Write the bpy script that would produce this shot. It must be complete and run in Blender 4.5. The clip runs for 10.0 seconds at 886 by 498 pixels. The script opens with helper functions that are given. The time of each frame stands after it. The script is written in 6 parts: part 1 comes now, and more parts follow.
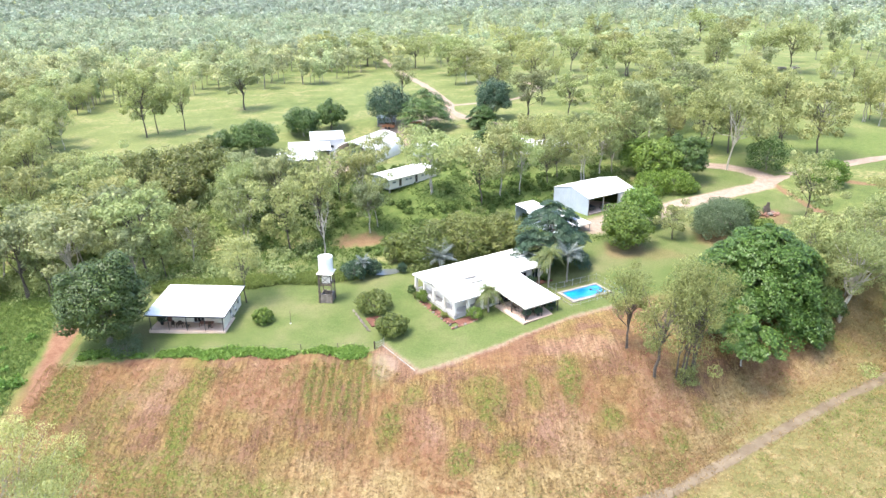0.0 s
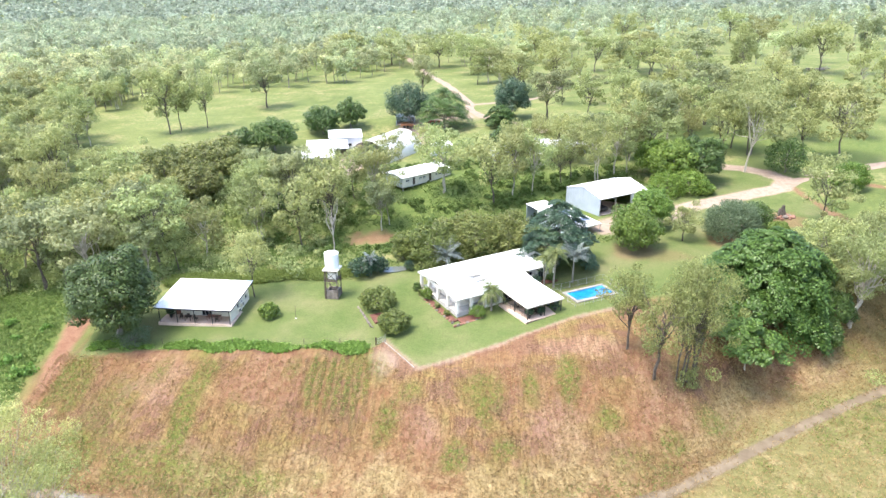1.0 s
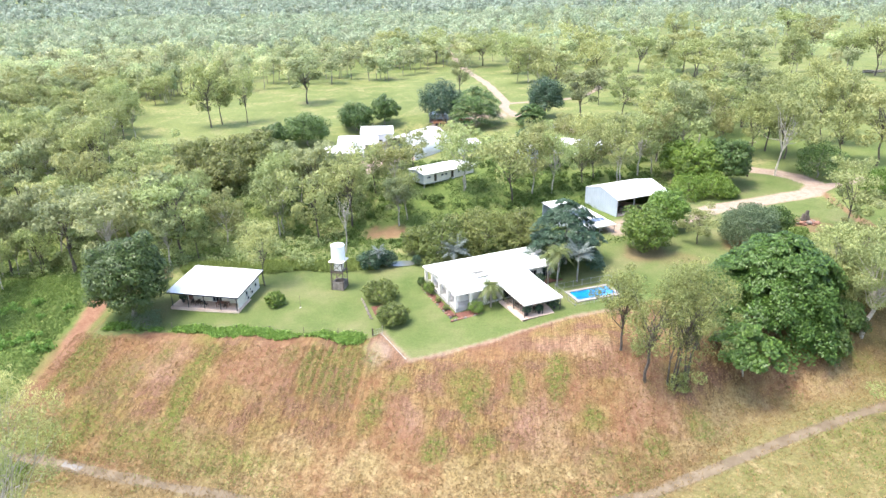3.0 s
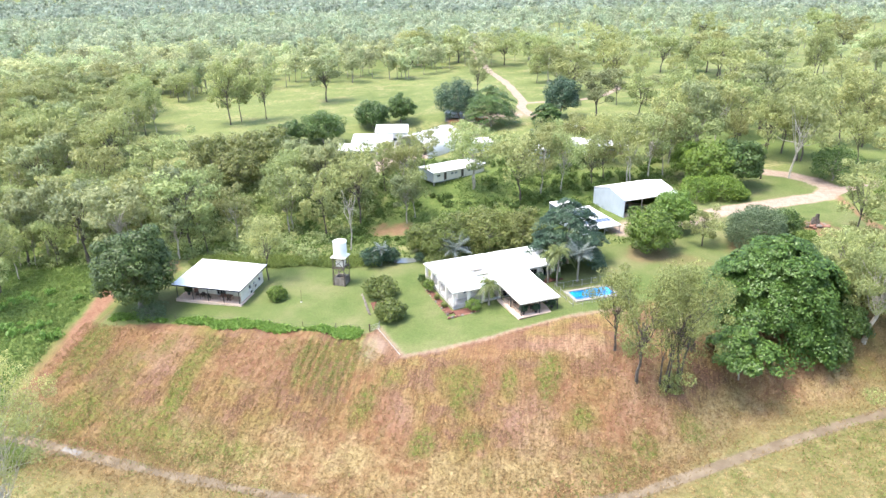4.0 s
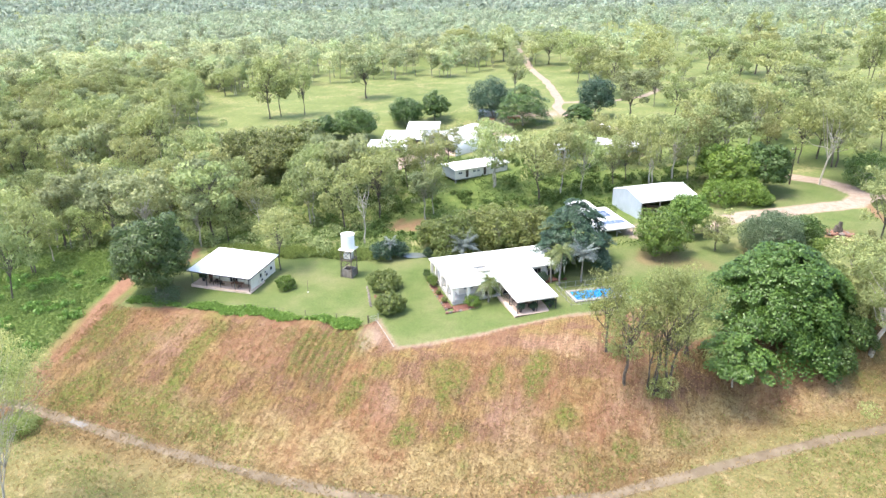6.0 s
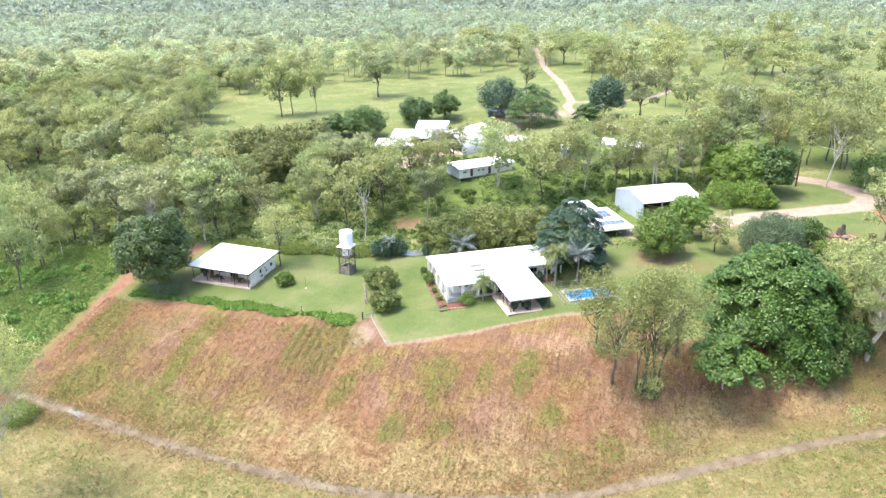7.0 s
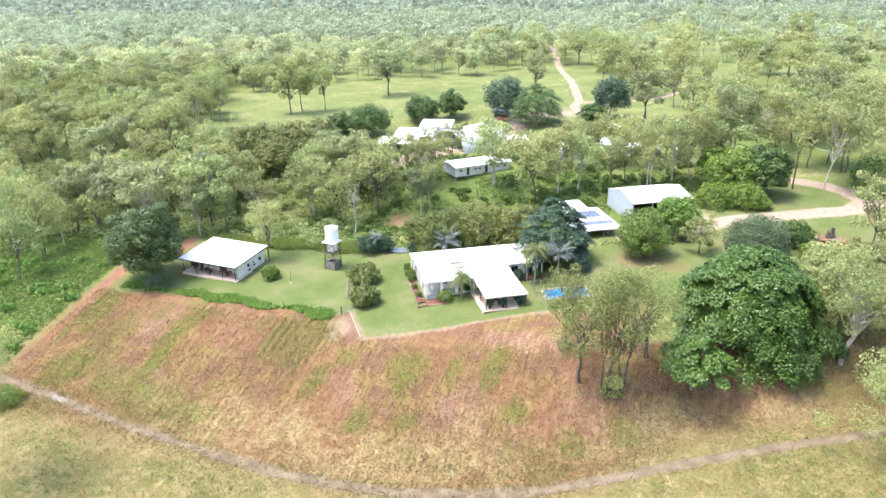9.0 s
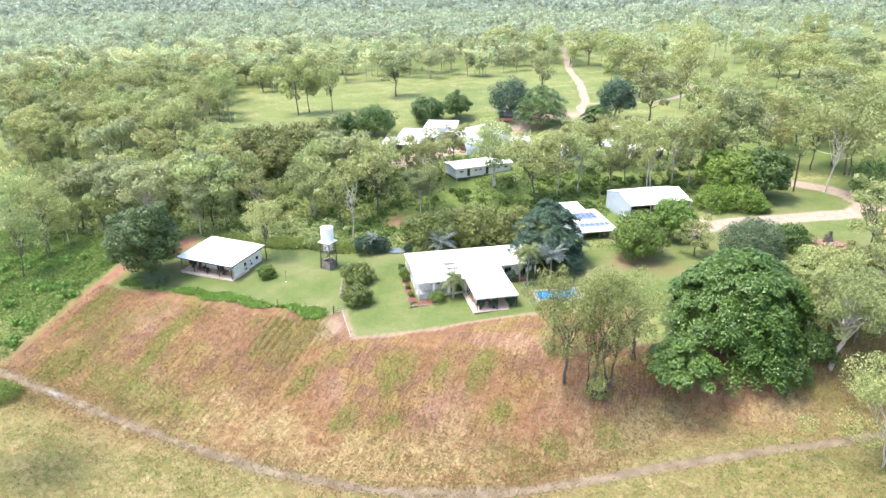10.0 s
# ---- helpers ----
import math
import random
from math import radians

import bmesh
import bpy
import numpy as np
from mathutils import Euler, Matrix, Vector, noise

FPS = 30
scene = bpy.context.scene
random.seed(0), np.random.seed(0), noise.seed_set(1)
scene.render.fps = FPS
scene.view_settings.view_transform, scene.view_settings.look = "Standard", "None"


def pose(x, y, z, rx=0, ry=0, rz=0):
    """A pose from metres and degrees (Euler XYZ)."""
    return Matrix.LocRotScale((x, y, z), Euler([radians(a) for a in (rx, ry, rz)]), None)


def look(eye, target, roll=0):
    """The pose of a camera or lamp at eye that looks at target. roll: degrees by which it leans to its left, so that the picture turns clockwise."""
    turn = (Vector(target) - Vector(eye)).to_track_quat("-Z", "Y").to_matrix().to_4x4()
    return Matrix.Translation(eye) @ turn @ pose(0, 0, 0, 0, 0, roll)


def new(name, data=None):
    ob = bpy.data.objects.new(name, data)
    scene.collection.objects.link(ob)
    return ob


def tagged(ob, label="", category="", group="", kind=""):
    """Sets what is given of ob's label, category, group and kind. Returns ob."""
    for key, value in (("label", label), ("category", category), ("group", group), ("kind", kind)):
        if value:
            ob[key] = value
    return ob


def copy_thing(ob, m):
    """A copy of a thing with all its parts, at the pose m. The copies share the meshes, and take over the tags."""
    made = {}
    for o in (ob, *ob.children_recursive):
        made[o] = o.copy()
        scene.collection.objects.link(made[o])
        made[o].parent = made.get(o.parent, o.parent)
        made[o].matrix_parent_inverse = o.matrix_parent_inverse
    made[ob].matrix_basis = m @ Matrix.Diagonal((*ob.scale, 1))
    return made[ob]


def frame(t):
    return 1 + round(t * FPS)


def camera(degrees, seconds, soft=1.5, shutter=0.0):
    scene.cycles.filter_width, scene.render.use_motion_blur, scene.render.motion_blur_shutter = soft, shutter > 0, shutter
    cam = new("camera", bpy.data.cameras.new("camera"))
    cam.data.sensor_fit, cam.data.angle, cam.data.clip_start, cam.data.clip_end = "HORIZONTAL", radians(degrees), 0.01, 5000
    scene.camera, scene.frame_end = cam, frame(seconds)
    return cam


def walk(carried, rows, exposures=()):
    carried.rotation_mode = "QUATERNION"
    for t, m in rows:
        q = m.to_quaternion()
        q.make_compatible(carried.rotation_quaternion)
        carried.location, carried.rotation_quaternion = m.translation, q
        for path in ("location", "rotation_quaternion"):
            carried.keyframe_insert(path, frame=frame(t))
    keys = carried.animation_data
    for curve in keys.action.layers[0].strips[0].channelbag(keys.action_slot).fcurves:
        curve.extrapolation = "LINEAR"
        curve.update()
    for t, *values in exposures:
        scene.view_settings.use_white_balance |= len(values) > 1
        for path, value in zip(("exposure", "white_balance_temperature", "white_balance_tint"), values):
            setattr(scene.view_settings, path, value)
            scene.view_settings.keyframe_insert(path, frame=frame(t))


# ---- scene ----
cam = camera(65.60, 10.0, soft=1.5)
PATH = [
    (0, (0.00, -0.00, 50.60), (0.00, 93.11, 14.13), -0.30),
    (0.5, (1.89, -0.23, 50.59), (-0.23, 92.85, 14.10), -0.34),
    (1, (3.84, -0.51, 50.58), (-0.24, 92.49, 14.07), -0.35),
    (1.5, (5.84, -0.76, 50.56), (-0.18, 92.14, 14.04), -0.38),
    (2, (7.89, -0.93, 50.55), (-0.02, 91.81, 13.99), -0.40),
    (2.5, (10.07, -1.08, 50.47), (0.18, 91.47, 13.90), -0.41),
    (4, (16.97, -1.32, 50.37), (1.19, 90.38, 13.73), -0.37),
    (4.5, (19.25, -1.33, 50.38), (1.54, 90.00, 13.70), -0.33),
    (5, (21.43, -1.30, 50.44), (1.80, 89.62, 13.71), -0.31),
    (5.5, (23.52, -1.20, 50.47), (1.97, 89.26, 13.69), -0.28),
    (7, (29.70, -0.72, 50.60), (3.48, 88.44, 13.67), -0.23),
    (7.5, (31.67, -0.45, 50.62), (4.83, 88.51, 13.67), -0.24),
    (8, (33.65, -0.21, 50.67), (6.10, 88.52, 13.68), -0.23),
    (8.5, (35.59, 0.02, 50.71), (6.96, 88.39, 13.69), -0.22),
    (9, (37.48, 0.29, 50.77), (7.63, 88.25, 13.73), -0.21),
    (9.5, (39.36, 0.64, 50.88), (8.39, 88.22, 13.87), -0.24),
    (10, (41.27, 1.03, 51.01), (9.30, 88.28, 14.05), -0.29),
]
walk(cam, [(t, look(eye, target, roll)) for t, eye, target, roll in PATH], [(0, 2.2), (10, 2.2)])

# world, sun and exposure
world = bpy.data.worlds.new("sky")
scene.world = world
world.use_nodes = True
wn = world.node_tree
sky = wn.nodes.new("ShaderNodeTexSky")
sky.sky_type, sky.sun_disc = "NISHITA", False
sky.sun_elevation, sky.sun_rotation = radians(68), radians(-113)
sky.air_density, sky.dust_density, sky.ozone_density = 1.0, 2.5, 1.0
wn.nodes["Background"].inputs["Strength"].default_value = 0.16
wn.links.new(sky.outputs[0], wn.nodes["Background"].inputs["Color"])

sun = new("sun", bpy.data.lights.new("sun", "SUN"))
sun.data.energy, sun.data.angle, sun.data.color = 1.5, radians(18), (1.0, 0.96, 0.9)
sun.matrix_world = look((-38, -16, 102), (0, 0, 0))


# materials
def material(name, rough=0.8, metal=0.0):
    m = bpy.data.materials.new(name)
    m.use_nodes = True
    b = m.node_tree.nodes["Principled BSDF"]
    b.inputs["Roughness"].default_value, b.inputs["Metallic"].default_value = rough, metal
    return m, m.node_tree, b


def node(tree, kind, **values):
    n = tree.nodes.new(kind)
    for key, value in values.items():
        if key in n.inputs:
            n.inputs[key].default_value = value
    return n


def noise_at(tree, scale, detail=4.0, rough=0.55, stretch=None, turn=0.0):
    """Noise in object metres."""
    co = tree.nodes.new("ShaderNodeTexCoord")
    n = node(tree, "ShaderNodeTexNoise", Scale=scale, Detail=detail, Roughness=rough)
    if stretch:
        mp = tree.nodes.new("ShaderNodeMapping")
        mp.inputs["Rotation"].default_value = (0, 0, radians(turn))
        mp.inputs["Scale"].default_value = stretch
        tree.links.new(co.outputs["Object"], mp.inputs["Vector"])
        tree.links.new(mp.outputs[0], n.inputs["Vector"])
    else:
        tree.links.new(co.outputs["Object"], n.inputs["Vector"])
    return n.outputs["Fac"]


def ramp(tree, fac, stops):
    r = tree.nodes.new("ShaderNodeValToRGB")
    while len(r.color_ramp.elements) < len(stops):
        r.color_ramp.elements.new(0.5)
    for e, (at, c) in zip(r.color_ramp.elements, stops):
        e.position = at
        e.color = (*c, 1) if len(c) == 3 else c
    tree.links.new(fac, r.inputs[0])
    return r.outputs[0]


def mix(tree, fac, a, b, kind="MIX"):
    m = tree.nodes.new("ShaderNodeMix")
    m.data_type, m.blend_type, m.clamp_factor = "RGBA", kind, True
    for socket, value in ((m.inputs["Factor"], fac), (m.inputs[6], a), (m.inputs[7], b)):
        if isinstance(value, (int, float)):
            socket.default_value = value
        elif isinstance(value, tuple):
            socket.default_value = (*value, 1)
        else:
            tree.links.new(value, socket)
    return m.outputs[2]


def maths(tree, kind, a, b=0.0):
    m = tree.nodes.new("ShaderNodeMath")
    m.operation, m.use_clamp = kind, kind not in ("SUBTRACT", "MULTIPLY", "FRACT")
    for socket, value in zip(m.inputs, (a, b)):
        if isinstance(value, (int, float)):
            socket.default_value = value
        else:
            tree.links.new(value, socket)
    return m.outputs[0]


def bump(tree, bsdf, height, strength=0.3, distance=0.05):
    b = node(tree, "ShaderNodeBump", Strength=strength, Distance=distance)
    tree.links.new(height, b.inputs["Height"])
    tree.links.new(b.outputs[0], bsdf.inputs["Normal"])


def plain(name, low, high, scale=3.0, rough=0.8, metal=0.0, fine=25.0, relief=0.15):
    """A surface whose colour wanders between two tones at two scales, with fine relief."""
    m, t, b = material(name, rough, metal)
    coarse, small = noise_at(t, scale), noise_at(t, fine, 3)
    c = mix(t, ramp(t, coarse, ((0.3, (0, 0, 0)), (0.7, (1, 1, 1)))), low, high)
    c = mix(t, maths(t, "MULTIPLY", small, 0.35), c, tuple(0.5 * v for v in low))
    t.links.new(c, b.inputs["Base Color"])
    bump(t, b, small, relief, 0.03)
    return m


def foliage(name, dark, light, shine=0.5, through_light=0.42, variety=0.12, by_tree=False, hues=(0.492, 0.508)):
    """Leaves: every leaf and every tree a little different, some light passing through."""
    m, t, b = material(name, shine)
    geo, info = t.nodes.new("ShaderNodeNewGeometry"), t.nodes.new("ShaderNodeObjectInfo")
    even = [0.5 * (a + b) for a, b in zip(dark, light)]
    dark, light = (tuple(0.75 * v + 0.25 * e for v, e in zip(tone, even)) for tone in (dark, light))
    c = mix(t, geo.outputs["Random Per Island"], dark, light)
    chance = info.outputs["Random"]
    if by_tree:
        own = t.nodes.new("ShaderNodeAttribute")
        own.attribute_name = "tone"
        chance = own.outputs["Fac"]
    hsv = t.nodes.new("ShaderNodeHueSaturation")
    swing = t.nodes.new("ShaderNodeMapRange")
    swing.inputs["To Min"].default_value, swing.inputs["To Max"].default_value = 1 - variety, 1 + variety
    t.links.new(chance, swing.inputs["Value"])
    t.links.new(swing.outputs[0], hsv.inputs["Value"])
    hue = t.nodes.new("ShaderNodeMapRange")
    hue.inputs["To Min"].default_value, hue.inputs["To Max"].default_value = hues
    t.links.new(maths(t, "FRACT", maths(t, "MULTIPLY", chance, 7.3)), hue.inputs["Value"])
    t.links.new(hue.outputs[0], hsv.inputs["Hue"])
    t.links.new(c, hsv.inputs["Color"])
    t.links.new(hsv.outputs[0], b.inputs["Base Color"])
    b.inputs["Specular IOR Level"].default_value = 0.3
    tr = t.nodes.new("ShaderNodeBsdfTranslucent")
    t.links.new(hsv.outputs[0], tr.inputs["Color"])
    mx = t.nodes.new("ShaderNodeMixShader")
    mx.inputs[0].default_value = through_light
    t.links.new(b.outputs[0], mx.inputs[1])
    t.links.new(tr.outputs[0], mx.inputs[2])
    t.links.new(mx.outputs[0], t.nodes["Material Output"].inputs["Surface"])
    return m


GUM = foliage("gum_leaves", (0.188, 0.212, 0.079), (0.361, 0.371, 0.146), variety=0.24, hues=(0.486, 0.528))
PALE_GUM = foliage("pale_gum_leaves", (0.235, 0.258, 0.089), (0.430, 0.450, 0.178), variety=0.22, hues=(0.488, 0.516))
# mid-distance woods: leaves set paler and greyer than GUM
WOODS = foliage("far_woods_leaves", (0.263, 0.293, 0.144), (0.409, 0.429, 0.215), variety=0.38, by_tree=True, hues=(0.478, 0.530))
# distance haze is put into the next two leaf colours: paler, bluer than WOODS
FAR_WOODS = foliage("haze_paled_far_leaves", (0.253, 0.299, 0.221), (0.322, 0.363, 0.271), variety=0.25, by_tree=True, hues=(0.48, 0.515))
HAZED_WOODS = foliage("haze_greyed_woods_leaves", (0.249, 0.294, 0.185), (0.355, 0.393, 0.248), variety=0.30, by_tree=True, hues=(0.48, 0.525))
YELLOW_GUM = foliage("yellow_green_gum_leaves", (0.205, 0.228, 0.084), (0.365, 0.380, 0.149), variety=0.22, hues=(0.488, 0.516))
BLUE_GUM = foliage("blue_green_gum_leaves", (0.159, 0.187, 0.085), (0.307, 0.330, 0.153), variety=0.22, hues=(0.488, 0.516))
BROAD = foliage("broad_leaves", (0.031, 0.071, 0.013), (0.097, 0.167, 0.030), 0.42, 0.16)
DARK = foliage("dark_leaves", (0.016, 0.040, 0.021), (0.063, 0.107, 0.056), 0.42, 0.16)
MANGO = foliage("mango_leaves", (0.027, 0.063, 0.014), (0.102, 0.157, 0.037), 0.42, 0.16)
RUSTY = foliage("flowering_mango_leaves", (0.065, 0.083, 0.020), (0.205, 0.215, 0.058), 0.42, 0.16)
LIME = foliage("bright_leaves", (0.047, 0.097, 0.013), (0.167, 0.238, 0.037), 0.42, 0.16)
GREY = foliage("grey_green_leaves", (0.073, 0.111, 0.054), (0.203, 0.264, 0.139), 0.5)
SILVER = foliage("silver_fronds", (0.12, 0.145, 0.13), (0.27, 0.305, 0.28), 0.5)
PALM = foliage("palm_fronds", (0.062, 0.090, 0.026), (0.225, 0.250, 0.085), 0.45)
VINE = foliage("vine_leaves", (0.07, 0.145, 0.024), (0.225, 0.36, 0.075), 0.5)
WEED = foliage("weed_leaves", (0.084, 0.136, 0.026), (0.235, 0.295, 0.074), 0.6)
STRAW = foliage("dry_grass_blades", (0.191, 0.126, 0.053), (0.434, 0.319, 0.154), 0.8)
BROWN_STRAW = foliage("brown_grass_blades", (0.15, 0.096, 0.044), (0.35, 0.245, 0.118), 0.8)
GRASS = foliage("long_grass_blades", (0.095, 0.137, 0.032), (0.258, 0.304, 0.084), 0.7)

DEEP = foliage("deep_green_leaves", (0.017, 0.036, 0.009), (0.089, 0.128, 0.032), 0.42, 0.16)
OLIVE = foliage("olive_shrub_leaves", (0.047, 0.073, 0.014), (0.159, 0.185, 0.040), 0.42, 0.16)
SLOPE = foliage("lush_slope_grass", (0.058, 0.100, 0.022), (0.170, 0.232, 0.060), 0.7)
BANK_GUM = foliage("bank_gum_leaves", (0.105, 0.123, 0.037), (0.324, 0.345, 0.119), variety=0.12)
BARK_PALE = plain("white_gum_bark", (0.28, 0.25, 0.205), (0.52, 0.475, 0.40), 1.5)
BARK_DARK = plain("dark_bark", (0.045, 0.036, 0.028), (0.14, 0.115, 0.09), 2.0, relief=0.4)
BARK_GREY = plain("grey_bark", (0.15, 0.13, 0.11), (0.30, 0.27, 0.23), 2.0, relief=0.3)
ROOFING = plain("white_roof_steel", (0.74, 0.75, 0.76), (0.84, 0.84, 0.83), 0.35, 0.38, 0.0, 6.0, 0.03)
OLD_ROOFING = plain("weathered_roof_steel", (0.55, 0.55, 0.55), (0.74, 0.73, 0.71), 0.3, 0.45, 0.0, 5.0, 0.05)
WALL_WHITE = plain("white_painted_wall", (0.70, 0.645, 0.56), (0.82, 0.765, 0.68), 0.8, 0.7)
CREAM = plain("cream_wall_cladding", (0.64, 0.60, 0.50), (0.76, 0.71, 0.62), 0.8, 0.65)
CLADDING = plain("pale_blue_grey_steel", (0.42, 0.47, 0.52), (0.50, 0.55, 0.60), 0.5, 0.42, 0.2, 8.0, 0.04)
STEEL = plain("galvanised_steel", (0.30, 0.31, 0.32), (0.46, 0.47, 0.48), 2.0, 0.4, 0.7)
DARK_STEEL = plain("dark_painted_steel", (0.02, 0.02, 0.022), (0.05, 0.05, 0.05), 2.0, 0.5)
SLAB = plain("pinkish_concrete", (0.50, 0.36, 0.28), (0.64, 0.50, 0.41), 0.7, 0.85)
CONCRETE = plain("grey_concrete", (0.34, 0.32, 0.30), (0.52, 0.50, 0.46), 0.8, 0.85)
STONE = plain("grey_brown_stone", (0.09, 0.075, 0.062), (0.26, 0.22, 0.185), 1.2, 0.9, relief=0.5)
RED_STONE = plain("red_brown_stone", (0.16, 0.075, 0.05), (0.30, 0.16, 0.11), 1.2, 0.9, relief=0.5)
TIMBER = plain("weathered_timber", (0.055, 0.040, 0.030), (0.15, 0.115, 0.09), 2.5, 0.85, relief=0.3)
DARK_TIMBER = plain("dark_stained_timber", (0.035, 0.022, 0.015), (0.09, 0.06, 0.04), 2.5, 0.7)
RED_TIMBER = plain("reddish_timber", (0.14, 0.05, 0.035), (0.26, 0.11, 0.07), 2.5, 0.6)
MULCH = plain("red_bark_mulch", (0.085, 0.030, 0.020), (0.17, 0.07, 0.045), 2.0, 0.95, relief=0.6)
TANK_WHITE = plain("white_tank_plastic", (0.72, 0.72, 0.70), (0.82, 0.82, 0.80), 1.0, 0.5)
POOL_TILE = plain("blue_pool_lining", (0.010, 0.28, 0.60), (0.016, 0.36, 0.72), 0.6, 0.5)
PAVING = plain("pale_pool_paving", (0.22, 0.21, 0.18), (0.33, 0.31, 0.27), 0.8, 0.85)
RUBBER = plain("black_rubber", (0.012, 0.012, 0.012), (0.03, 0.03, 0.03), 3.0, 0.8)
RED_PAINT = plain("faded_red_paint", (0.30, 0.035, 0.02), (0.42, 0.07, 0.04), 1.5, 0.5)
BLUE_PAINT = plain("faded_blue_paint", (0.04, 0.12, 0.24), (0.08, 0.20, 0.34), 1.5, 0.5)
BLUE_ROOF = plain("pale_blue_grey_roof", (0.20, 0.25, 0.31), (0.30, 0.35, 0.40), 0.8, 0.5)
ORANGE = plain("orange_paint", (0.30, 0.12, 0.05), (0.40, 0.18, 0.08), 1.5, 0.5)
WHITE_PAINT = plain("white_vehicle_paint", (0.68, 0.69, 0.70), (0.80, 0.80, 0.80), 1.5, 0.35)
SOLAR = plain("solar_cells", (0.09, 0.12, 0.19), (0.14, 0.18, 0.27), 1.0, 0.18, 0.0, 12.0, 0.0)
ALUMINIUM = plain("aluminium_frame", (0.55, 0.56, 0.57), (0.68, 0.69, 0.70), 2.0, 0.35, 0.8)

GLASS, gt, gb = material("window_glass", 0.08)
gb.inputs["Base Color"].default_value = (0.02, 0.025, 0.03, 1)
gb.inputs["Specular IOR Level"].default_value = 0.6

WATER, wt_, wb = material("clear_water", 0.04)
wb.inputs["Base Color"].default_value = (0.75, 0.95, 1.0, 1)
wb.inputs["Transmission Weight"].default_value = 1.0
wb.inputs["IOR"].default_value = 1.33
bump(wt_, wb, noise_at(wt_, 2.2, 2), 0.08, 0.05)

POND, pt_, pb = material("still_pond_water", 0.06)
pb.inputs["Base Color"].default_value = (0.10, 0.11, 0.10, 1)
bump(pt_, pb, noise_at(pt_, 1.5, 2), 0.1, 0.05)


# land
def smooth(a, b, v):
    k = np.clip((v - a) / (b - a), 0, 1)
    return k * k * (3 - 2 * k)

TOP_X, TOP_Y = (-130, -75, -58, -46, -10.5, -4.5, 2, 19, 30, 37, 47, 65, 100, 160), (96, 92, 89, 87.5, 87, 82.6, 83.4, 87, 88.6, 92, 99, 107, 126, 157)
FOOT_X, FOOT_Y = (-130, -60, -40, -13, 10, 26, 35, 44, 60, 100, 160), (66, 64, 63, 61, 61.5, 65, 73, 82.5, 90.5, 109, 140)

def ground_z(x, y):
    """Height of the land: a gently rising shelf, a gully behind the lawn, and a bank down to the river flat."""
    x, y = np.asarray(x, float), np.asarray(y, float)
    shelf = 0.45 + 0.034 * 120 * np.tanh(x / 120) + 7.3 * np.tanh((y - 95) / 120)
    shelf = shelf + 0.45 * np.exp(-(((x - 17) / 10) ** 2) - ((y - 91) / 8) ** 2)
    shelf = shelf - 4.2 * np.exp(-(((y - 140 - 0.1 * x) / 14) ** 2)) * smooth(40, 0, x)
    shelf = shelf - 4.0 * smooth(-56, -100, x) * smooth(150, 110, y)
    shelf = shelf + (1.66 - shelf) * smooth(9.5, 5.5, np.hypot(x - 23.5, (y - 104.5) * 1.2))
    shelf = shelf + (2.95 - shelf) * smooth(17, 10, np.hypot(x - 31, y - 141))
    shelf = shelf + (1.95 - shelf) * smooth(34, 17, np.hypot(x + 31, y - 202))
    flat = -6.8 + 0.016 * np.clip(x + 13, -60, 90)
    top, foot = np.interp(x, TOP_X, TOP_Y), np.interp(x, FOOT_X, FOOT_Y)
    s = np.clip((top - y) / (top - foot), 0, 1) ** 1.25
    s = s * s * (3 - 2 * s) * 0.35 + s * 0.65
    return shelf + (np.minimum(flat, shelf) - shelf) * s


def away(x, y, line):
    """Distance of points from a line of corners."""
    best = np.full(np.shape(x), 1e9)
    for (ax, ay), (bx, by) in zip(line, line[1:]):
        dx, dy = bx - ax, by - ay
        k = np.clip(((x - ax) * dx + (y - ay) * dy) / (dx * dx + dy * dy), 0, 1)
        best = np.minimum(best, np.hypot(x - ax - k * dx, y - ay - k * dy))
    return best


def inside(x, y, ring):
    hit = np.zeros(np.shape(x), bool)
    for (ax, ay), (bx, by) in zip(ring, ring[1:] + ring[:1]):
        hit ^= ((ay > y) != (by > y)) & (x < (bx - ax) * (y - ay) / (by - ay + 1e-12) + ax)
    return hit


def wander(x, y, size, seed=0.0):
    """Soft patches, about -1 to 1, a sum of turned waves."""
    v, k = 0.0, 1.0 / size
    for i in range(6):
        a = 2.4 * i + seed * 1.7
        v = v + np.sin((x * np.cos(a) + y * np.sin(a)) * k * (1 + 0.37 * i) + seed * (i + 1) * 1.3 + 1.5 * np.sin((x * np.sin(a) - y * np.cos(a)) * k * 0.6 + i)) / (1 + 0.3 * i)
    return v / 2.6


RIVER_TRACK = [(-110, 71), (-75, 67.5), (-55.5, 65.2), (-43.6, 63.6), (-29.5, 61.3), (-15, 59.8), (-2, 58.9), (8, 59.6), (16, 61.4), (26, 64.6), (35, 70.2), (45, 76.8), (55.6, 83.2), (66, 88.9), (90, 104), (140, 132)]
RED_TRACK = [(-66, 112), (-61.6, 103), (-59.8, 95), (-58.2, 88), (-57.5, 82), (-57.3, 76), (-56.5, 67)]
DRIVE = [(36, 139), (44, 137.5), (51, 142.5), (64, 148.5), (74, 153), (77.5, 158), (75, 164), (70.7, 168), (65, 170.6), (58, 172)]
DRIVE_RIGHT = [(76, 156), (86, 161), (98, 167), (113, 172), (150, 182)]
RED_STRIP = [(77, 156), (77.5, 145), (78, 138), (80.5, 131)]
RED_STRIP_BACK = [(88, 158), (98, 152.6), (106, 149)]
FAR_ROAD = [(27, 210), (20, 220), (8, 234), (2, 250), (3, 261), (-3, 288), (-8, 311), (-20, 352), (-30, 400), (-45, 470), (-50, 560)]
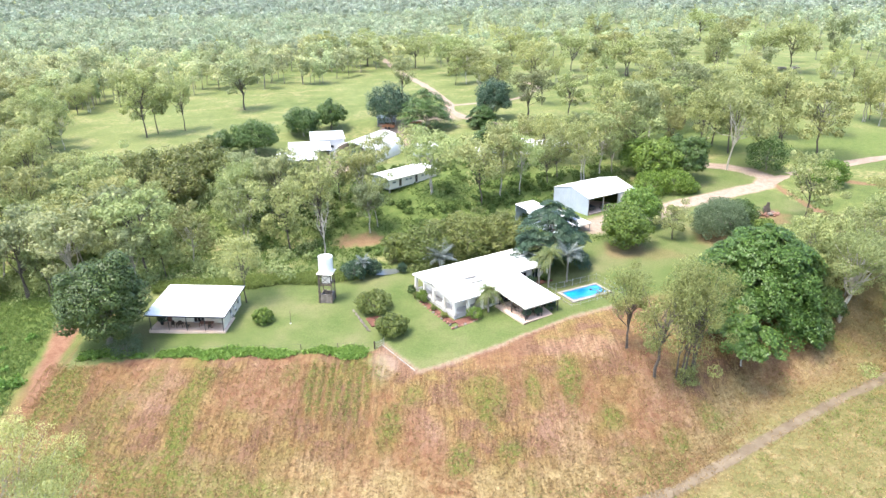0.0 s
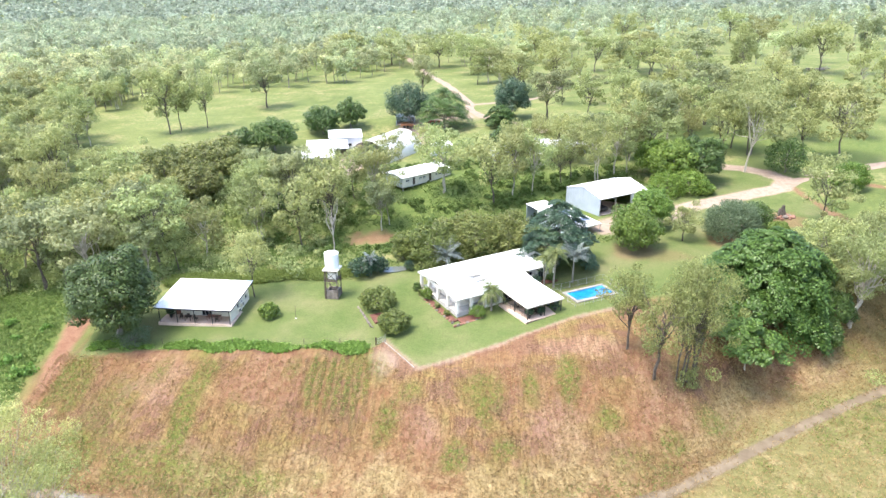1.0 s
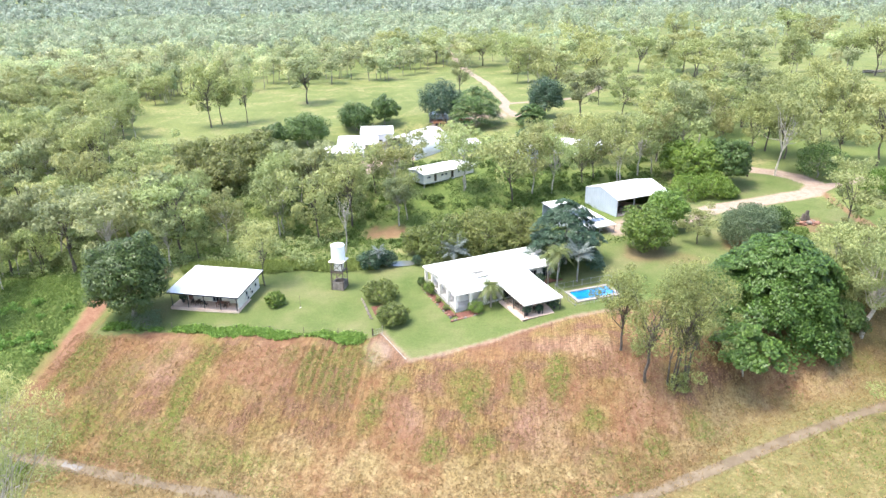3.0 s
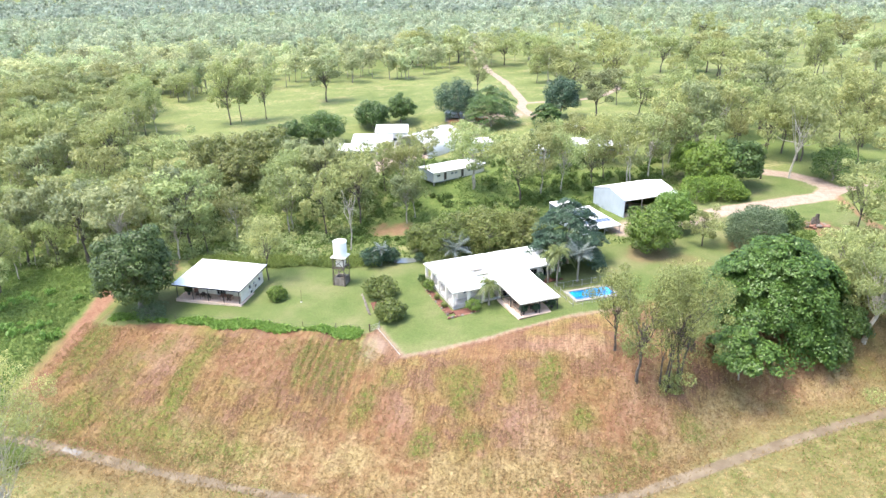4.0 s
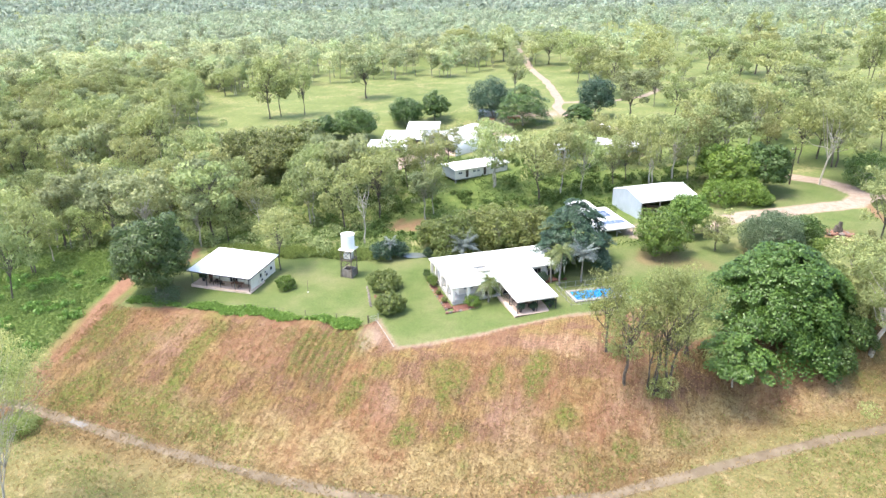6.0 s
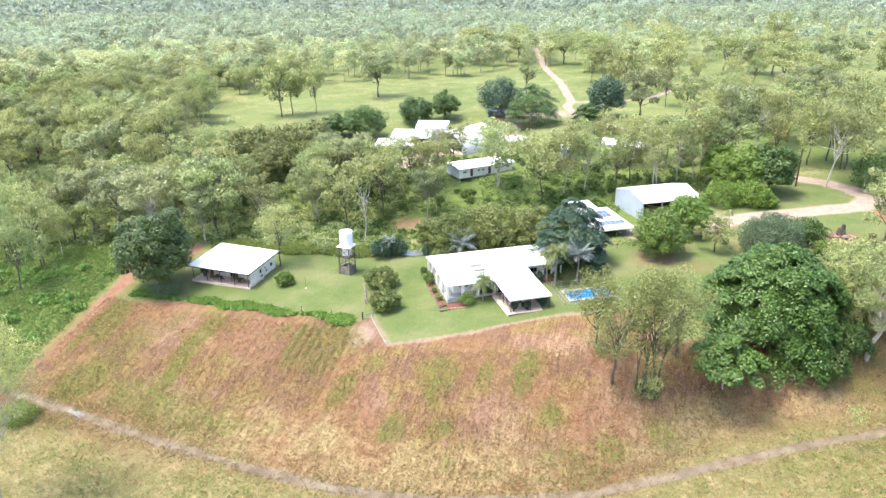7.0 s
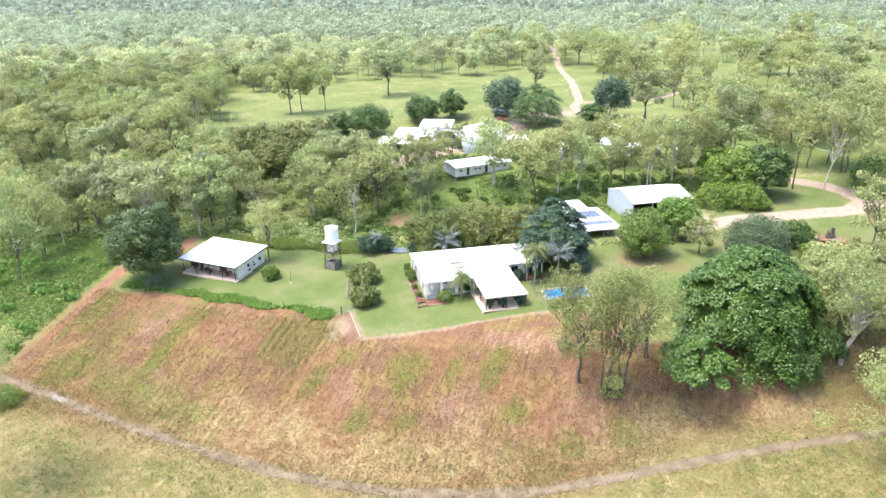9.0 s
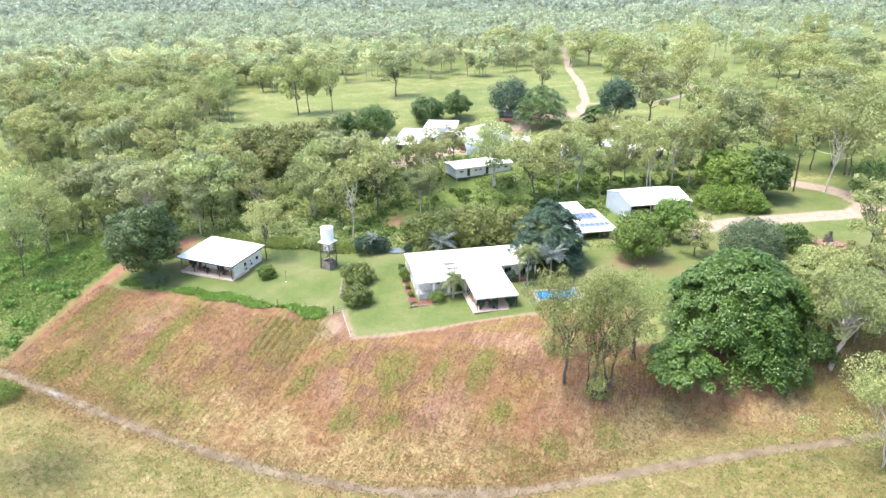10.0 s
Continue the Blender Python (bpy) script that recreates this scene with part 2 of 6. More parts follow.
YARD_ROAD = [(-33.1, 170.2), (-26.5, 200.4), (-15.6, 221.2), (-12.1, 228.4), (3.0, 240.0)]
YARD_APRON = [(-32.3, 190.0), (-26.4, 195.6), (-16.4, 209.2), (-11.5, 215.9), (-16.8, 226.5), (-15.0, 232.0)]
LOOP_ROAD = [(3, 258), (24, 263), (33, 272), (41, 293), (36, 310)]
LAWN_EDGE = [(-9, 90.6), (-3.5, 83.2), (1.0, 85.2), (9, 89.3), (15.6, 93.1), (20, 96.1), (28, 99.8)]
HOUSE_LAWN = [(-55, 87), (-46, 88.6), (-10.4, 88.6), (-9, 90.6), (-3.5, 83.4), (1.0, 85.4), (9, 89.5), (15.6, 93.3), (20, 96.3), (28, 100.0), (36, 104), (50, 112), (70, 121), (79, 130), (76.5, 146), (72, 152), (76, 166), (66, 174), (57, 168), (50, 152), (36, 128), (24, 122), (12, 119), (-8, 117), (-18, 112.5), (-35, 110), (-50, 106), (-57, 99)]


def spread(low, high, dense_low, dense_high, step, far_low, far_high):
    core = np.arange(dense_low, dense_high + step / 2, step)
    up, down, d = [dense_high], [dense_low], step
    while up[-1] < far_high:
        d *= 1.16
        up.append(up[-1] + d)
    d = step
    while down[-1] > far_low:
        d *= 1.16
        down.append(down[-1] - d)
    return np.array(down[:0:-1] + list(core) + up[1:])


def green_cover(x, y):
    """Where weeds grow on the bank: strips that run straight down it, and patches."""
    n = wander(x * 1.0, y * 0.25, 1.5, 6) * 0.6 + 0.5 * wander(x, y, 2.6, 11)
    v = smooth(2.2, 0.8, np.abs(x + 34.6 + 0.4 * np.sin(y * 0.5)) + 0.5 * n) * smooth(66, 70, y) * smooth(87, 85, y)
    for cx, cy, rx, ry, k in ((-13.2, 82.2, 6.0, 7.0, 1.7), (-7, 74.5, 2.2, 4.5, 0.9), (5.7, 78, 3.0, 6.5, 0.9), (2.2, 69.3, 1.9, 2.4, 1.1), (17.6, 82.3, 2.2, 5.5, 1.0), (21.8, 75.6, 3.0, 2.6, 1.0), (30, 73.1, 2.2, 1.8, 0.9), (-4.6, 78.6, 2.4, 2.2, 0.7), (60, 95.6, 8, 1.8, 1.3), (50, 86.0, 6, 1.4, 0.4), (36, 78, 3, 2.2, 0.7), (-46, 76, 5, 9, 0.6), (-28, 66, 12, 3.5, 0.6), (25, 70, 6, 3, 0.5), (-41, 84, 2, 4, 0.7), (-48, 69.5, 7, 5, 1.0), (-36, 68, 9, 4.5, 0.9), (-22, 66, 8, 2.5, 0.8), (-52, 80, 2.5, 7, 0.8), (-54.6, 84, 1.9, 7.5, 2.2), (-55.0, 77, 1.2, 6, 1.2), (12, 80, 2.0, 4.5, 0.8), (8.5, 70.5, 3.0, 2.2, 0.9)):
        v = np.maximum(v, k * smooth(1.15, 0.3, np.hypot((x - cx) / rx, (y - cy) / ry) + 0.45 * n))
    rows = smooth(-20, -17, x) * smooth(-8.5, -9.5, x) * smooth(72, 76, y)
    v = v * (1 - rows * 0.9 * (0.5 - 0.5 * np.sin(x * 4.8 + 0.1 * y)))
    return np.clip(v + 0.55 * smooth(0.55, 0.95, n), 0, 1)


def ROW(x, y):
    """Old slashing rows that run straight down the bank."""
    return np.sin(x * 4.8 + 0.1 * y + 0.9 * np.sin(y * 0.37 + x * 0.23) + 0.7 * np.sin(x * 0.61))


def build_ground():
    xs = spread(0, 0, -80, 95, 0.6, -4200, 4200)
    xs = np.sort(np.concatenate([xs[(xs < -57) | (xs > 39)], np.arange(-56.8, 38.9, 0.32)]))
    ys = spread(0, 0, 50, 178, 0.6, -900, 4600)
    gx, gy = np.meshgrid(xs, ys)
    gz = ground_z(gx, gy)
    near = smooth(130, 85, np.hypot(gx - 10, gy - 108))
    lawn = inside(gx, gy, HOUSE_LAWN)
    top, foot = np.interp(gx, TOP_X, TOP_Y), np.interp(gx, FOOT_X, FOOT_Y)
    s = (top - gy) / (top - foot)
    above = smooth(-58, -54, gx) * smooth(40, 32, gx) * smooth(-0.72, -0.6, s)
    bank = np.maximum(smooth(0.0, 0.08, s), above) * smooth(1.3, 0.9, s + 0.08 * wander(gx, gy, 4, 1)) * smooth(-62, -57, gx) * smooth(84, 52, gx + 3 * wander(gx, gy, 4, 6)) * (1 - lawn)
    track = away(gx, gy, RIVER_TRACK)
    gz = gz + smooth(0.7, 2.2, track) * near * (0.06 + 0.10 * (1 - lawn)) * (wander(gx, gy, 2.2, 3) * 0.5 + wander(gx, gy, 7.0, 5)) * (1 - 0.7 * lawn)
    wob = 0.5 * wander(gx, gy, 2.5, 9) + 0.4 * wander(gx, gy, 0.9, 4)
    edge = smooth(0.6, 0.2, away(gx, gy, LAWN_EDGE) + 0.3 * wob)
    red = np.maximum.reduce([smooth(1.0, 0.6, (away(gx, gy, RED_TRACK) + 0.6 * wob) / (0.7 + 1.75 * smooth(74, 100, gy))) * (0.18 + 0.82 * smooth(73, 88, gy)), 0.8 * smooth(1.2, 0.5, away(gx, gy, RED_STRIP) + wob), 0.8 * smooth(1.6, 0.6, away(gx, gy, RED_STRIP_BACK) + wob),
                             smooth(7.5, 3.0, np.hypot(gx + 16.5, (gy - 138.5) * 1.5) + 4 * wob) * 0.8, smooth(6, 4, np.hypot(gx - 67, gy - 134.5) * 1.2 + 2 * wob) * 0.55,
                             smooth(5, 3.5, np.hypot(gx + 57, (gy - 108)) + 2 * wob), 0.28 * smooth(5.5, 2.5, np.hypot(gx - 40.0, (gy - 118) * 1.5) + 2 * wob), 0.4 * smooth(5, 3, np.hypot(gx - 34.3, gy - 120.6) + wob), 0.55 * smooth(7, 4, np.hypot(gx - 53.8, (gy - 124.4) * 1.3) + 2 * wob)])
    gravel = np.maximum.reduce([smooth(2.7, 2.1, away(gx, gy, DRIVE) + 0.4 * wob),
                                smooth(6.0, 3.5, away(gx, gy, YARD_ROAD) + 2 * wob), smooth(5.5, 3.0, away(gx, gy, YARD_APRON) + 2 * wob),
                                smooth(1.2, 0.4, away(gx, gy, [(31, 133), (36, 138), (43, 142)]) / 4 + 0.2 * wob), 0.45 * edge, 0.45 * (1 - lawn) * smooth(1.1, 0.4, np.hypot((gx + 8.4) / 2.6, (gy - 85) / 4.5) + 0.4 * wob)])
    mud = 0.6 * smooth(1.15, 0.5, track + 0.3 * wob)
    cover_a = np.stack([lawn * 1.0, bank, red, gravel], -1)
    bare = smooth(-0.1, 0.55, wander(gx, gy, 5.0, 2) + 0.35 * wander(gx, gy, 1.6, 8)) * bank
    green = green_cover(gx, gy) * bank
    bare = np.maximum(bare, bank * 0.9 * np.maximum(smooth(7, 3, np.hypot(gx + 44, (gy - 85.5) * 1.6)), smooth(6, 2, np.hypot(gx + 24, (gy - 82) * 1.2))))
    furrow = np.maximum(smooth(-22, -18, gx) * smooth(-8.0, -9.0, gx) * smooth(70, 76, gy), 0.30 * smooth(-0.2, 0.7, wander(gx, gy * 0.3, 5.0, 14)) * smooth(-54, -48, gx) * smooth(0, -8, gx)) * bank * (0.55 + 0.6 * wander(gx * 2.0, gy * 0.5, 3.0, 21))
    gz = gz + furrow * 0.2 * ROW(gx, gy)
    flat = smooth(0.6, 1.0, (top - gy) / (top - foot)) * smooth(-130, -80, gx)
    flat = np.maximum(flat, smooth(48, 60, gx) * smooth(0.0, 0.12, s))
    cover_b = np.stack([mud, bare, green, flat], -1)
    strawy = smooth(0.55, 0.80, s + 0.12 * wander(gx, gy, 3.5, 12)) * smooth(1.35, 1.05, s) * smooth(-48, -30, gx) * smooth(90, 64, gx)
    rosy = np.zeros_like(gx)
    for cx, cy, rx, ry in ((15.9, 74, 4.0, 5.5), (23.6, 72.6, 2.6, 1.8), (20, 88, 7.0, 3.0), (-24, 82, 5, 6), (30, 79, 4, 7), (-2, 72, 3, 3), (-40, 82, 4, 6), (60, 90, 11, 4)):
        rosy = np.maximum(rosy, smooth(1.2, 0.5, np.hypot((gx - cx) / rx, (gy - cy) / ry) + 0.5 * wob))
    lush = np.maximum.reduce([smooth(1.15, 0.7, np.hypot((gx - 8) / 34, (gy - 150) / 27) + 0.12 * wob), smooth(1.1, 0.75, np.hypot((gx + 82) / 27, (gy - 90) / 27) + 0.15 * wob),
                              0.8 * smooth(-0.3, 0.5, wander(gx, gy, 22, 17)) * smooth(35, 60, gx) * smooth(165, 178, gy) * smooth(330, 240, gy)]) * (1 - lawn)
    cover_c = np.stack([strawy, rosy, lush, 0 * strawy], -1)
    h, w = gx.shape
    v = np.stack([gx, gy, gz], -1).reshape(-1, 3)
    i = np.arange(h * w).reshape(h, w)
    f = np.stack([i[:-1, :-1], i[:-1, 1:], i[1:, 1:], i[1:, :-1]], -1).reshape(-1, 4)
    me = quads("ground", v, f)
    for name, data in (("cover_a", cover_a), ("cover_b", cover_b), ("cover_c", cover_c)):
        a = me.attributes.new(name, "FLOAT_COLOR", "POINT")
        a.data.foreach_set("color", np.ascontiguousarray(data.reshape(-1), np.float32))
    me.polygons.foreach_set("use_smooth", np.ones(len(f), bool))
    me.materials.append(LAND)
    return tagged(new("ground", me), "mown lawn, dry grassy bank, paddocks and dirt tracks", "ground", kind="structure")


def quads(name, v, f):
    """A mesh from arrays of corners and of four-cornered faces."""
    me = bpy.data.meshes.new(name)
    v, f = np.asarray(v, np.float32), np.asarray(f, np.int32)
    me.vertices.add(len(v))
    me.vertices.foreach_set("co", v.ravel())
    me.loops.add(f.size)
    me.loops.foreach_set("vertex_index", f.ravel())
    me.polygons.add(len(f))
    me.polygons.foreach_set("loop_start", np.arange(0, f.size, f.shape[1], dtype=np.int32))
    me.update(calc_edges=True)
    return me


def land_material():
    m, t, b = material("land", 0.95)
    b.inputs["Specular IOR Level"].default_value = 0.15
    masks = []
    for name in ("cover_a", "cover_b", "cover_c"):
        a = t.nodes.new("ShaderNodeAttribute")
        a.attribute_name = name
        s = t.nodes.new("ShaderNodeSeparateColor")
        t.links.new(a.outputs["Color"], s.inputs[0])
        masks += [s.outputs[0], s.outputs[1], s.outputs[2], a.outputs["Alpha"]]
    lawn, bank, red, gravel, mud, bare, green, flat, foot_straw, rosy, lush = masks[:11]
    broad, patch, tuft, fine = noise_at(t, 0.012, 5), noise_at(t, 0.11, 6, 0.62), noise_at(t, 0.9, 5, 0.65), noise_at(t, 5.0, 4, 0.7)
    # rough paddock
    c = ramp(t, patch, ((0.32, (0.066, 0.100, 0.026)), (0.50, (0.140, 0.165, 0.050)), (0.66, (0.262, 0.228, 0.108))))
    c = mix(t, ramp(t, tuft, ((0.42, (0, 0, 0)), (0.62, (1, 1, 1)))), c, (0.091, 0.117, 0.035))
    c = mix(t, ramp(t, broad, ((0.4, (0, 0, 0)), (0.62, (0.38, 0.38, 0.38)))), c, (0.210, 0.228, 0.088))
    c = mix(t, maths(t, "MULTIPLY", lush, 0.85), c, ramp(t, tuft, ((0.34, (0.062, 0.098, 0.022)), (0.50, (0.098, 0.140, 0.034)), (0.66, (0.140, 0.165, 0.050)))))
    # river flat, paler and drier
    dry = ramp(t, noise_at(t, 0.34, 6, 0.68), ((0.32, (0.107, 0.110, 0.035)), (0.46, (0.182, 0.157, 0.062)), (0.58, (0.249, 0.202, 0.094)), (0.72, (0.310, 0.245, 0.130))))
    dry = mix(t, ramp(t, tuft, ((0.42, (0, 0, 0)), (0.58, (0.8, 0.8, 0.8)))), dry, (0.142, 0.133, 0.046))
    dry = mix(t, ramp(t, noise_at(t, 2.4, 5, 0.75), ((0.38, (0.8, 0.8, 0.8)), (0.52, (0, 0, 0)))), dry, (0.084, 0.079, 0.029))
    c = mix(t, flat, c, dry)
    # lawn
    g = ramp(t, patch, ((0.34, (0.080, 0.114, 0.030)), (0.50, (0.118, 0.141, 0.047)), (0.62, (0.160, 0.162, 0.069)), (0.76, (0.210, 0.181, 0.095))))
    g = mix(t, maths(t, "MULTIPLY", tuft, 0.4), g, (0.077, 0.111, 0.031))
    c = mix(t, lawn, c, g)
    # dry bank, streaked down the slope
    down = noise_at(t, 0.6, 7, 0.75, (2.6, 0.34, 1), 3)
    thin = noise_at(t, 1.3, 5, 0.7, (4.2, 0.16, 1), 2)
    down = maths(t, "ADD", maths(t, "MULTIPLY", down, 0.5), maths(t, "MULTIPLY", thin, 0.5))
    blot = noise_at(t, 0.22, 5, 0.6)
    s = ramp(t, down, ((0.36, (0.078, 0.040, 0.018)), (0.45, (0.147, 0.084, 0.036)), (0.53, (0.213, 0.137, 0.060)), (0.60, (0.260, 0.184, 0.086)), (0.70, (0.166, 0.132, 0.041))))
    pink = ramp(t, down, ((0.34, (0.089, 0.044, 0.029)), (0.50, (0.151, 0.081, 0.052)), (0.66, (0.233, 0.143, 0.093))))
    s = mix(t, ramp(t, blot, ((0.49, (0, 0, 0)), (0.56, (0.85, 0.85, 0.85)))), s, pink)
    s = mix(t, ramp(t, blot, ((0.36, (0.75, 0.75, 0.75)), (0.45, (0, 0, 0)))), s, ramp(t, tuft, ((0.35, (0.116, 0.096, 0.027)), (0.65, (0.233, 0.177, 0.065)))))
    s = mix(t, maths(t, "MULTIPLY", rosy, 0.55), s, ramp(t, down, ((0.36, (0.135, 0.068, 0.046)), (0.48, (0.230, 0.132, 0.092)), (0.62, (0.330, 0.220, 0.158)))))
    # straw left lying along the foot
    straw = ramp(t, maths(t, "ADD", maths(t, "MULTIPLY", down, 0.6), maths(t, "MULTIPLY", tuft, 0.4)), ((0.36, (0.124, 0.086, 0.036)), (0.50, (0.244, 0.183, 0.086)), (0.64, (0.357, 0.274, 0.140))))
    s = mix(t, maths(t, "MULTIPLY", foot_straw, ramp(t, noise_at(t, 0.5, 5, 0.7), ((0.36, (0.25, 0.25, 0.25)), (0.55, (1, 1, 1))))), s, straw)
    s = mix(t, ramp(t, noise_at(t, 2.6, 5, 0.75), ((0.36, (0.85, 0.85, 0.85)), (0.50, (0, 0, 0)))), s, (0.058, 0.035, 0.014))
    soil = ramp(t, tuft, ((0.35, (0.116, 0.052, 0.027)), (0.50, (0.183, 0.094, 0.048)), (0.65, (0.248, 0.148, 0.084))))
    s = mix(t, maths(t, "MULTIPLY", bare, ramp(t, tuft, ((0.3, (0.9, 0.9, 0.9)), (0.7, (0.3, 0.3, 0.3))))), s, soil)
    s = mix(t, maths(t, "MULTIPLY", green, ramp(t, noise_at(t, 1.6, 5, 0.7), ((0.40, (0.1, 0.1, 0.1)), (0.56, (0.9, 0.9, 0.9))))), s, ramp(t, fine, ((0.35, (0.062, 0.081, 0.013)), (0.65, (0.128, 0.150, 0.032)))))
    c = mix(t, bank, c, s)
    c = mix(t, red, c, ramp(t, tuft, ((0.3, (0.165, 0.080, 0.048)), (0.7, (0.255, 0.145, 0.092)))))
    c = mix(t, gravel, c, ramp(t, tuft, ((0.3, (0.260, 0.186, 0.136)), (0.7, (0.366, 0.285, 0.223)))))
    c = mix(t, maths(t, "MULTIPLY", mud, ramp(t, tuft, ((0.3, (1, 1, 1)), (0.75, (0.7, 0.7, 0.7))))), c, ramp(t, fine, ((0.3, (0.100, 0.074, 0.048)), (0.7, (0.225, 0.178, 0.120)))))
    c = mix(t, ramp(t, fine, ((0.38, (0.55, 0.55, 0.55)), (0.62, (0, 0, 0)))), c, mix(t, 1.0, c, (0.5, 0.5, 0.5), "MULTIPLY"))
    t.links.new(c, b.inputs["Base Color"])
    bump(t, b, maths(t, "ADD", maths(t, "MULTIPLY", tuft, 0.6), maths(t, "MULTIPLY", fine, 0.4)), 0.55, 0.25)
    return m


LAND = land_material()
GRAVEL = plain("pinkish_dirt_road", (0.22, 0.155, 0.112), (0.31, 0.24, 0.18), 0.6, 0.95, 0.0, 4.0, 0.4)
build_ground()


def dirt_road(line, half, seed, label, mat=None):
    """A ribbon of bare dirt on the ground with wandering edges."""
    pts = [np.array(p, float) for p in line]
    fine = [pts[0]]
    for a, b in zip(pts, pts[1:]):
        n = max(2, int(np.linalg.norm(b - a) / 2.0))
        fine += [a + (b - a) * k / n for k in range(1, n + 1)]
    p = np.array(fine)
    for _ in range(6):
        p[1:-1] = (p[:-2] + 2 * p[1:-1] + p[2:]) / 4
    d = np.gradient(p, axis=0)
    side = np.stack([-d[:, 1], d[:, 0]], 1) / np.linalg.norm(d, axis=1)[:, None]
    rng = np.random.default_rng(seed)
    cols = np.linspace(-1, 1, 5)
    w = half * (1 + 0.30 * rng.normal(size=(len(p), 2)))
    w[1:-1] = (w[:-2] + w[1:-1] + w[2:]) / 3
    q = np.stack([p + side * c * (w[:, :1] if c < 0 else w[:, 1:]) for c in cols], 1)
    z = ground_z(q[..., 0], q[..., 1]) + (0.12 if mat and half < 0.4 else 0.09) - 0.05 * np.abs(cols)[None]
    v = np.concatenate([q, z[..., None]], -1).reshape(-1, 3)
    i = np.arange(len(v)).reshape(len(p), 5)
    f = np.stack([i[:-1, :-1], i[:-1, 1:], i[1:, 1:], i[1:, :-1]], -1).reshape(-1, 4)
    me = quads("dirt_road", v, f)
    me.materials.append(mat or GRAVEL)
    tagged(new("dirt_road", me), label, "road", kind="structure")


MUD = plain("damp_track_earth", (0.100, 0.075, 0.048), (0.225, 0.178, 0.122), 0.45, 0.97, 0.0, 3.0, 0.5)
MUD.node_tree.nodes["Principled BSDF"].inputs["Specular IOR Level"].default_value = 0.1
dirt_road(RIVER_TRACK, 0.78, 4, "narrow brown vehicle track along the foot of the bank", MUD)
PUDDLE = plain("drying_puddle", (0.13, 0.115, 0.095), (0.20, 0.182, 0.155), 1.0, 0.6, 0.0, 6.0, 0.02)
dirt_road([(-45.4, 63.95), (-44.0, 63.7), (-42.4, 63.35)], 0.34, 6, "small pale puddle on the river track", PUDDLE)
dirt_road(FAR_ROAD, 1.7, 1, "pinkish dirt road winding into the paddocks")
dirt_road(LOOP_ROAD, 1.3, 2, "narrow dirt track curving through grass")
dirt_road(DRIVE_RIGHT, 1.7, 3, "pinkish dirt road leaving the drive")


# shapes
def at_ground(x, y):
    return float(ground_z(x, y))


def box(bm, c, s, turn=0.0, tilt=0.0):
    """A box of size s about c, turned about z and tilted about its own x."""
    m = Matrix.Translation(c) @ Matrix.Rotation(radians(turn), 4, "Z") @ Matrix.Rotation(radians(tilt), 4, "X") @ Matrix.Diagonal((*s, 1))
    bmesh.ops.create_cube(bm, size=1.0, matrix=m)
    return bm


def rod(bm, a, b, r0, r1=None, sides=8, cap=True):
    a, b = Vector(a), Vector(b)
    q = (b - a).to_track_quat("Z", "Y").to_matrix().to_4x4()
    m = Matrix.Translation((a + b) / 2) @ q
    bmesh.ops.create_cone(bm, cap_ends=cap, segments=sides, radius1=r0, radius2=r0 if r1 is None else r1, depth=(b - a).length, matrix=m)
    return bm


def boulder(bm, c, s, seed):
    rnd = random.Random(seed)
    r = bmesh.ops.create_icosphere(bm, subdivisions=2, radius=1.0)
    for v in r["verts"]:
        k = 1 + 0.22 * noise.noise(v.co * 1.6 + Vector((seed * 3.1, 0, 0)))
        v.co = Vector((v.co.x * s[0] * k + c[0], v.co.y * s[1] * k + c[1], v.co.z * s[2] * k + c[2]))
    return bm


def finish(bm, name, mat, soft=False):
    me = bpy.data.meshes.new(name)
    bm.to_mesh(me)
    bm.free()
    me.materials.append(mat)
    if soft:
        me.polygons.foreach_set("use_smooth", np.ones(len(me.polygons), bool))
    return me


def part(name, bm, mat, parent, label="", soft=False):
    me = finish(bm, name, mat, soft) if isinstance(bm, bmesh.types.BMesh) else bm
    ob = new(name, me)
    ob.parent = parent
    return tagged(ob, label)


def thing(name, m, label, category, group="", kind=""):
    ob = new(name)
    ob.empty_display_size = 0.2
    ob.matrix_basis = m
    return tagged(ob, label, category, group, kind)


def bm_new():
    return bmesh.new()


def sheet_roof(bm, w, d, z_front, z_back, ox=0.0, oy=0.0, rib=0.76, thick=0.05):
    """A steel roof sheet with raised ribs running down its slope, and a fascia under its edges."""
    n = max(3, int(round(w / rib)))
    step, prof = w / n, []
    for k in range(n):
        x = ox + k * step
        prof += [(x, 0.0), (x + step * 0.82, 0.0), (x + step * 0.87, 0.045), (x + step * 0.95, 0.045)]
    prof.append((ox + w, 0.0))
    rows = []
    for y, z in ((oy, z_front), (oy + d, z_back)):
        rows.append([bm.verts.new((x, y, z + h)) for x, h in prof])
    for a, b, c, e in zip(rows[0], rows[0][1:], rows[1][1:], rows[1]):
        bm.faces.new((a, b, c, e))
    lower = [bm.verts.new(p) for p in ((ox, oy, z_front - thick), (ox + w, oy, z_front - thick), (ox + w, oy + d, z_back - thick), (ox, oy + d, z_back - thick))]
    bm.faces.new(lower[::-1])
    return bm


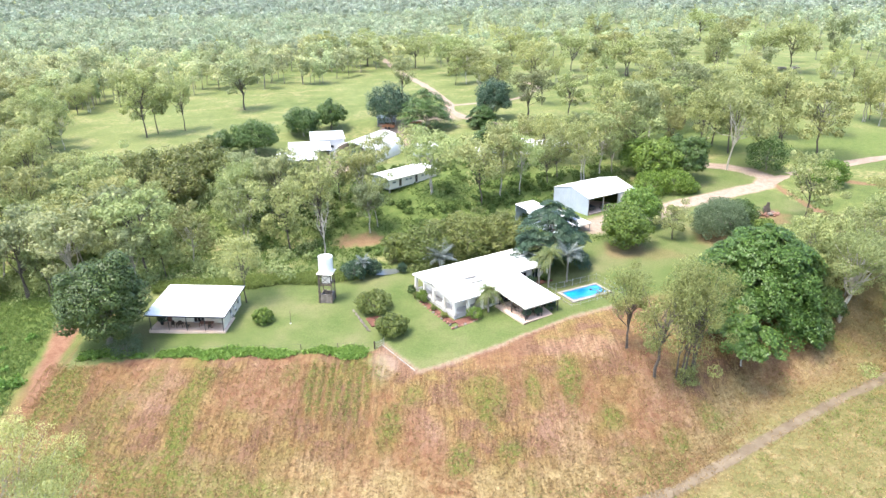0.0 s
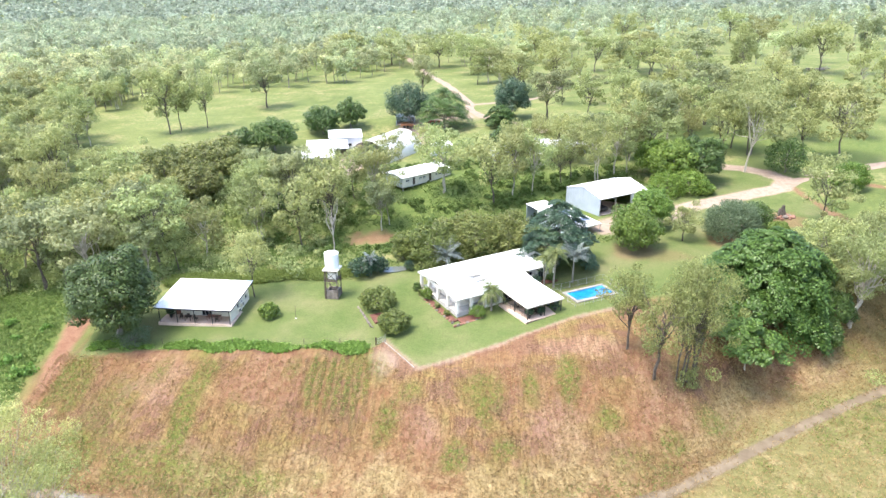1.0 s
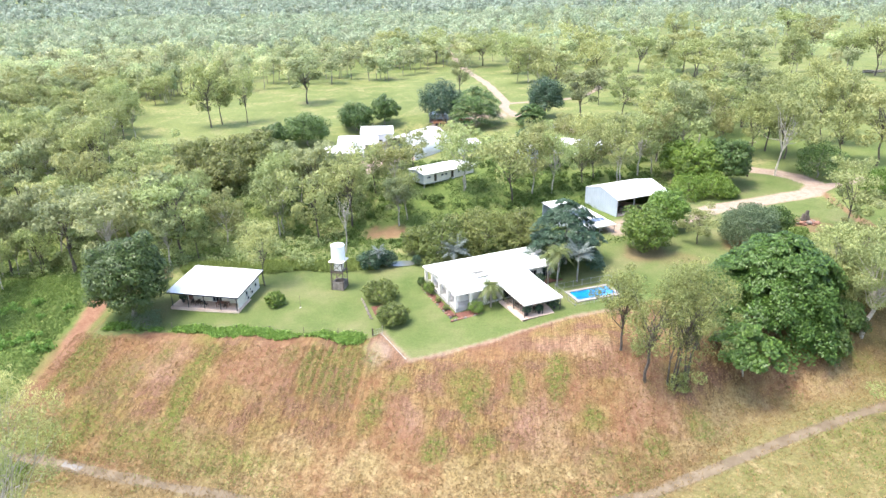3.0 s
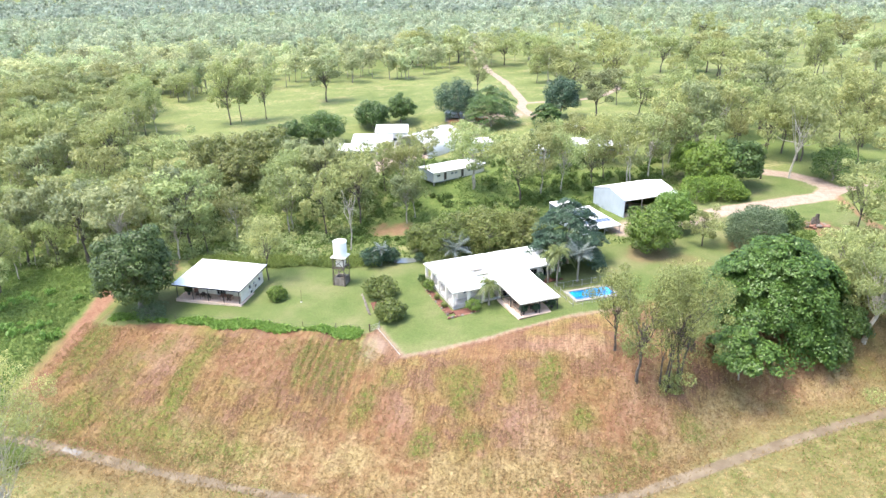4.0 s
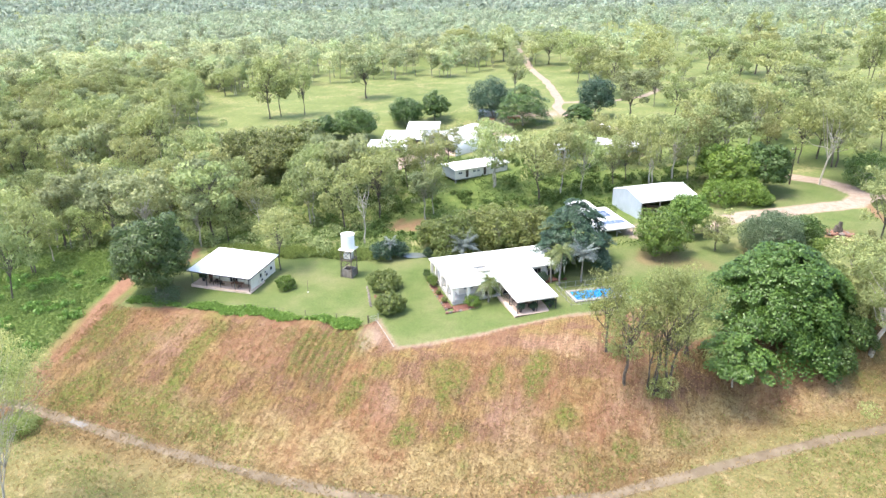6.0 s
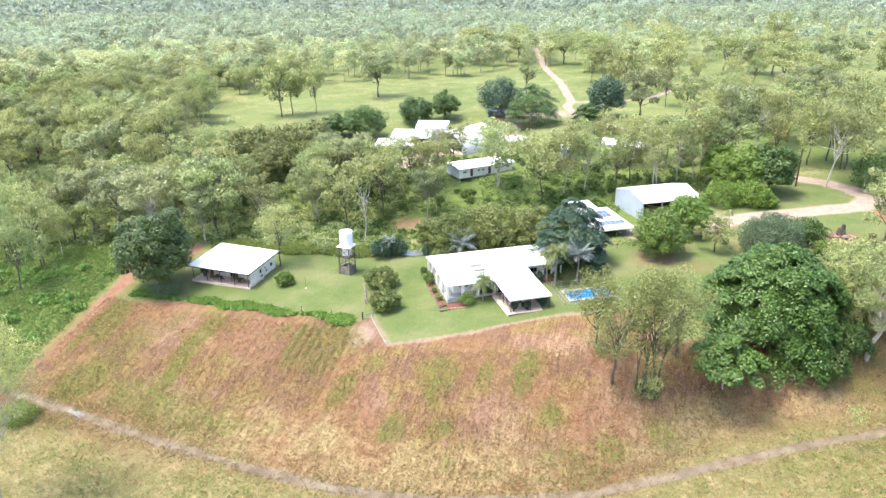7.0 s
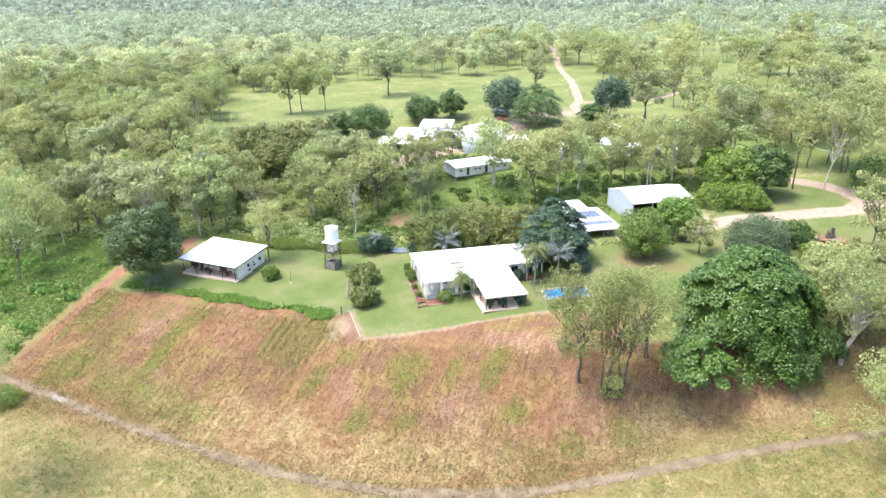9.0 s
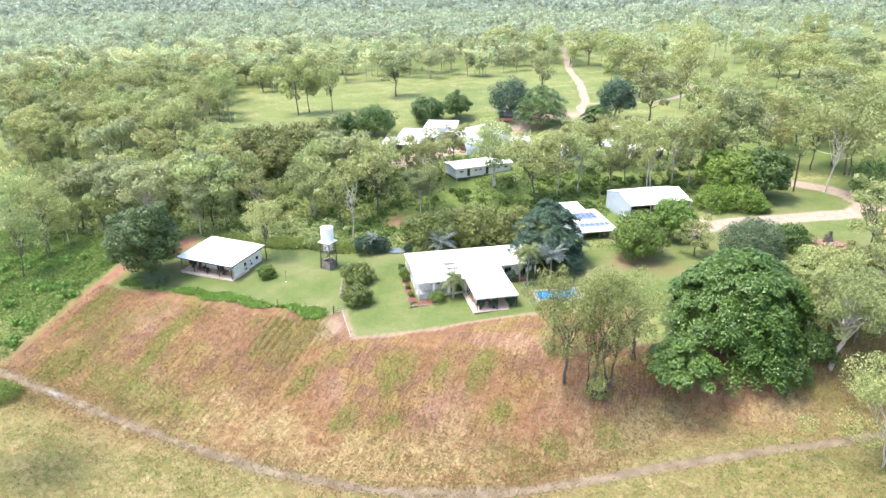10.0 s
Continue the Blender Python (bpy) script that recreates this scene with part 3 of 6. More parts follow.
def fascia(bm, ring, drop=0.18, thick=0.05):
    """A board under each edge of a roof outline."""
    for (ax, ay, az), (bx, by, bz) in zip(ring, ring[1:] + ring[:1] if len(ring) > 2 else ring[1:]):
        a, b = Vector((ax, ay, az - drop / 2 - 0.03)), Vector((bx, by, bz - drop / 2 - 0.03))
        d = b - a
        n = Vector((-d.y, d.x, 0)).normalized() * thick / 2
        up = Vector((0, 0, drop / 2))
        vs = [bm.verts.new(p) for p in (a - n - up, b - n - up, b + n - up, a + n - up, a - n + up, b - n + up, b + n + up, a + n + up)]
        for q in ((0, 3, 2, 1), (4, 5, 6, 7), (0, 1, 5, 4), (1, 2, 6, 5), (2, 3, 7, 6), (3, 0, 4, 7)):
            bm.faces.new([vs[i] for i in q])
    return bm


# plants
def unit(v):
    return v / (np.linalg.norm(v, axis=-1, keepdims=True) + 1e-9)


def leaf_quads(rng, p, out, length, width, droop=0.0, flat=0.5, up=0.35, corners=4):
    """Diamond or three-cornered leaves at points p. out: the way each faces; droop hangs them, flat turns them to face up and out."""
    n = len(p)
    normal = unit(out * flat + rng.normal(size=(n, 3)) * (1 - flat) + (0, 0, up * flat))
    t = unit(np.cross(normal, rng.normal(size=(n, 3))))
    t = unit(t + np.array((0, 0, -1.0)) * droop)
    b = unit(np.cross(normal, t))
    l, w = (length * rng.uniform(0.7, 1.3, n))[:, None] / 2, (width * rng.uniform(0.7, 1.3, n))[:, None] / 2
    if corners == 3:
        v = np.stack([p + t * l * 1.15, p - t * l * 0.75 + b * w * 1.3, p - t * l * 0.75 - b * w * 1.3], 1).reshape(-1, 3)
        return v, np.arange(3 * n).reshape(n, 3)
    v = np.stack([p - t * l, p + b * w + normal * w * 0.3, p + t * l, p - b * w + normal * w * 0.3], 1).reshape(-1, 3)
    return v, np.arange(4 * n).reshape(n, 4)


def clump_points(rng, centres, radii, count, shell=0.5):
    """Points in blobs, more of them towards the outside; also the ways out."""
    n = len(centres)
    d = unit(rng.normal(size=(n, count, 3)))
    r = rng.uniform(0, 1, (n, count, 1)) ** (1 / 3)
    r = shell * (0.75 + 0.3 * rng.uniform(0, 1, (n, count, 1))) + (1 - shell) * r
    p = centres[:, None] + d * r * radii[:, None]
    return p.reshape(-1, 3), d.reshape(-1, 3)


def tube(points, radii, sides=7):
    """A tapered limb through points."""
    pts, rad = np.asarray(points, float), np.asarray(radii, float)
    v, f = [], []
    for i, p in enumerate(pts):
        d = unit(pts[min(i + 1, len(pts) - 1)] - pts[max(i - 1, 0)])
        a = unit(np.cross(d, (0.3, 0.9, 0.1)))
        b = np.cross(d, a)
        ang = np.linspace(0, 2 * np.pi, sides, endpoint=False)
        v.append(p + rad[i] * (np.cos(ang)[:, None] * a + np.sin(ang)[:, None] * b))
    for i in range(len(pts) - 1):
        for k in range(sides):
            j = (k + 1) % sides
            f.append((i * sides + k, i * sides + j, (i + 1) * sides + j, (i + 1) * sides + k))
    return np.concatenate(v), np.array(f)


def joined(pieces):
    v, f, at = [], [], 0
    for pv, pf in pieces:
        v.append(pv)
        f.append(pf + at)
        at += len(pv)
    return np.concatenate(v), np.concatenate(f)


def bent(rng, a, b, sag, steps=4):
    k = np.linspace(0, 1, steps)[:, None]
    p = np.asarray(a) * (1 - k) + np.asarray(b) * k
    p[1:-1] += rng.normal(size=(steps - 2, 3)) * sag
    return p


def gum_shape(seed, h, w, stems=1, clumps=15, leaves=110, leaf=(0.6, 0.26), clear=0.36, lean=0.05, trunk=0.2, hang=1.0, corners=4):
    """An open-crowned gum: forking pale limbs that end in loose clumps of hanging leaves."""
    rng = np.random.default_rng(seed)
    wood, cs, rs = [], [], []
    for s in range(stems):
        foot = np.array((rng.normal() * 0.5, rng.normal() * 0.5, -0.3)) * (stems > 1) + np.array((0, 0, -0.3 * (stems == 1)))
        top = foot + np.array((rng.normal() * lean * h, rng.normal() * lean * h, h * rng.uniform(0.50, 0.62)))
        stem = bent(rng, foot, top, 0.009 * h, 6)
        wood.append(tube(stem, np.linspace(trunk, trunk * 0.45, 6)))
        n = max(4, clumps // stems)
        for k in range(n):
            ang, lift = 2.4 * k + rng.uniform(0, 0.9), rng.uniform(0, 1) ** 0.7
            reach = w * 0.5 * rng.uniform(0.35, 0.95) * np.sqrt(1 - (lift - 0.35) ** 2 * 0.9)
            c = np.array((top[0] * 0.8 + np.cos(ang) * reach, top[1] * 0.8 + np.sin(ang) * reach, h * (clear + 0.12 + (0.86 - clear) * lift)))
            start = stem[3 + (k % 3)] if c[2] > stem[3][2] else stem[2]
            wood.append(tube(bent(rng, start, c, 0.02 * h), np.linspace(trunk * 0.42, 0.02, 4), 5))
            cs.append(c)
            r = w * rng.uniform(0.13, 0.21)
            rs.append((r, r, r * hang * rng.uniform(0.6, 0.85)))
            if k % 2:
                cs.append(c + rng.normal(size=3) * r * 0.8)
                rs.append((r * 0.7, r * 0.7, r * 0.5))
    p, out = clump_points(rng, np.array(cs), np.array(rs), leaves * len(wood) // (len(wood) + 8), 0.25)
    return wood, leaf_quads(rng, p, out, leaf[0], leaf[1], 0.5 * hang, 0.6, 0.7, corners)


def dome_shape(seed, h, w, clumps=70, leaves=60, leaf=(0.5, 0.28), skirt=0.15, trunk=0.35, lump=0.16, tiers=False, flat=0.55, wide=False, at=None, ragged=0.80):
    """A full round crown of many leafy lumps on a short branching trunk."""
    rng = np.random.default_rng(seed)
    i = np.arange(clumps) + 0.5
    up = 1 - i / clumps * (1.7 if at or not wide else 1.9)
    ang = 2.39996 * i
    side = np.sqrt(np.clip(1 - up**2, 0, 1))
    if wide:
        side = np.where(up < 0, 1.0 if at is None else 1 - 0.2 * up, side) * (1.0 if at is None else 0.9)
    d = np.stack([np.cos(ang) * side, np.sin(ang) * side, up], 1)
    mid = h * (0.5 + skirt * 0.5)
    rad = np.array((w / 2, w / 2, h - mid)) * 0.86
    c = d * rad * rng.uniform(ragged, 1.08, (clumps, 1))
    c[:, 2] = np.where(c[:, 2] < 0, c[:, 2] * (mid - skirt * h) / (h - mid), c[:, 2]) + mid
    c[:, :2] += rng.normal(size=(clumps, 2)) * 0.05 * w
    r = w * lump * rng.uniform(0.75, 1.25, clumps)
    rs = np.stack([r, r, r * (0.5 if tiers else 0.8)], 1)
    p, out = clump_points(rng, c, rs, leaves * 17 // 10, 0.55)
    wood = [tube(bent(rng, (0, 0, -0.3), (0, 0, mid), 0.03 * w, 5), np.linspace(trunk, trunk * 0.5, 5))]
    for k in range(0, clumps, max(1, clumps // 12)):
        wood.append(tube(bent(rng, (0, 0, h * (0.18 + 0.2 * (k / clumps))), c[k], 0.03 * w), np.linspace(trunk * 0.5, 0.03, 4), 5))
    keep = p[:, 2] > 0.05
    if at:
        p[:, 2] += (ground_z(at[0] + p[:, 0], at[1] + p[:, 1]) - ground_z(*at)) * 0.35 * np.clip(1 - p[:, 2] / (0.8 * h), 0, 1)
    return wood, leaf_quads(rng, p[keep], out[keep], leaf[0] * 0.8, leaf[1] * 0.8, 0.25, flat, 1.0 if tiers else 0.5, 3)


def tiered_shape(seed, h, w, pads=150, leaves=200, leaf=(0.5, 0.26), skirt=0.08, trunk=0.5, pad=0.11, sharp=1.5, at=None):
    """A broad crown of flat leafy pads in overlapping tiers, widest below and drawn to a blunt top."""
    rng = np.random.default_rng(seed)
    i = (np.arange(pads) + 0.5) / pads
    lift = 0.55 * i + 0.45 * (1 - np.sqrt(1 - i))
    lift = skirt + (0.95 - skirt) * lift[rng.permutation(pads)]
    ang = 2.39996 * np.arange(pads) + rng.normal(size=pads) * 0.2
    reach = w * 0.46 * np.clip(1.02 - ((lift - skirt) / (1 - skirt)) ** sharp, 0.02, 1) ** 0.75 * rng.uniform(0.72, 1.04, pads) * np.where((lift > 0.84) | (np.arange(pads) % 5 == 0), rng.uniform(0.1, 0.95, pads), 1)
    c = np.stack([np.cos(ang) * reach, np.sin(ang) * reach, h * lift], 1)
    size = w * pad * rng.uniform(0.7, 1.25, pads) * (1.1 - 0.35 * lift)
    d = unit(rng.normal(size=(pads, leaves, 3)))
    q = d * rng.uniform(0.25, 1, (pads, leaves, 1)) ** 0.5 * size[:, None, None] * np.array((1, 1, 0.30))
    out2 = np.stack([np.cos(ang), np.sin(ang)], 1)[:, None]
    q[..., 2] -= 0.42 * (q[..., :2] * out2).sum(-1) + 0.10 * (q[..., :2] ** 2).sum(-1) / size[:, None]
    p = (c[:, None] + q).reshape(-1, 3)
    face = unit(np.concatenate([np.broadcast_to(out2 * 0.55, (pads, leaves, 2)), np.full((pads, leaves, 1), 1.0)], -1) + 0.5 * d).reshape(-1, 3)
    if at:
        p[:, 2] += (ground_z(at[0] + p[:, 0], at[1] + p[:, 1]) - ground_z(*at)) * 0.95 * np.clip(1 - p[:, 2] / (0.6 * h), 0, 1)
    wood = [tube(bent(rng, (0, 0, -0.3), (0, 0, h * 0.68), 0.02 * w, 6), np.linspace(trunk, trunk * 0.25, 6))]
    for k in range(0, pads, max(1, pads // 16)):
        wood.append(tube(bent(rng, (0, 0, h * max(0.1, lift[k] - 0.15)), c[k], 0.02 * w), np.linspace(trunk * 0.35, 0.03, 4), 5))
    return wood, leaf_quads(rng, p, face, leaf[0], leaf[1], 0.3, 0.78, 0.6)


def leafy(name, label, category, shape, mat, bark, m, group="", apart=True):
    t = thing(name, m, label, category, group)
    tubes, (lv, lf) = shape
    for k, (wv, wf) in enumerate(tubes if apart else [joined(tubes)]):
        wood = quads("limb" if k else "trunk", wv, wf)
        wood.polygons.foreach_set("use_smooth", np.ones(len(wf), bool))
        wood.materials.append(bark)
        part("limb" if k else "trunk", wood, bark, t)
    crown = quads("crown", lv, lf)
    crown.materials.append(mat)
    part("crown", crown, mat, t)
    return t


def grow(x, y, turn=0.0, sx=1.0, sz=1.0, sink=0.0):
    return pose(x, y, at_ground(x, y) - sink, 0, 0, turn) @ Matrix.Diagonal((sx, sx, sz, 1))


# the lawn's own trees and shrubs
leafy("mango_tree", "large dark round mango tree beside the cottage", "tree", dome_shape(11, 14.2, 12.6, 74, 330, (0.42, 0.24), 0.05, 0.5, 0.150, flat=0.78, ragged=0.72), DEEP, BARK_GREY, grow(-51.5, 93.4))
leafy("round_bush", "clipped round green bush on the lawn", "bush", dome_shape(12, 2.5, 3.0, 110, 70, (0.17, 0.11), 0.02, 0.1, 0.11, flat=0.8, wide=True), LIME, BARK_GREY, grow(-28.8, 98.2))
leafy("garden_shrub", "dark green spreading shrub in a stone-edged bed", "shrub", dome_shape(13, 3.2, 5.4, 45, 90, (0.32, 0.19), 0.03, 0.16, 0.15, flat=0.7), OLIVE, BARK_GREY, grow(-11.3, 100.6), "lawn shrubs")
leafy("garden_shrub", "olive green round shrub with pale new leaves", "shrub", dome_shape(14, 3.1, 4.7, 45, 90, (0.30, 0.19), 0.03, 0.16, 0.15, flat=0.7), OLIVE, BARK_GREY, grow(-7.8, 93.3), "lawn shrubs")
leafy("spreading_tree", "tall dark blue-green tree behind the farmhouse", "tree", tiered_shape(15, 12.8, 14.0, 150, 210, (0.40, 0.18), 0.10, 0.4, 0.105, 2.0), DARK, BARK_GREY, grow(19.6, 115.6))
for x, y, h, w, s in ((-3.2, 118.5, 7.6, 10.5, 1), (4.8, 122.0, 9.2, 10.5, 2), (11.0, 123.5, 8.0, 9.5, 3), (-8.0, 121.0, 5.5, 6.5, 4), (0.5, 124.0, 7.2, 8.5, 5)):
    leafy("back_garden_tree", "dense olive green tree behind the farmhouse", "tree", dome_shape(20 + s, h, w, 54, 120, (0.40, 0.21), 0.03, 0.25, 0.14, wide=True, flat=0.75, ragged=0.55), (RUSTY, OLIVE, RUSTY)[s % 3], BARK_GREY, grow(x, y), "trees behind the farmhouse")
leafy("round_tree", "bright green round tree on the lawn near the shed", "tree", dome_shape(31, 8.6, 9.2, 60, 150, (0.38, 0.23), 0.02, 0.25, 0.15, flat=0.75, ragged=0.65), LIME, BARK_DARK, grow(34.3, 121.6), "round trees by the shed")
leafy("round_tree", "bright green round tree beside the gravel drive", "tree", dome_shape(32, 8.6, 8.8, 60, 150, (0.38, 0.23), 0.08, 0.25, 0.15, flat=0.75, ragged=0.65), LIME, BARK_DARK, grow(39.8, 132.6), "round trees by the shed")
for x, y, h, w, s, mat in ((47.5, 150.6, 4.6, 7.4, 1, LIME), (53.0, 151.2, 4.8, 7.4, 2, LIME), (56.1, 150.2, 2.5, 3.8, 3, LIME), (60.6, 132.2, 4.2, 6.0, 4, MANGO), (62.8, 125.9, 2.7, 3.6, 5, WEED), (79.0, 163.8, 8.4, 9.0, 6, MANGO)):
    leafy("drive_shrub", "leafy green shrub beside the gravel drive", "shrub", dome_shape(40 + s, h, w, 50, 70, (0.4, 0.24), 0.03, 0.18, 0.16, wide=True), mat, BARK_GREY, grow(x, y), "shrubs along the drive")
leafy("grey_leaved_tree", "low grey-green bushy tree on the lawn", "tree", dome_shape(51, 7.2, 9.8, 90, 140, (0.36, 0.16), 0.02, 0.25, 0.14, wide=True), GREY, BARK_GREY, grow(53.8, 125.6))
leafy("small_open_tree", "small open yellow-green tree with reddish trunk", "tree", gum_shape(52, 6.4, 6.4, 1, 14, 220, (0.34, 0.18), 0.1, 0.03, 0.16), GUM, BARK_DARK, grow(44.3, 124.6))
leafy("big_spreading_tree", "huge broad-leaved green tree on the bank", "tree", tiered_shape(61, 12.8, 21.6, 360, 230, (0.44, 0.27), 0.10, 0.7, 0.080, 1.6, (51.0, 101.0)), BROAD, BARK_GREY, grow(51.0, 101.0))
leafy("young_spreading_tree", "small broad-leaved tree at the foot of a huge one", "tree", tiered_shape(62, 8.4, 10.2, 64, 150, (0.44, 0.27), 0.46, 0.14, 0.12, 1.6), BROAD, BARK_PALE, grow(43.8, 88.0))

# gums on the bank
leafy("bank_gum", "slender gum with thin dark trunk on the bank", "gum tree", gum_shape(71, 11.6, 7.6, 1, 19, 180, (0.46, 0.11), 0.28, 0.05, 0.2, 1.5), BANK_GUM, BARK_DARK, grow(26.4, 87.2), "gums on the bank")
leafy("bank_gum", "tall gum with dark trunk and open olive crown", "gum tree", gum_shape(72, 15.4, 8.8, 1, 24, 180, (0.46, 0.11), 0.22, 0.04, 0.24, 1.5), BANK_GUM, BARK_DARK, grow(29.1, 81.9), "gums on the bank")
leafy("bank_gum", "cluster of thin gum stems on the bank", "gum tree", gum_shape(73, 15.0, 7.8, 3, 21, 150, (0.46, 0.11), 0.25, 0.03, 0.15, 1.5), BANK_GUM, BARK_DARK, grow(33.0, 81.6), "gums on the bank")
leafy("bank_gum", "tall twin-stemmed gum with ragged crown", "gum tree", gum_shape(74, 16.4, 8.8, 2, 26, 180, (0.46, 0.11), 0.25, 0.04, 0.2, 1.5), BANK_GUM, BARK_DARK, grow(34.9, 83.5), "gums on the bank")
leafy("bank_gum", "leaning gum with olive crown behind the others", "gum tree", gum_shape(75, 12.6, 8.4, 2, 20, 160, (0.46, 0.11), 0.2, 0.05, 0.16, 1.5), BANK_GUM, BARK_DARK, grow(37.7, 88.8), "gums on the bank")
leafy("bank_scrub", "low leafy scrub round the gum stems", "shrub", gum_shape(76, 3.0, 3.4, 3, 20, 60, (0.34, 0.12), 0.04, 0.05, 0.05, 1.2), BANK_GUM, BARK_DARK, grow(33.5, 81.3))
leafy("white_trunked_gum", "leaning gum with smooth white trunk", "gum tree", gum_shape(77, 14.4, 10.5, 1, 26, 230, (0.42, 0.15), 0.50, 0.02, 0.42, 1.2), GUM, BARK_PALE, grow(63.8, 99.1) @ Matrix.Rotation(radians(2), 4, "Y"))
for x, y, h, w, s in ((71.2, 106.5, 13, 10, 1), (62, 107, 11, 9, 2), (67.2, 103.8, 8, 8, 9), (74, 98.9, 10, 9, 10), (60.5, 102.4, 7, 7, 11), (77.4, 107.8, 11, 9, 12), (76, 112, 12, 9, 3), (57, 104, 8, 8, 4), (84, 120, 13, 10, 5), (69, 117, 7, 7, 6), (92, 128, 14, 10, 7), (81.2, 103, 12, 10, 8)):
    leafy("lower_gum", "olive gum among scrub beyond the bank", "gum tree", gum_shape(80 + s, h, w, 1 + s % 2, 22, 190, (0.48, 0.18), 0.12, 0.05, 0.18), GUM, BARK_GREY, grow(x, y), "gums beyond the bank")
leafy("pale_sapling_gum", "pale wispy gum with bare white branches by the river track", "gum tree", gum_shape(91, 21.0, 8.4, 2, 26, 230, (0.28, 0.08), 0.52, 0.02, 0.11, 1.3), PALE_GUM, BARK_PALE, grow(-39.2, 46.4) @ Matrix.Rotation(radians(17), 4, "Y"), "pale gums by the track")
leafy("pale_sapling_gum", "pale yellow-green gum with hanging leaves by the river track", "gum tree", gum_shape(93, 23.0, 9.0, 2, 28, 240, (0.28, 0.08), 0.5, 0.02, 0.12, 1.3), PALE_GUM, BARK_PALE, grow(-42.0, 48.4) @ Matrix.Rotation(radians(10), 4, "Y"), "pale gums by the track")
leafy("pale_sapling_gum", "pale wispy gum with dead white limbs by the river track", "gum tree", gum_shape(92, 14.5, 11.0, 2, 34, 320, (0.36, 0.13), 0.22, 0.06, 0.16, 1.4), PALE_GUM, BARK_PALE, grow(69.6, 84.6), "pale gums by the track")

# far dark trees round the outbuildings
for x, y, h, w, s, mat in ((-17.4, 229.1, 13.6, 15.1, 1, DARK), (-5.1, 220.0, 13.6, 17.1, 2, MANGO), (17.2, 231, 13.5, 13.5, 3, DARK), (12.8, 219.8, 7.2, 10, 4, MANGO), (-45.0, 222.7, 9.1, 11.9, 5, MANGO), (-37.1, 229.3, 9.8, 8.8, 6, MANGO),
                           (-55.3, 201.6, 9.7, 13.9, 7, MANGO), (-63.7, 198.1, 6.4, 8.0, 8, MANGO), (13.5, 187, 7.6, 9.4, 9, MANGO), (50.9, 158.4, 10.4, 10.4, 10, LIME), (57.4, 158.4, 11.5, 10.7, 11, MANGO), (48, 165, 9, 9, 12, LIME)):
    leafy("shade_tree", "dense dark green shade tree near the outbuildings", "tree", (tiered_shape(100 + s, h, w, 120, 130, (0.46, 0.26), 0.16, 0.3, 0.13, 2.2) if s in (2, 4) else dome_shape(100 + s, h, w, 56, 120, (0.54, 0.32), 0.06, 0.3, 0.15, flat=0.75, ragged=0.6)), mat, BARK_GREY, grow(x, y), "shade trees round the outbuildings")
for x, y, h, w, s in ((-77, 154, 10.8, 14, 1), (-72.9, 163, 11.2, 14, 2), (-64.2, 167, 11, 14, 3), (-63.7, 183, 8, 11.6, 4), (-62.6, 155.5, 9.3, 13, 5), (-55, 168, 8.5, 11, 6), (-82, 166, 8.5, 11, 7)):
    leafy("orchard_tree", "rusty green flowering mango tree in the old orchard", "tree", dome_shape(120 + s, h, w, 54, 110, (0.56, 0.3), 0.03, 0.3, 0.14, flat=0.78, ragged=0.55), RUSTY, BARK_GREY, grow(x, y), "orchard trees")

# gums standing free in the paddock, six shapes used again and again
GUM_KINDS = [gum_shape(200 + k, 16.0, 11.0 + (k % 3), 1 + (k % 4 == 3), 18 + k % 4, 130, (0.68, 0.27), 0.26 + 0.04 * (k % 3), 0.02 + 0.012 * (k % 3), 0.22, 1.1, 3) for k in range(8)]
gum_first = {}
GUM_MATS = (GUM, YELLOW_GUM, GUM, BLUE_GUM, GUM, YELLOW_GUM, GUM, GUM)


def gum(kind, x, y, h, w, turn, pale):
    """One paddock gum of a given height and width."""
    sz, sx = h / 16.0, w / (11.0 + (kind % 3))
    m = grow(x, y, turn, sx, sz)
    key = (kind, pale)
    if key not in gum_first:
        label = "tall gum with smooth white trunk" if pale else "tall gum with dark trunk and open crown"
        gum_first[key] = leafy("gum_tree", label, "gum tree", GUM_KINDS[kind], GUM_MATS[kind], BARK_PALE if pale else BARK_DARK, m, "paddock gums", False)
        gum_first[key].matrix_basis = m
        return
    src = gum_first[key]
    made = copy_thing(src, Matrix.Identity(4))
    made.matrix_basis = m


for i, (x, y, h, w, pale) in enumerate(((-95.8, 221, 21, 14, 0), (-94, 226, 19, 12, 0), (-86.3, 229.5, 17, 11, 0), (-75.9, 265, 17, 16, 0), (-94.4, 155.5, 18.5, 13.5, 0))):
    gum(i, x, y, h, w, 40 * i, pale)
for i, (x, y, h, w, pale) in enumerate(((-89, 162.6, 11, 10, 0), (-29.2, 149.3, 9.5, 7, 0), (-16.1, 142.5, 11, 7.7, 1), (-14.5, 144.5, 11.4, 7.1, 1), (9, 151, 16.5, 13.5, 0), (13.5, 154.5, 15.5, 9.5, 1))):
    gum(i + 1, x, y, h, w, 55 * i, pale)
for i, (x, y, h, w, pale) in enumerate(((27.8, 162, 12.5, 8, 0), (38.2, 163.2, 15.4, 12, 1), (47.5, 171, 15.7, 14, 0), (46.2, 251.5, 10.2, 9, 0), (70.3, 165.5, 20, 13.6, 1), (64.5, 216.6, 13, 10, 0), (67.8, 205, 15.6, 12.8, 0))):
    gum(i % 8, x, y, h, w, 75 * i, pale)
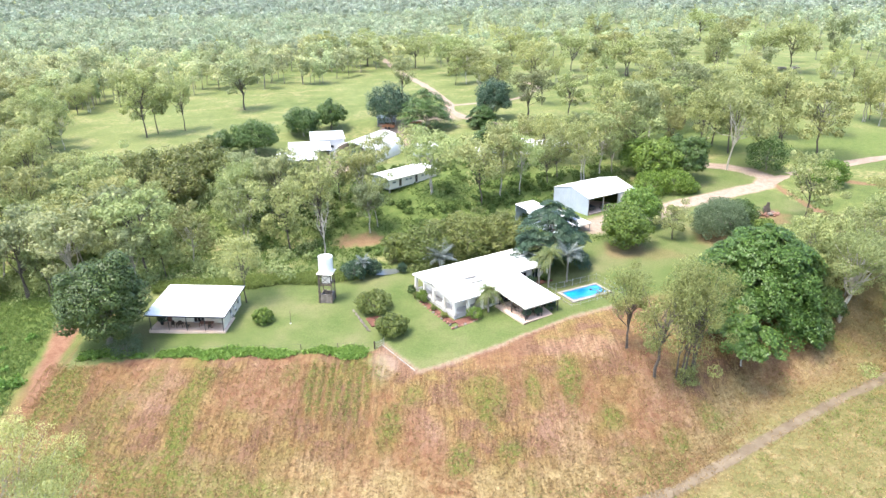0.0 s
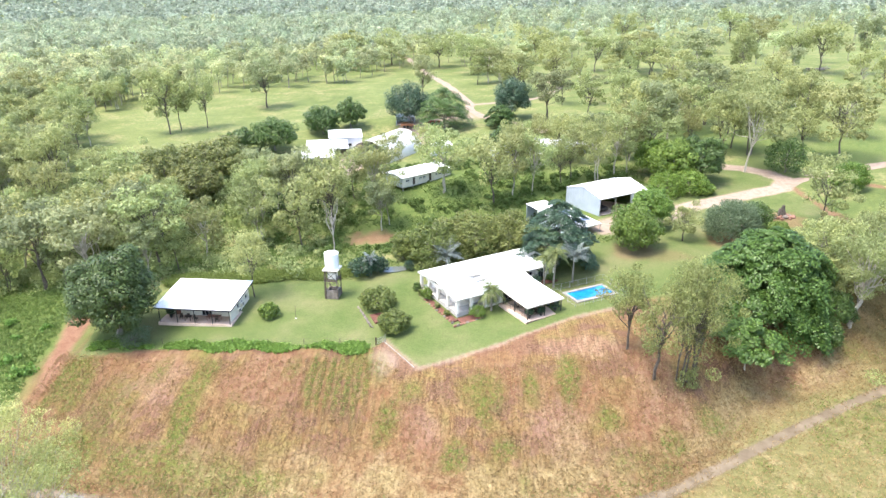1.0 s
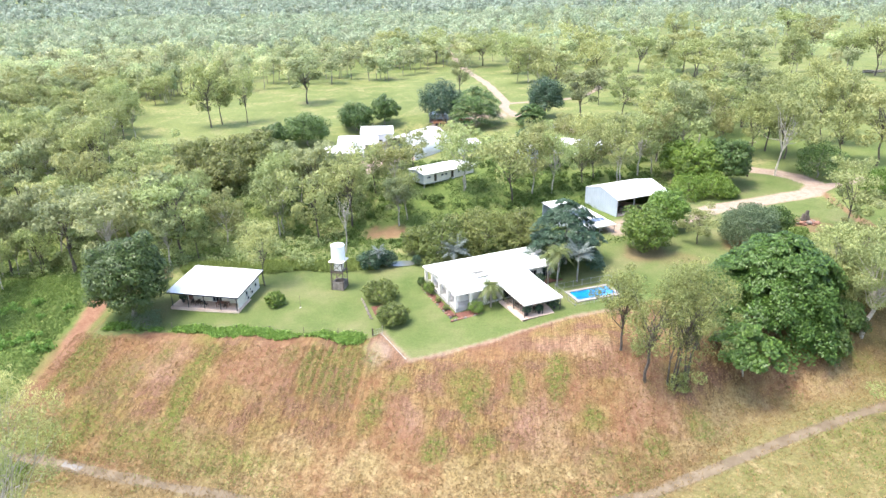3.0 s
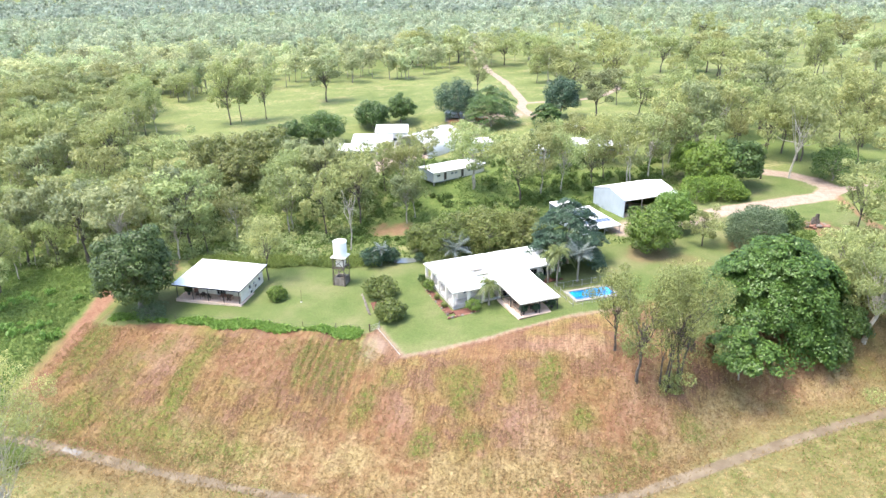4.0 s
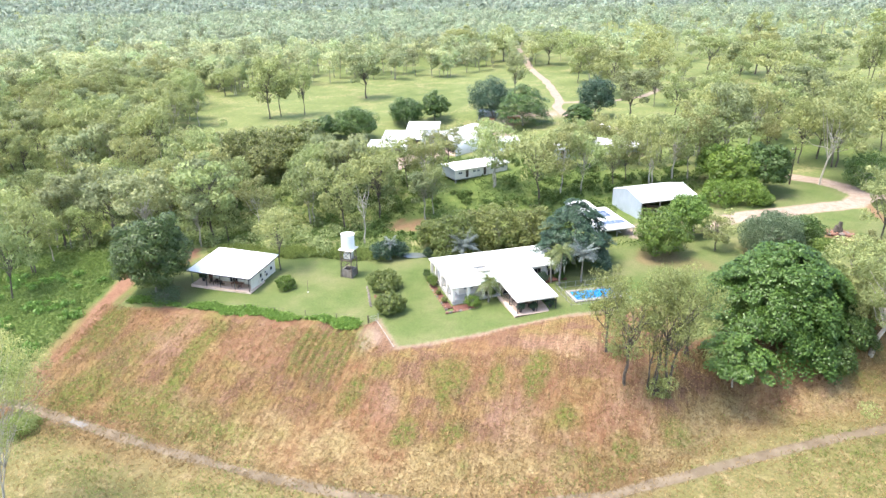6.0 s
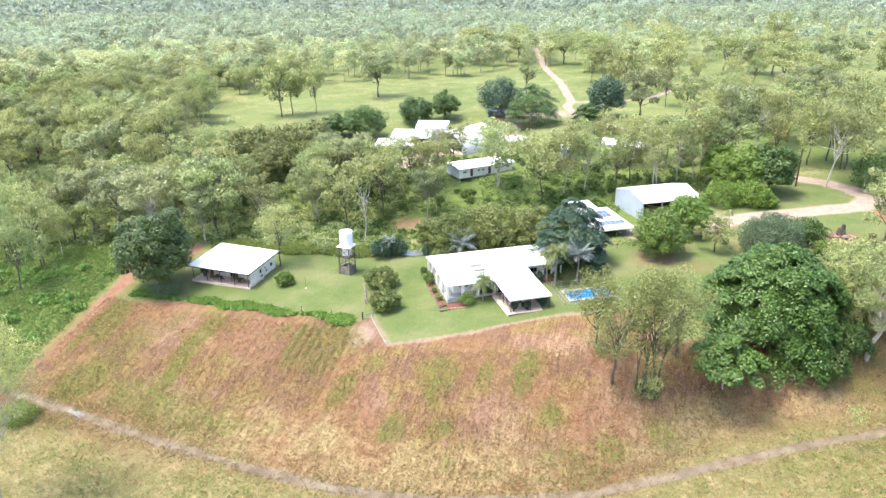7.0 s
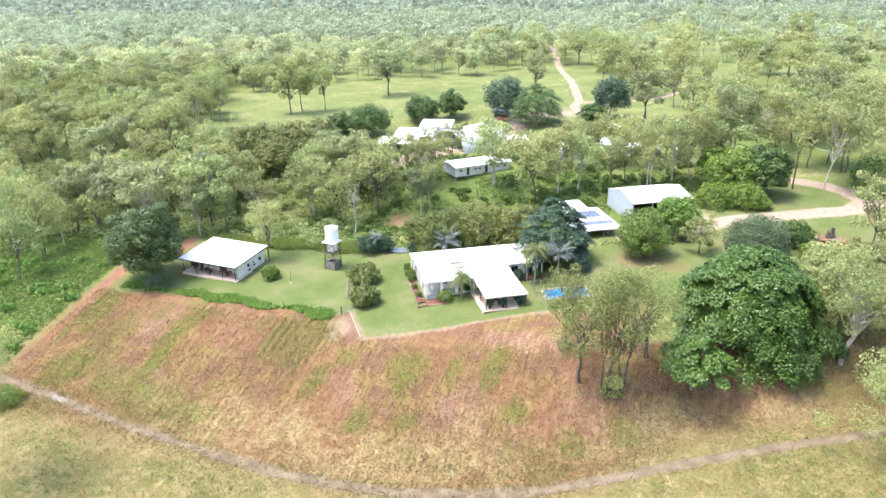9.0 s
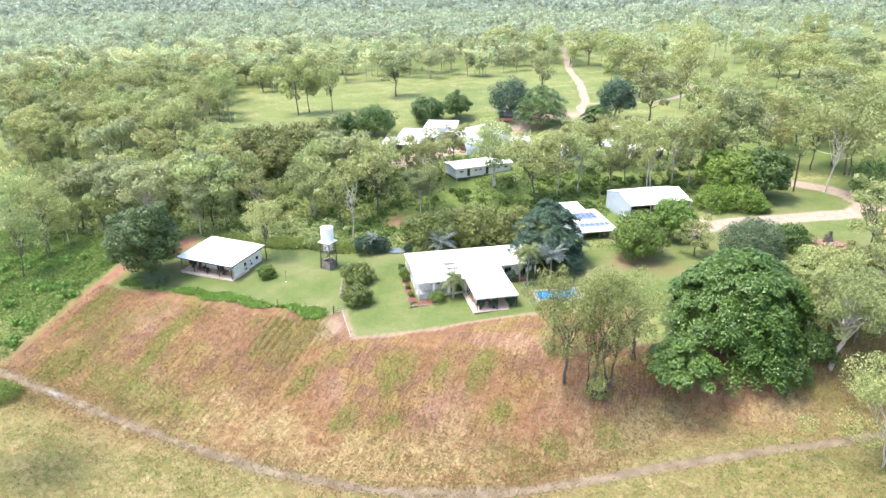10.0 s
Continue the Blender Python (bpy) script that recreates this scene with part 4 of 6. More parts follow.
for i, (x, y, h, w, pale) in enumerate(((75.7, 214.3, 18, 15, 0), (91.2, 196.2, 16.4, 12.7, 0), (89.2, 177.4, 13.3, 10.8, 0), (116, 301.6, 19, 10, 0), (37.2, 290, 19, 13.7, 0), (72.6, 130.5, 14, 9.6, 0))):
    gum((i + 3) % 8, x, y, h, w, 95 * i, pale)
for i, (x, y, h, w, pale) in enumerate(((-24, 155, 12, 8, 0), (-19, 153, 13, 10, 1), (-3, 157, 15, 12, 1), (18, 155, 14, 9, 1), (14, 171, 13, 9, 0), (-17, 169, 11, 8, 0))):
    gum((i * 3 + 1) % 8, x, y, h, w, 67 * i, pale)
for i, (x, y, h, w, pale) in enumerate(((25, 159, 11, 8, 0), (33, 159, 15, 9, 1), (42, 166, 15, 9, 1), (45, 178, 18, 13, 0), (52, 183, 17, 14, 1), (-32, 152, 11, 8, 0), (-38, 153, 11, 8, 1), (-43, 149, 12, 10, 0))):
    gum((i * 5 + 2) % 8, x, y, h, w, 81 * i, pale)
for i, (x, y, h, w, pale) in enumerate(((59, 195, 17, 12, 1), (76, 180, 19, 13, 0), (69, 182, 15, 11, 0), (53, 218, 16, 12, 0), (42, 230, 14, 11, 0), (28, 226, 16, 13, 0), (21, 273, 17, 15, 0), (38, 381, 18, 20, 0), (61, 335, 17, 17, 0))):
    gum((i * 3 + 4) % 8, x, y, h, w, 47 * i, pale)
for i, (x, y, h, w, pale) in enumerate(((81, 334, 18, 20, 0), (99, 301, 19, 18, 1), (77, 261, 17, 17, 0), (91, 233, 15, 14, 0), (107, 243, 16, 13, 0), (4, 339, 18, 20, 0), (-14, 375, 17, 20, 0), (-41, 391, 18, 22, 0), (-68, 394, 18, 22, 0), (-15, 267, 17, 9, 0))):
    gum((i * 5 + 6) % 8, x, y, h, w, 39 * i, pale)
for i, (x, y, h, w, pale) in enumerate(((96.1, 193.9, 19, 13, 0), (96.4, 174.0, 19, 14, 0), (50.5, 177.5, 20, 12, 1), (121, 313, 21, 12, 0), (156.7, 318, 22, 20, 0), (147, 322, 18, 16, 0), (83, 317, 16, 19, 0), (91, 279, 13, 18, 0), (99, 462, 19, 18, 0), (173, 480, 19, 24, 0), (172, 312, 24, 12, 0), (156, 389, 20, 20, 0))):
    gum((i * 5 + 1) % 8, x, y, h, w, 58 * i, pale)
leafy("drive_bush", "round green bush beside the dirt road", "bush", dome_shape(47, 6.0, 7.6, 60, 90, (0.38, 0.22), 0.02, 0.2, 0.14, wide=True), LIME, BARK_GREY, grow(88.5, 152.0))
leafy("grey_shrub", "grey-green shrub at the foot of a mango tree", "shrub", dome_shape(17, 2.6, 4.4, 30, 70, (0.26, 0.12), 0.02, 0.1, 0.2, wide=True), GREY, BARK_GREY, grow(-47.6, 90.6))

leafy("dead_tree", "dead white gum with bare forked branches", "tree", gum_shape(18, 15.0, 4.5, 1, 14, 6, (0.4, 0.12), 0.35, 0.02, 0.15), GUM, BARK_PALE, grow(-22.5, 120.5))
for x, y, h, w, k in ((57.8, 95.4, 4.2, 5.6, 1), (61.0, 99.2, 5.0, 6.0, 2)):
    leafy("bank_shrub", "dark green shrub at the foot of a huge tree", "shrub", dome_shape(330 + k, h, w, 45, 90, (0.4, 0.22), 0.02, 0.12, 0.15, flat=0.65, wide=True, at=(x, y)), MANGO, BARK_GREY, grow(x, y), "shrubs below the huge tree")
for i, (x, y, h, w, pale) in enumerate(((20, 176, 12, 9, 0), (26, 174, 13, 9, 0), (31, 177, 12, 9, 1), (36, 180, 12, 8, 0), (-8, 176, 11, 8, 0), (-18, 157, 12, 8, 1))):
    gum((i * 3 + 2) % 8, x, y, h, w, 61 * i, pale)
leafy("track_bush", "low green bush beside the river track", "bush", dome_shape(341, 2.2, 4.6, 36, 70, (0.34, 0.12), 0.02, 0.08, 0.2, wide=True), WEED, BARK_GREY, grow(-51.0, 60.4))
for i, (x, y, h, w, pale) in enumerate(((-80.5, 90.2, 15, 9, 0), (-86, 101, 15, 9, 0), (-100, 105, 16, 10, 0), (-98, 110, 15, 10, 1), (-110, 115, 16, 10, 0), (-92, 116, 14, 9, 0))):
    gum((i * 3 + 4) % 8, x, y, h, w, 53 * i, pale)


# woods: single gums nearby, one mass of small far trees behind
CLEARING = [(-112, 203), (-142, 256), (-104, 306), (-49, 325), (-5, 335), (8, 300), (-2, 265), (-20, 240), (-30, 222), (-55, 205), (-80, 193)]
YARD = [(-57, 166), (-58, 200), (-45, 218), (-20, 238), (32, 245), (42, 200), (36, 172), (64, 176), (82, 168), (95, 158), (95, 120), (40, 110), (30, 118), (-22, 112), (-60, 108), (-66, 90), (-20, 128), (-26, 150), (-34, 158)]

ORCHARD = [(-114, 204), (-104, 172), (-90, 150), (-48, 148), (-48, 206)]


def wood_density(x, y):
    """Gums for a square metre: thick on the left and behind, thin over the right-hand paddocks."""
    edge = -32 + 0.10 * (y - 390) + 18 * np.sin(y / 57.0)
    thick = smooth(30, -30, x - edge)
    thick = np.where(y > 620, np.maximum(thick, 0.25 + 0.45 * smooth(620, 1000, y)), thick)
    d = 0.0030 * (1 - thick) * (0.5 + 0.5 * (wander(x, y, 60, 3) > -0.25)) + thick * np.where(y < 330, 0.0145, 0.0105)
    d = d * (0.65 + 0.5 * (wander(x, y, 26, 7) > -0.1))
    d = np.where(inside(x, y, CLEARING), 0.0, d)
    d = np.where(inside(x, y, YARD) | inside(x, y, ORCHARD), 0.0, d)
    d = np.where((x > -26) & (y < 176), 0.0, d)
    d = np.where(away(x, y, FAR_ROAD[:8]) < 9, 0.0, d)
    d = np.where(away(x, y, LOOP_ROAD) < 7, 0.0, d)
    d = np.where(np.hypot(x + 60, y - 560) < 15, 0.0, d)
    d = np.where((y < np.interp(x, TOP_X, TOP_Y) + 14) & (y < 175), 0.0, d)
    return np.where((x < 85 - 1.62 * y) | (x > 12 + 0.74 * y), 0.0, d)


def sow(rng, cell, y0, y1, x0, x1, density):
    gx, gy = np.meshgrid(np.arange(x0, x1, cell), np.arange(y0, y1, cell))
    x, y = gx.ravel() + rng.uniform(0, cell, gx.size), gy.ravel() + rng.uniform(0, cell, gx.size)
    keep = rng.uniform(0, 1, x.size) < density(x, y) * cell * cell
    return x[keep], y[keep]


wood_rng = np.random.default_rng(5)
wx, wy = sow(wood_rng, 5.5, 100, 1700, -1500, 1300, wood_density)
reach = np.hypot(wx - 20, wy)
order = np.argsort(reach)
wx, wy, reach = wx[order], wy[order], reach[order]
NEAR_WOODS = 210
for i in range(NEAR_WOODS):
    h = wood_rng.uniform(9.5, 17.0)
    gum(int(wood_rng.integers(0, 8)), float(wx[i]), float(wy[i]), h, h * wood_rng.uniform(0.58, 0.85), float(wood_rng.uniform(0, 360)), bool(wood_rng.uniform() < 0.42))


def far_trees(name, label, x, y, clumps, leaves, leaf, seed, mat, trunks):
    """Many far gums as one mass: small clumps of leaves over thin trunks."""
    rng = np.random.default_rng(seed)
    n = len(x)
    z, h = ground_z(x, y), rng.uniform(9.5, 18.0, n)
    w = h * rng.uniform(0.55, 0.85, n)
    ang, lift = rng.uniform(0, 6.283, (n, clumps)), rng.uniform(0, 1, (n, clumps)) ** 0.7
    r = w[:, None] * 0.36 * np.sqrt(rng.uniform(0, 1, (n, clumps)))
    c = np.stack([x[:, None] + np.cos(ang) * r, y[:, None] + np.sin(ang) * r, z[:, None] + h[:, None] * (0.36 + 0.54 * lift)], -1)
    rad = (w[:, None] * rng.uniform(0.14, 0.24, (n, clumps)))[..., None] * np.array((1, 1, 0.75))
    p, out = clump_points(rng, c.reshape(-1, 3), rad.reshape(-1, 3), leaves, 0.3)
    v, f = leaf_quads(rng, p, out, leaf[0], leaf[1], 0.25, 0.68, 0.8, 3)
    me = quads(name, v, f)
    tone = me.attributes.new("tone", "FLOAT", "POINT")
    tone.data.foreach_set("value", np.repeat(rng.uniform(0, 1, n), clumps * leaves * 3).astype(np.float32))
    me.materials.append(mat)
    tagged(new(name, me), label, "trees", kind="stuff")
    if trunks:
        a = np.stack([x, y, z - 0.3], -1)
        b = np.stack([x + rng.normal(size=n) * 0.6, y + rng.normal(size=n) * 0.6, z + h * 0.75], -1)
        k = np.array([(0.19, 0.0, 0), (-0.1, 0.16, 0), (-0.1, -0.16, 0)])
        v = np.concatenate([a[:, None] + k, b[:, None] + k * 0.4], 1).reshape(-1, 3)
        base = np.arange(n)[:, None, None] * 6
        f = (base + np.array([(0, 1, 4, 3), (1, 2, 5, 4), (2, 0, 3, 5)])).reshape(-1, 4)
        me = quads("far_trunks", v, f)
        me.materials.append(BARK_GREY)
        tagged(new("far_trunks", me), "thin grey trunks of far gums", "tree trunks", kind="stuff")


rest = np.arange(len(wx)) >= NEAR_WOODS
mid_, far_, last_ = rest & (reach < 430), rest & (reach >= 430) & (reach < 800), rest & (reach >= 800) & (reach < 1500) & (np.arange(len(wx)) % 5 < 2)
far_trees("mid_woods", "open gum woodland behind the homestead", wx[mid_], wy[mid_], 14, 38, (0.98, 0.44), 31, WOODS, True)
# these farther masses wear the leaf colours with haze mixed in
far_trees("far_woods", "distant gum woodland across the plain", wx[far_], wy[far_], 9, 11, (1.5, 0.85), 32, HAZED_WOODS, True)
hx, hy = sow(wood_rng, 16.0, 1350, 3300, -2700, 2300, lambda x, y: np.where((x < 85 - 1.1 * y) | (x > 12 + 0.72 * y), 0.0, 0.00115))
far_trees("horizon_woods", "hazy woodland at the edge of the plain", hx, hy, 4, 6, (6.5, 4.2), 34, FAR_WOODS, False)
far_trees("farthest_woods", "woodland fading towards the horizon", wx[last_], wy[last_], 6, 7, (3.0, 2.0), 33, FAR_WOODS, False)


# low growth
def tufts(name, label, x, y, per, length, width, spread_, mat, seed, lift=0.5, droop=-0.8):
    """Tufts of blades or small leaves on the ground, as one mass."""
    rng = np.random.default_rng(seed)
    n = len(x)
    p = np.stack([x, y, ground_z(x, y)], -1)[:, None] + rng.normal(size=(n, per, 3)) * np.array((*spread_, 0) if isinstance(spread_, tuple) else (spread_, spread_, 0))
    p[..., 2] += lift * length * rng.uniform(0.2, 1.3, (n, per))
    p = p.reshape(-1, 3)
    out = rng.normal(size=p.shape) + (0, 0, 0.6)
    v, f = leaf_quads(rng, p, unit(out), length, width, droop, 0.4, 0.35, 3)
    me = quads(name, v, f)
    me.materials.append(mat)
    return tagged(new(name, me), label, "plants", kind="stuff")


def field(seed, count, x0, x1, y0, y1, test):
    rng = np.random.default_rng(seed)
    x, y = rng.uniform(x0, x1, count), rng.uniform(y0, y1, count)
    k = test(x, y)
    return x[k], y[k]


def on_bank(x, y):
    return (y < np.interp(x, TOP_X, TOP_Y) - 0.8) & (y > np.interp(x, FOOT_X, FOOT_Y) - 3) & (x > -58 + 0.0 * y) & (away(x, y, RIVER_TRACK) > 0.4)


x, y = field(41, 52000, -58, 95, 55, 104, on_bank)
row_x = (np.round((x * 4.8 + 0.1 * y) / 6.2832 - 0.25) + 0.25) * 6.2832 / 4.8 - 0.1 * y / 4.8
x = np.where((x < -4) & (np.arange(len(x)) % 5 < 2), row_x + np.random.default_rng(7).normal(size=len(x)) * 0.24, x)
tufts("bank_straw", "dry straw-coloured grass tufts on the bank", x, y, 4, 0.36, 0.075, (0.07, 0.55), BROWN_STRAW, 42, 0.4, -0.3)
x, y = field(43, 26000, -58, 70, 58, 92, lambda x, y: on_bank(x, y) & (green_cover(x, y) > np.random.default_rng(2).uniform(0.25, 1, len(x))))
tufts("bank_weeds", "green weeds in streaks down the bank", x, y, 4, 0.26, 0.09, (0.10, 0.6), WEED, 44, 0.3, -0.2)
x, y = field(45, 42000, -110, 100, 38, 100, lambda x, y: (y < np.interp(x, FOOT_X, FOOT_Y) + 3) & (away(x, y, RIVER_TRACK) > 0.4))
tufts("flat_grass", "pale tussocky grass on the river flat", x, y, 3, 0.40, 0.07, 0.22, STRAW, 46)
x, y = field(61, 40000, -110, 100, 38, 100, lambda x, y: (y < np.interp(x, FOOT_X, FOOT_Y) + 3) & (away(x, y, RIVER_TRACK) > 0.4) & (wander(x, y, 5, 3) + 0.5 * wander(x, y, 1.5, 5) > -0.1))
tufts("flat_weeds", "olive green grass on the river flat", x, y, 3, 0.36, 0.09, 0.25, GRASS, 62, 0.4, -0.4)
x, y = field(47, 17000, -54, -11.5, 87.0, 93.0, lambda x, y: np.abs(y - 89.2 + 0.035 * (x + 30) - 0.35 * np.sin(x * 0.6)) < 0.7 + 0.8 * wander(x, y, 1.1, 4) + 0.6 * wander(x, 0 * y, 3.0, 2))
tufts("edge_vines", "bright green creeper along the top of the bank", x, y, 4, 0.34, 0.24, 0.28, VINE, 48, 1.0, 0.1)
x, y = field(49, 16000, -51, -15, 109, 119, lambda x, y: np.abs(y - 112.8 - 0.06 * (x + 30)) < 1.8 + 0.5 * np.sin(x * 0.5))
tufts("reed_strip", "tall green grass behind the lawn", x, y, 3, 1.1, 0.16, 0.3, GRASS, 50)
x, y = field(51, 22000, -115, -57, 66, 112, lambda x, y: (away(x, y, RED_TRACK) > 2.6) & (away(x, y, RIVER_TRACK) > 2) )
tufts("slope_weeds", "lush green weeds on the slope beside the red track", x, y, 3, 0.5, 0.14, 0.3, SLOPE, 52, 0.6, -0.5)
x, y = field(53, 22000, -110, 45, 113, 172, lambda x, y: (x < -16) | (wander(x, y, 6, 2) > -0.2))
keep = ~inside(x, y, HOUSE_LAWN) & ~inside(x, y, [(22, 132), (32, 128), (46, 150), (30, 156)]) & (away(x, y, YARD_ROAD) > 6) & (np.hypot(x + 17.5, y - 138.5) > 5)
tufts("gully_grass", "rough green grass and weeds in the gully", x[keep], y[keep], 3, 0.6, 0.17, 0.4, SLOPE, 54, 0.6, -0.2)


def scrub(name, label, x, y, size, seed, mat):
    """Loose low bushes as one mass."""
    rng = np.random.default_rng(seed)
    n = len(x)
    s = rng.uniform(0.6, 1.3, n) * size
    c = np.stack([x, y, ground_z(x, y) + s * 0.45], -1)[:, None] + rng.normal(size=(n, 6, 3)) * (s[:, None, None] * np.array((0.5, 0.5, 0.25)))
    rad = np.broadcast_to((s[:, None] * 0.5)[..., None] * np.array((1, 1, 0.8)), c.shape)
    p, out = clump_points(rng, c.reshape(-1, 3), rad.reshape(-1, 3), 30, 0.4)
    v, f = leaf_quads(rng, p, out, 0.5, 0.27, 0.2, 0.5, 0.7, 3)
    me = quads(name, v, f)
    me.materials.append(mat)
    return tagged(new(name, me), label, "bushes", kind="stuff")


x, y = field(55, 330, -40, 42, 122, 178, lambda x, y: ~inside(x, y, HOUSE_LAWN) & ~inside(x, y, [(18, 122), (32, 124), (50, 150), (30, 158)]) & (away(x, y, YARD_ROAD) > 8) & (np.hypot(x + 17.5, y - 138.5) > 7) & ~inside(x, y, [(-20, 158), (-12, 154), (5, 166), (-5, 178)]))
scrub("gully_scrub", "low green scrub in the gully", x, y, 1.3, 56, SLOPE)
x, y = field(57, 460, -165, -25, 113, 165, lambda x, y: x > 60 - 1.5 * y)
scrub("wood_scrub", "saplings and scrub under the gums", x, y, 2.0, 58, GUM)
x, y = field(59, 110, -110, -60, 70, 100, lambda x, y: (away(x, y, RED_TRACK) > 3.5))
scrub("slope_scrub", "dark green bushes on the weedy slope", x, y, 1.1, 60, VINE)


# buildings
def wall(bm, a, b, z0, z1, thick=0.15, holes=()):
    """A wall from a to b in plan, with holes (from, to, low, high) cut through; thickness to its left."""
    a, b = Vector((*a, 0)), Vector((*b, 0))
    d = b - a
    length, turn = d.length, math.atan2(d.y, d.x)
    xs = sorted({0.0, length, *(c for h in holes for c in h[:2])})
    zs = sorted({z0, z1, *(c for h in holes for c in h[2:] if z0 < c < z1)})
    m = Matrix.Translation(a) @ Matrix.Rotation(turn, 4, "Z")
    corner = {}

    def at(i, side, k):
        if (i, side, k) not in corner:
            corner[i, side, k] = bm.verts.new(m @ Vector((xs[i], thick * side, zs[k])))
        return corner[i, side, k]

    def solid(i, k):
        if not (0 <= i < len(xs) - 1 and 0 <= k < len(zs) - 1):
            return False
        x, z = (xs[i] + xs[i + 1]) / 2, (zs[k] + zs[k + 1]) / 2
        return not any(h[0] < x < h[1] and h[2] < z < h[3] for h in holes)

    for i in range(len(xs) - 1):
        for k in range(len(zs) - 1):
            if not solid(i, k):
                continue
            bm.faces.new((at(i, 0, k), at(i + 1, 0, k), at(i + 1, 0, k + 1), at(i, 0, k + 1)))
            bm.faces.new((at(i, 1, k), at(i, 1, k + 1), at(i + 1, 1, k + 1), at(i + 1, 1, k)))
            if not solid(i - 1, k):
                bm.faces.new((at(i, 0, k), at(i, 0, k + 1), at(i, 1, k + 1), at(i, 1, k)))
            if not solid(i + 1, k):
                bm.faces.new((at(i + 1, 0, k), at(i + 1, 1, k), at(i + 1, 1, k + 1), at(i + 1, 0, k + 1)))
            if not solid(i, k - 1):
                bm.faces.new((at(i, 0, k), at(i, 1, k), at(i + 1, 1, k), at(i + 1, 0, k)))
            if not solid(i, k + 1):
                bm.faces.new((at(i, 0, k + 1), at(i + 1, 0, k + 1), at(i + 1, 1, k + 1), at(i, 1, k + 1)))
    return bm


def window(parent, a, b, hole, thick=0.15, bars=1, frame_mat=None):
    """A window set in a wall's hole: frame with its pane under it."""
    a, b = Vector((*a, 0)), Vector((*b, 0))
    d = b - a
    m = Matrix.Translation(a) @ Matrix.Rotation(math.atan2(d.y, d.x), 4, "Z")
    x0, x1, z0, z1 = hole
    bm, t = bm_new(), 0.07
    for c, s in ((((x0 + x1) / 2, z0 + t / 2), (x1 - x0, t)), (((x0 + x1) / 2, z1 - t / 2), (x1 - x0, t)), ((x0 + t / 2, (z0 + z1) / 2), (t, z1 - z0 - 2 * t)), ((x1 - t / 2, (z0 + z1) / 2), (t, z1 - z0 - 2 * t))):
        box(bm, (c[0], thick / 2, c[1]), (s[0], thick + 0.03, s[1]))
    for k in range(bars):
        box(bm, (x0 + (x1 - x0) * (k + 1) / (bars + 1), thick / 2, (z0 + z1) / 2), (0.05, 0.08, z1 - z0 - 2 * t))
    bm.transform(m)
    w = part("window", bm, frame_mat or ALUMINIUM, parent, "aluminium framed window")
    bm = bm_new()
    box(bm, ((x0 + x1) / 2, thick / 2 + 0.03, (z0 + z1) / 2), (x1 - x0 - 0.1, 0.012, z1 - z0 - 0.1))
    bm.transform(m)
    part("pane", bm, GLASS, w, "dark glass pane")
    return w


def door(parent, a, b, hole, mat, thick=0.15):
    a, b = Vector((*a, 0)), Vector((*b, 0))
    d = b - a
    m = Matrix.Translation(a) @ Matrix.Rotation(math.atan2(d.y, d.x), 4, "Z")
    x0, x1, z0, z1 = hole
    bm = bm_new()
    box(bm, ((x0 + x1) / 2, thick * 0.55, (z0 + z1) / 2), (x1 - x0 - 0.02, 0.05, z1 - z0 - 0.02))
    bm.transform(m)
    o = part("door", bm, mat, parent, "closed door")
    bm = bm_new()
    rod(bm, (x1 - 0.12, thick * 0.55 - 0.10, (z0 + z1) / 2), (x1 - 0.12, thick * 0.55 - 0.02, (z0 + z1) / 2), 0.03)
    bm.transform(m)
    part("handle", bm, STEEL, o)
    return o


def chair_at(x, y, z, turn, mat, group):
    t = thing("veranda_chair", pose(x, y, z, 0, 0, turn), "dark outdoor chair on the veranda", "chair", group)
    part("seat", box(bm_new(), (0, 0, 0.44), (0.5, 0.5, 0.05)), mat, t)
    part("backrest", box(bm_new(), (0, 0.25, 0.72), (0.5, 0.05, 0.5), 0, -8), mat, t)
    for sx in (-0.21, 0.21):
        for sy in (-0.21, 0.21):
            part("leg", box(bm_new(), (sx, sy, 0.21), (0.045, 0.045, 0.42)), mat, t)
    return t


def table_at(x, y, z, turn, w, d, mat, label):
    t = thing("veranda_table", pose(x, y, z, 0, 0, turn), label, "table")
    part("tabletop", box(bm_new(), (0, 0, 0.72), (w, d, 0.05)), mat, t)
    for sx in (-w / 2 + 0.1, w / 2 - 0.1):
        for sy in (-d / 2 + 0.1, d / 2 - 0.1):
            part("leg", box(bm_new(), (sx, sy, 0.345), (0.07, 0.07, 0.69)), mat, t)
    return t


def pot_plant(x, y, z, h, group):
    t = thing("potted_plant", pose(x, y, z), "leafy plant in a dark pot on the veranda", "pot plant", group)
    bm = bm_new()
    rod(bm, (0, 0, 0), (0, 0, 0.45), 0.2, 0.28, 12)
    part("pot", bm, DARK_STEEL, t, "dark glazed pot")
    tubes, (lv, lf) = dome_shape(int(h * 100), h, h * 0.8, 12, 30, (0.3, 0.14), 0.3, 0.03, 0.25)
    me = quads("leaves", lv, lf)
    me.materials.append(DARK)
    part("leaves", me, DARK, t)
    return t


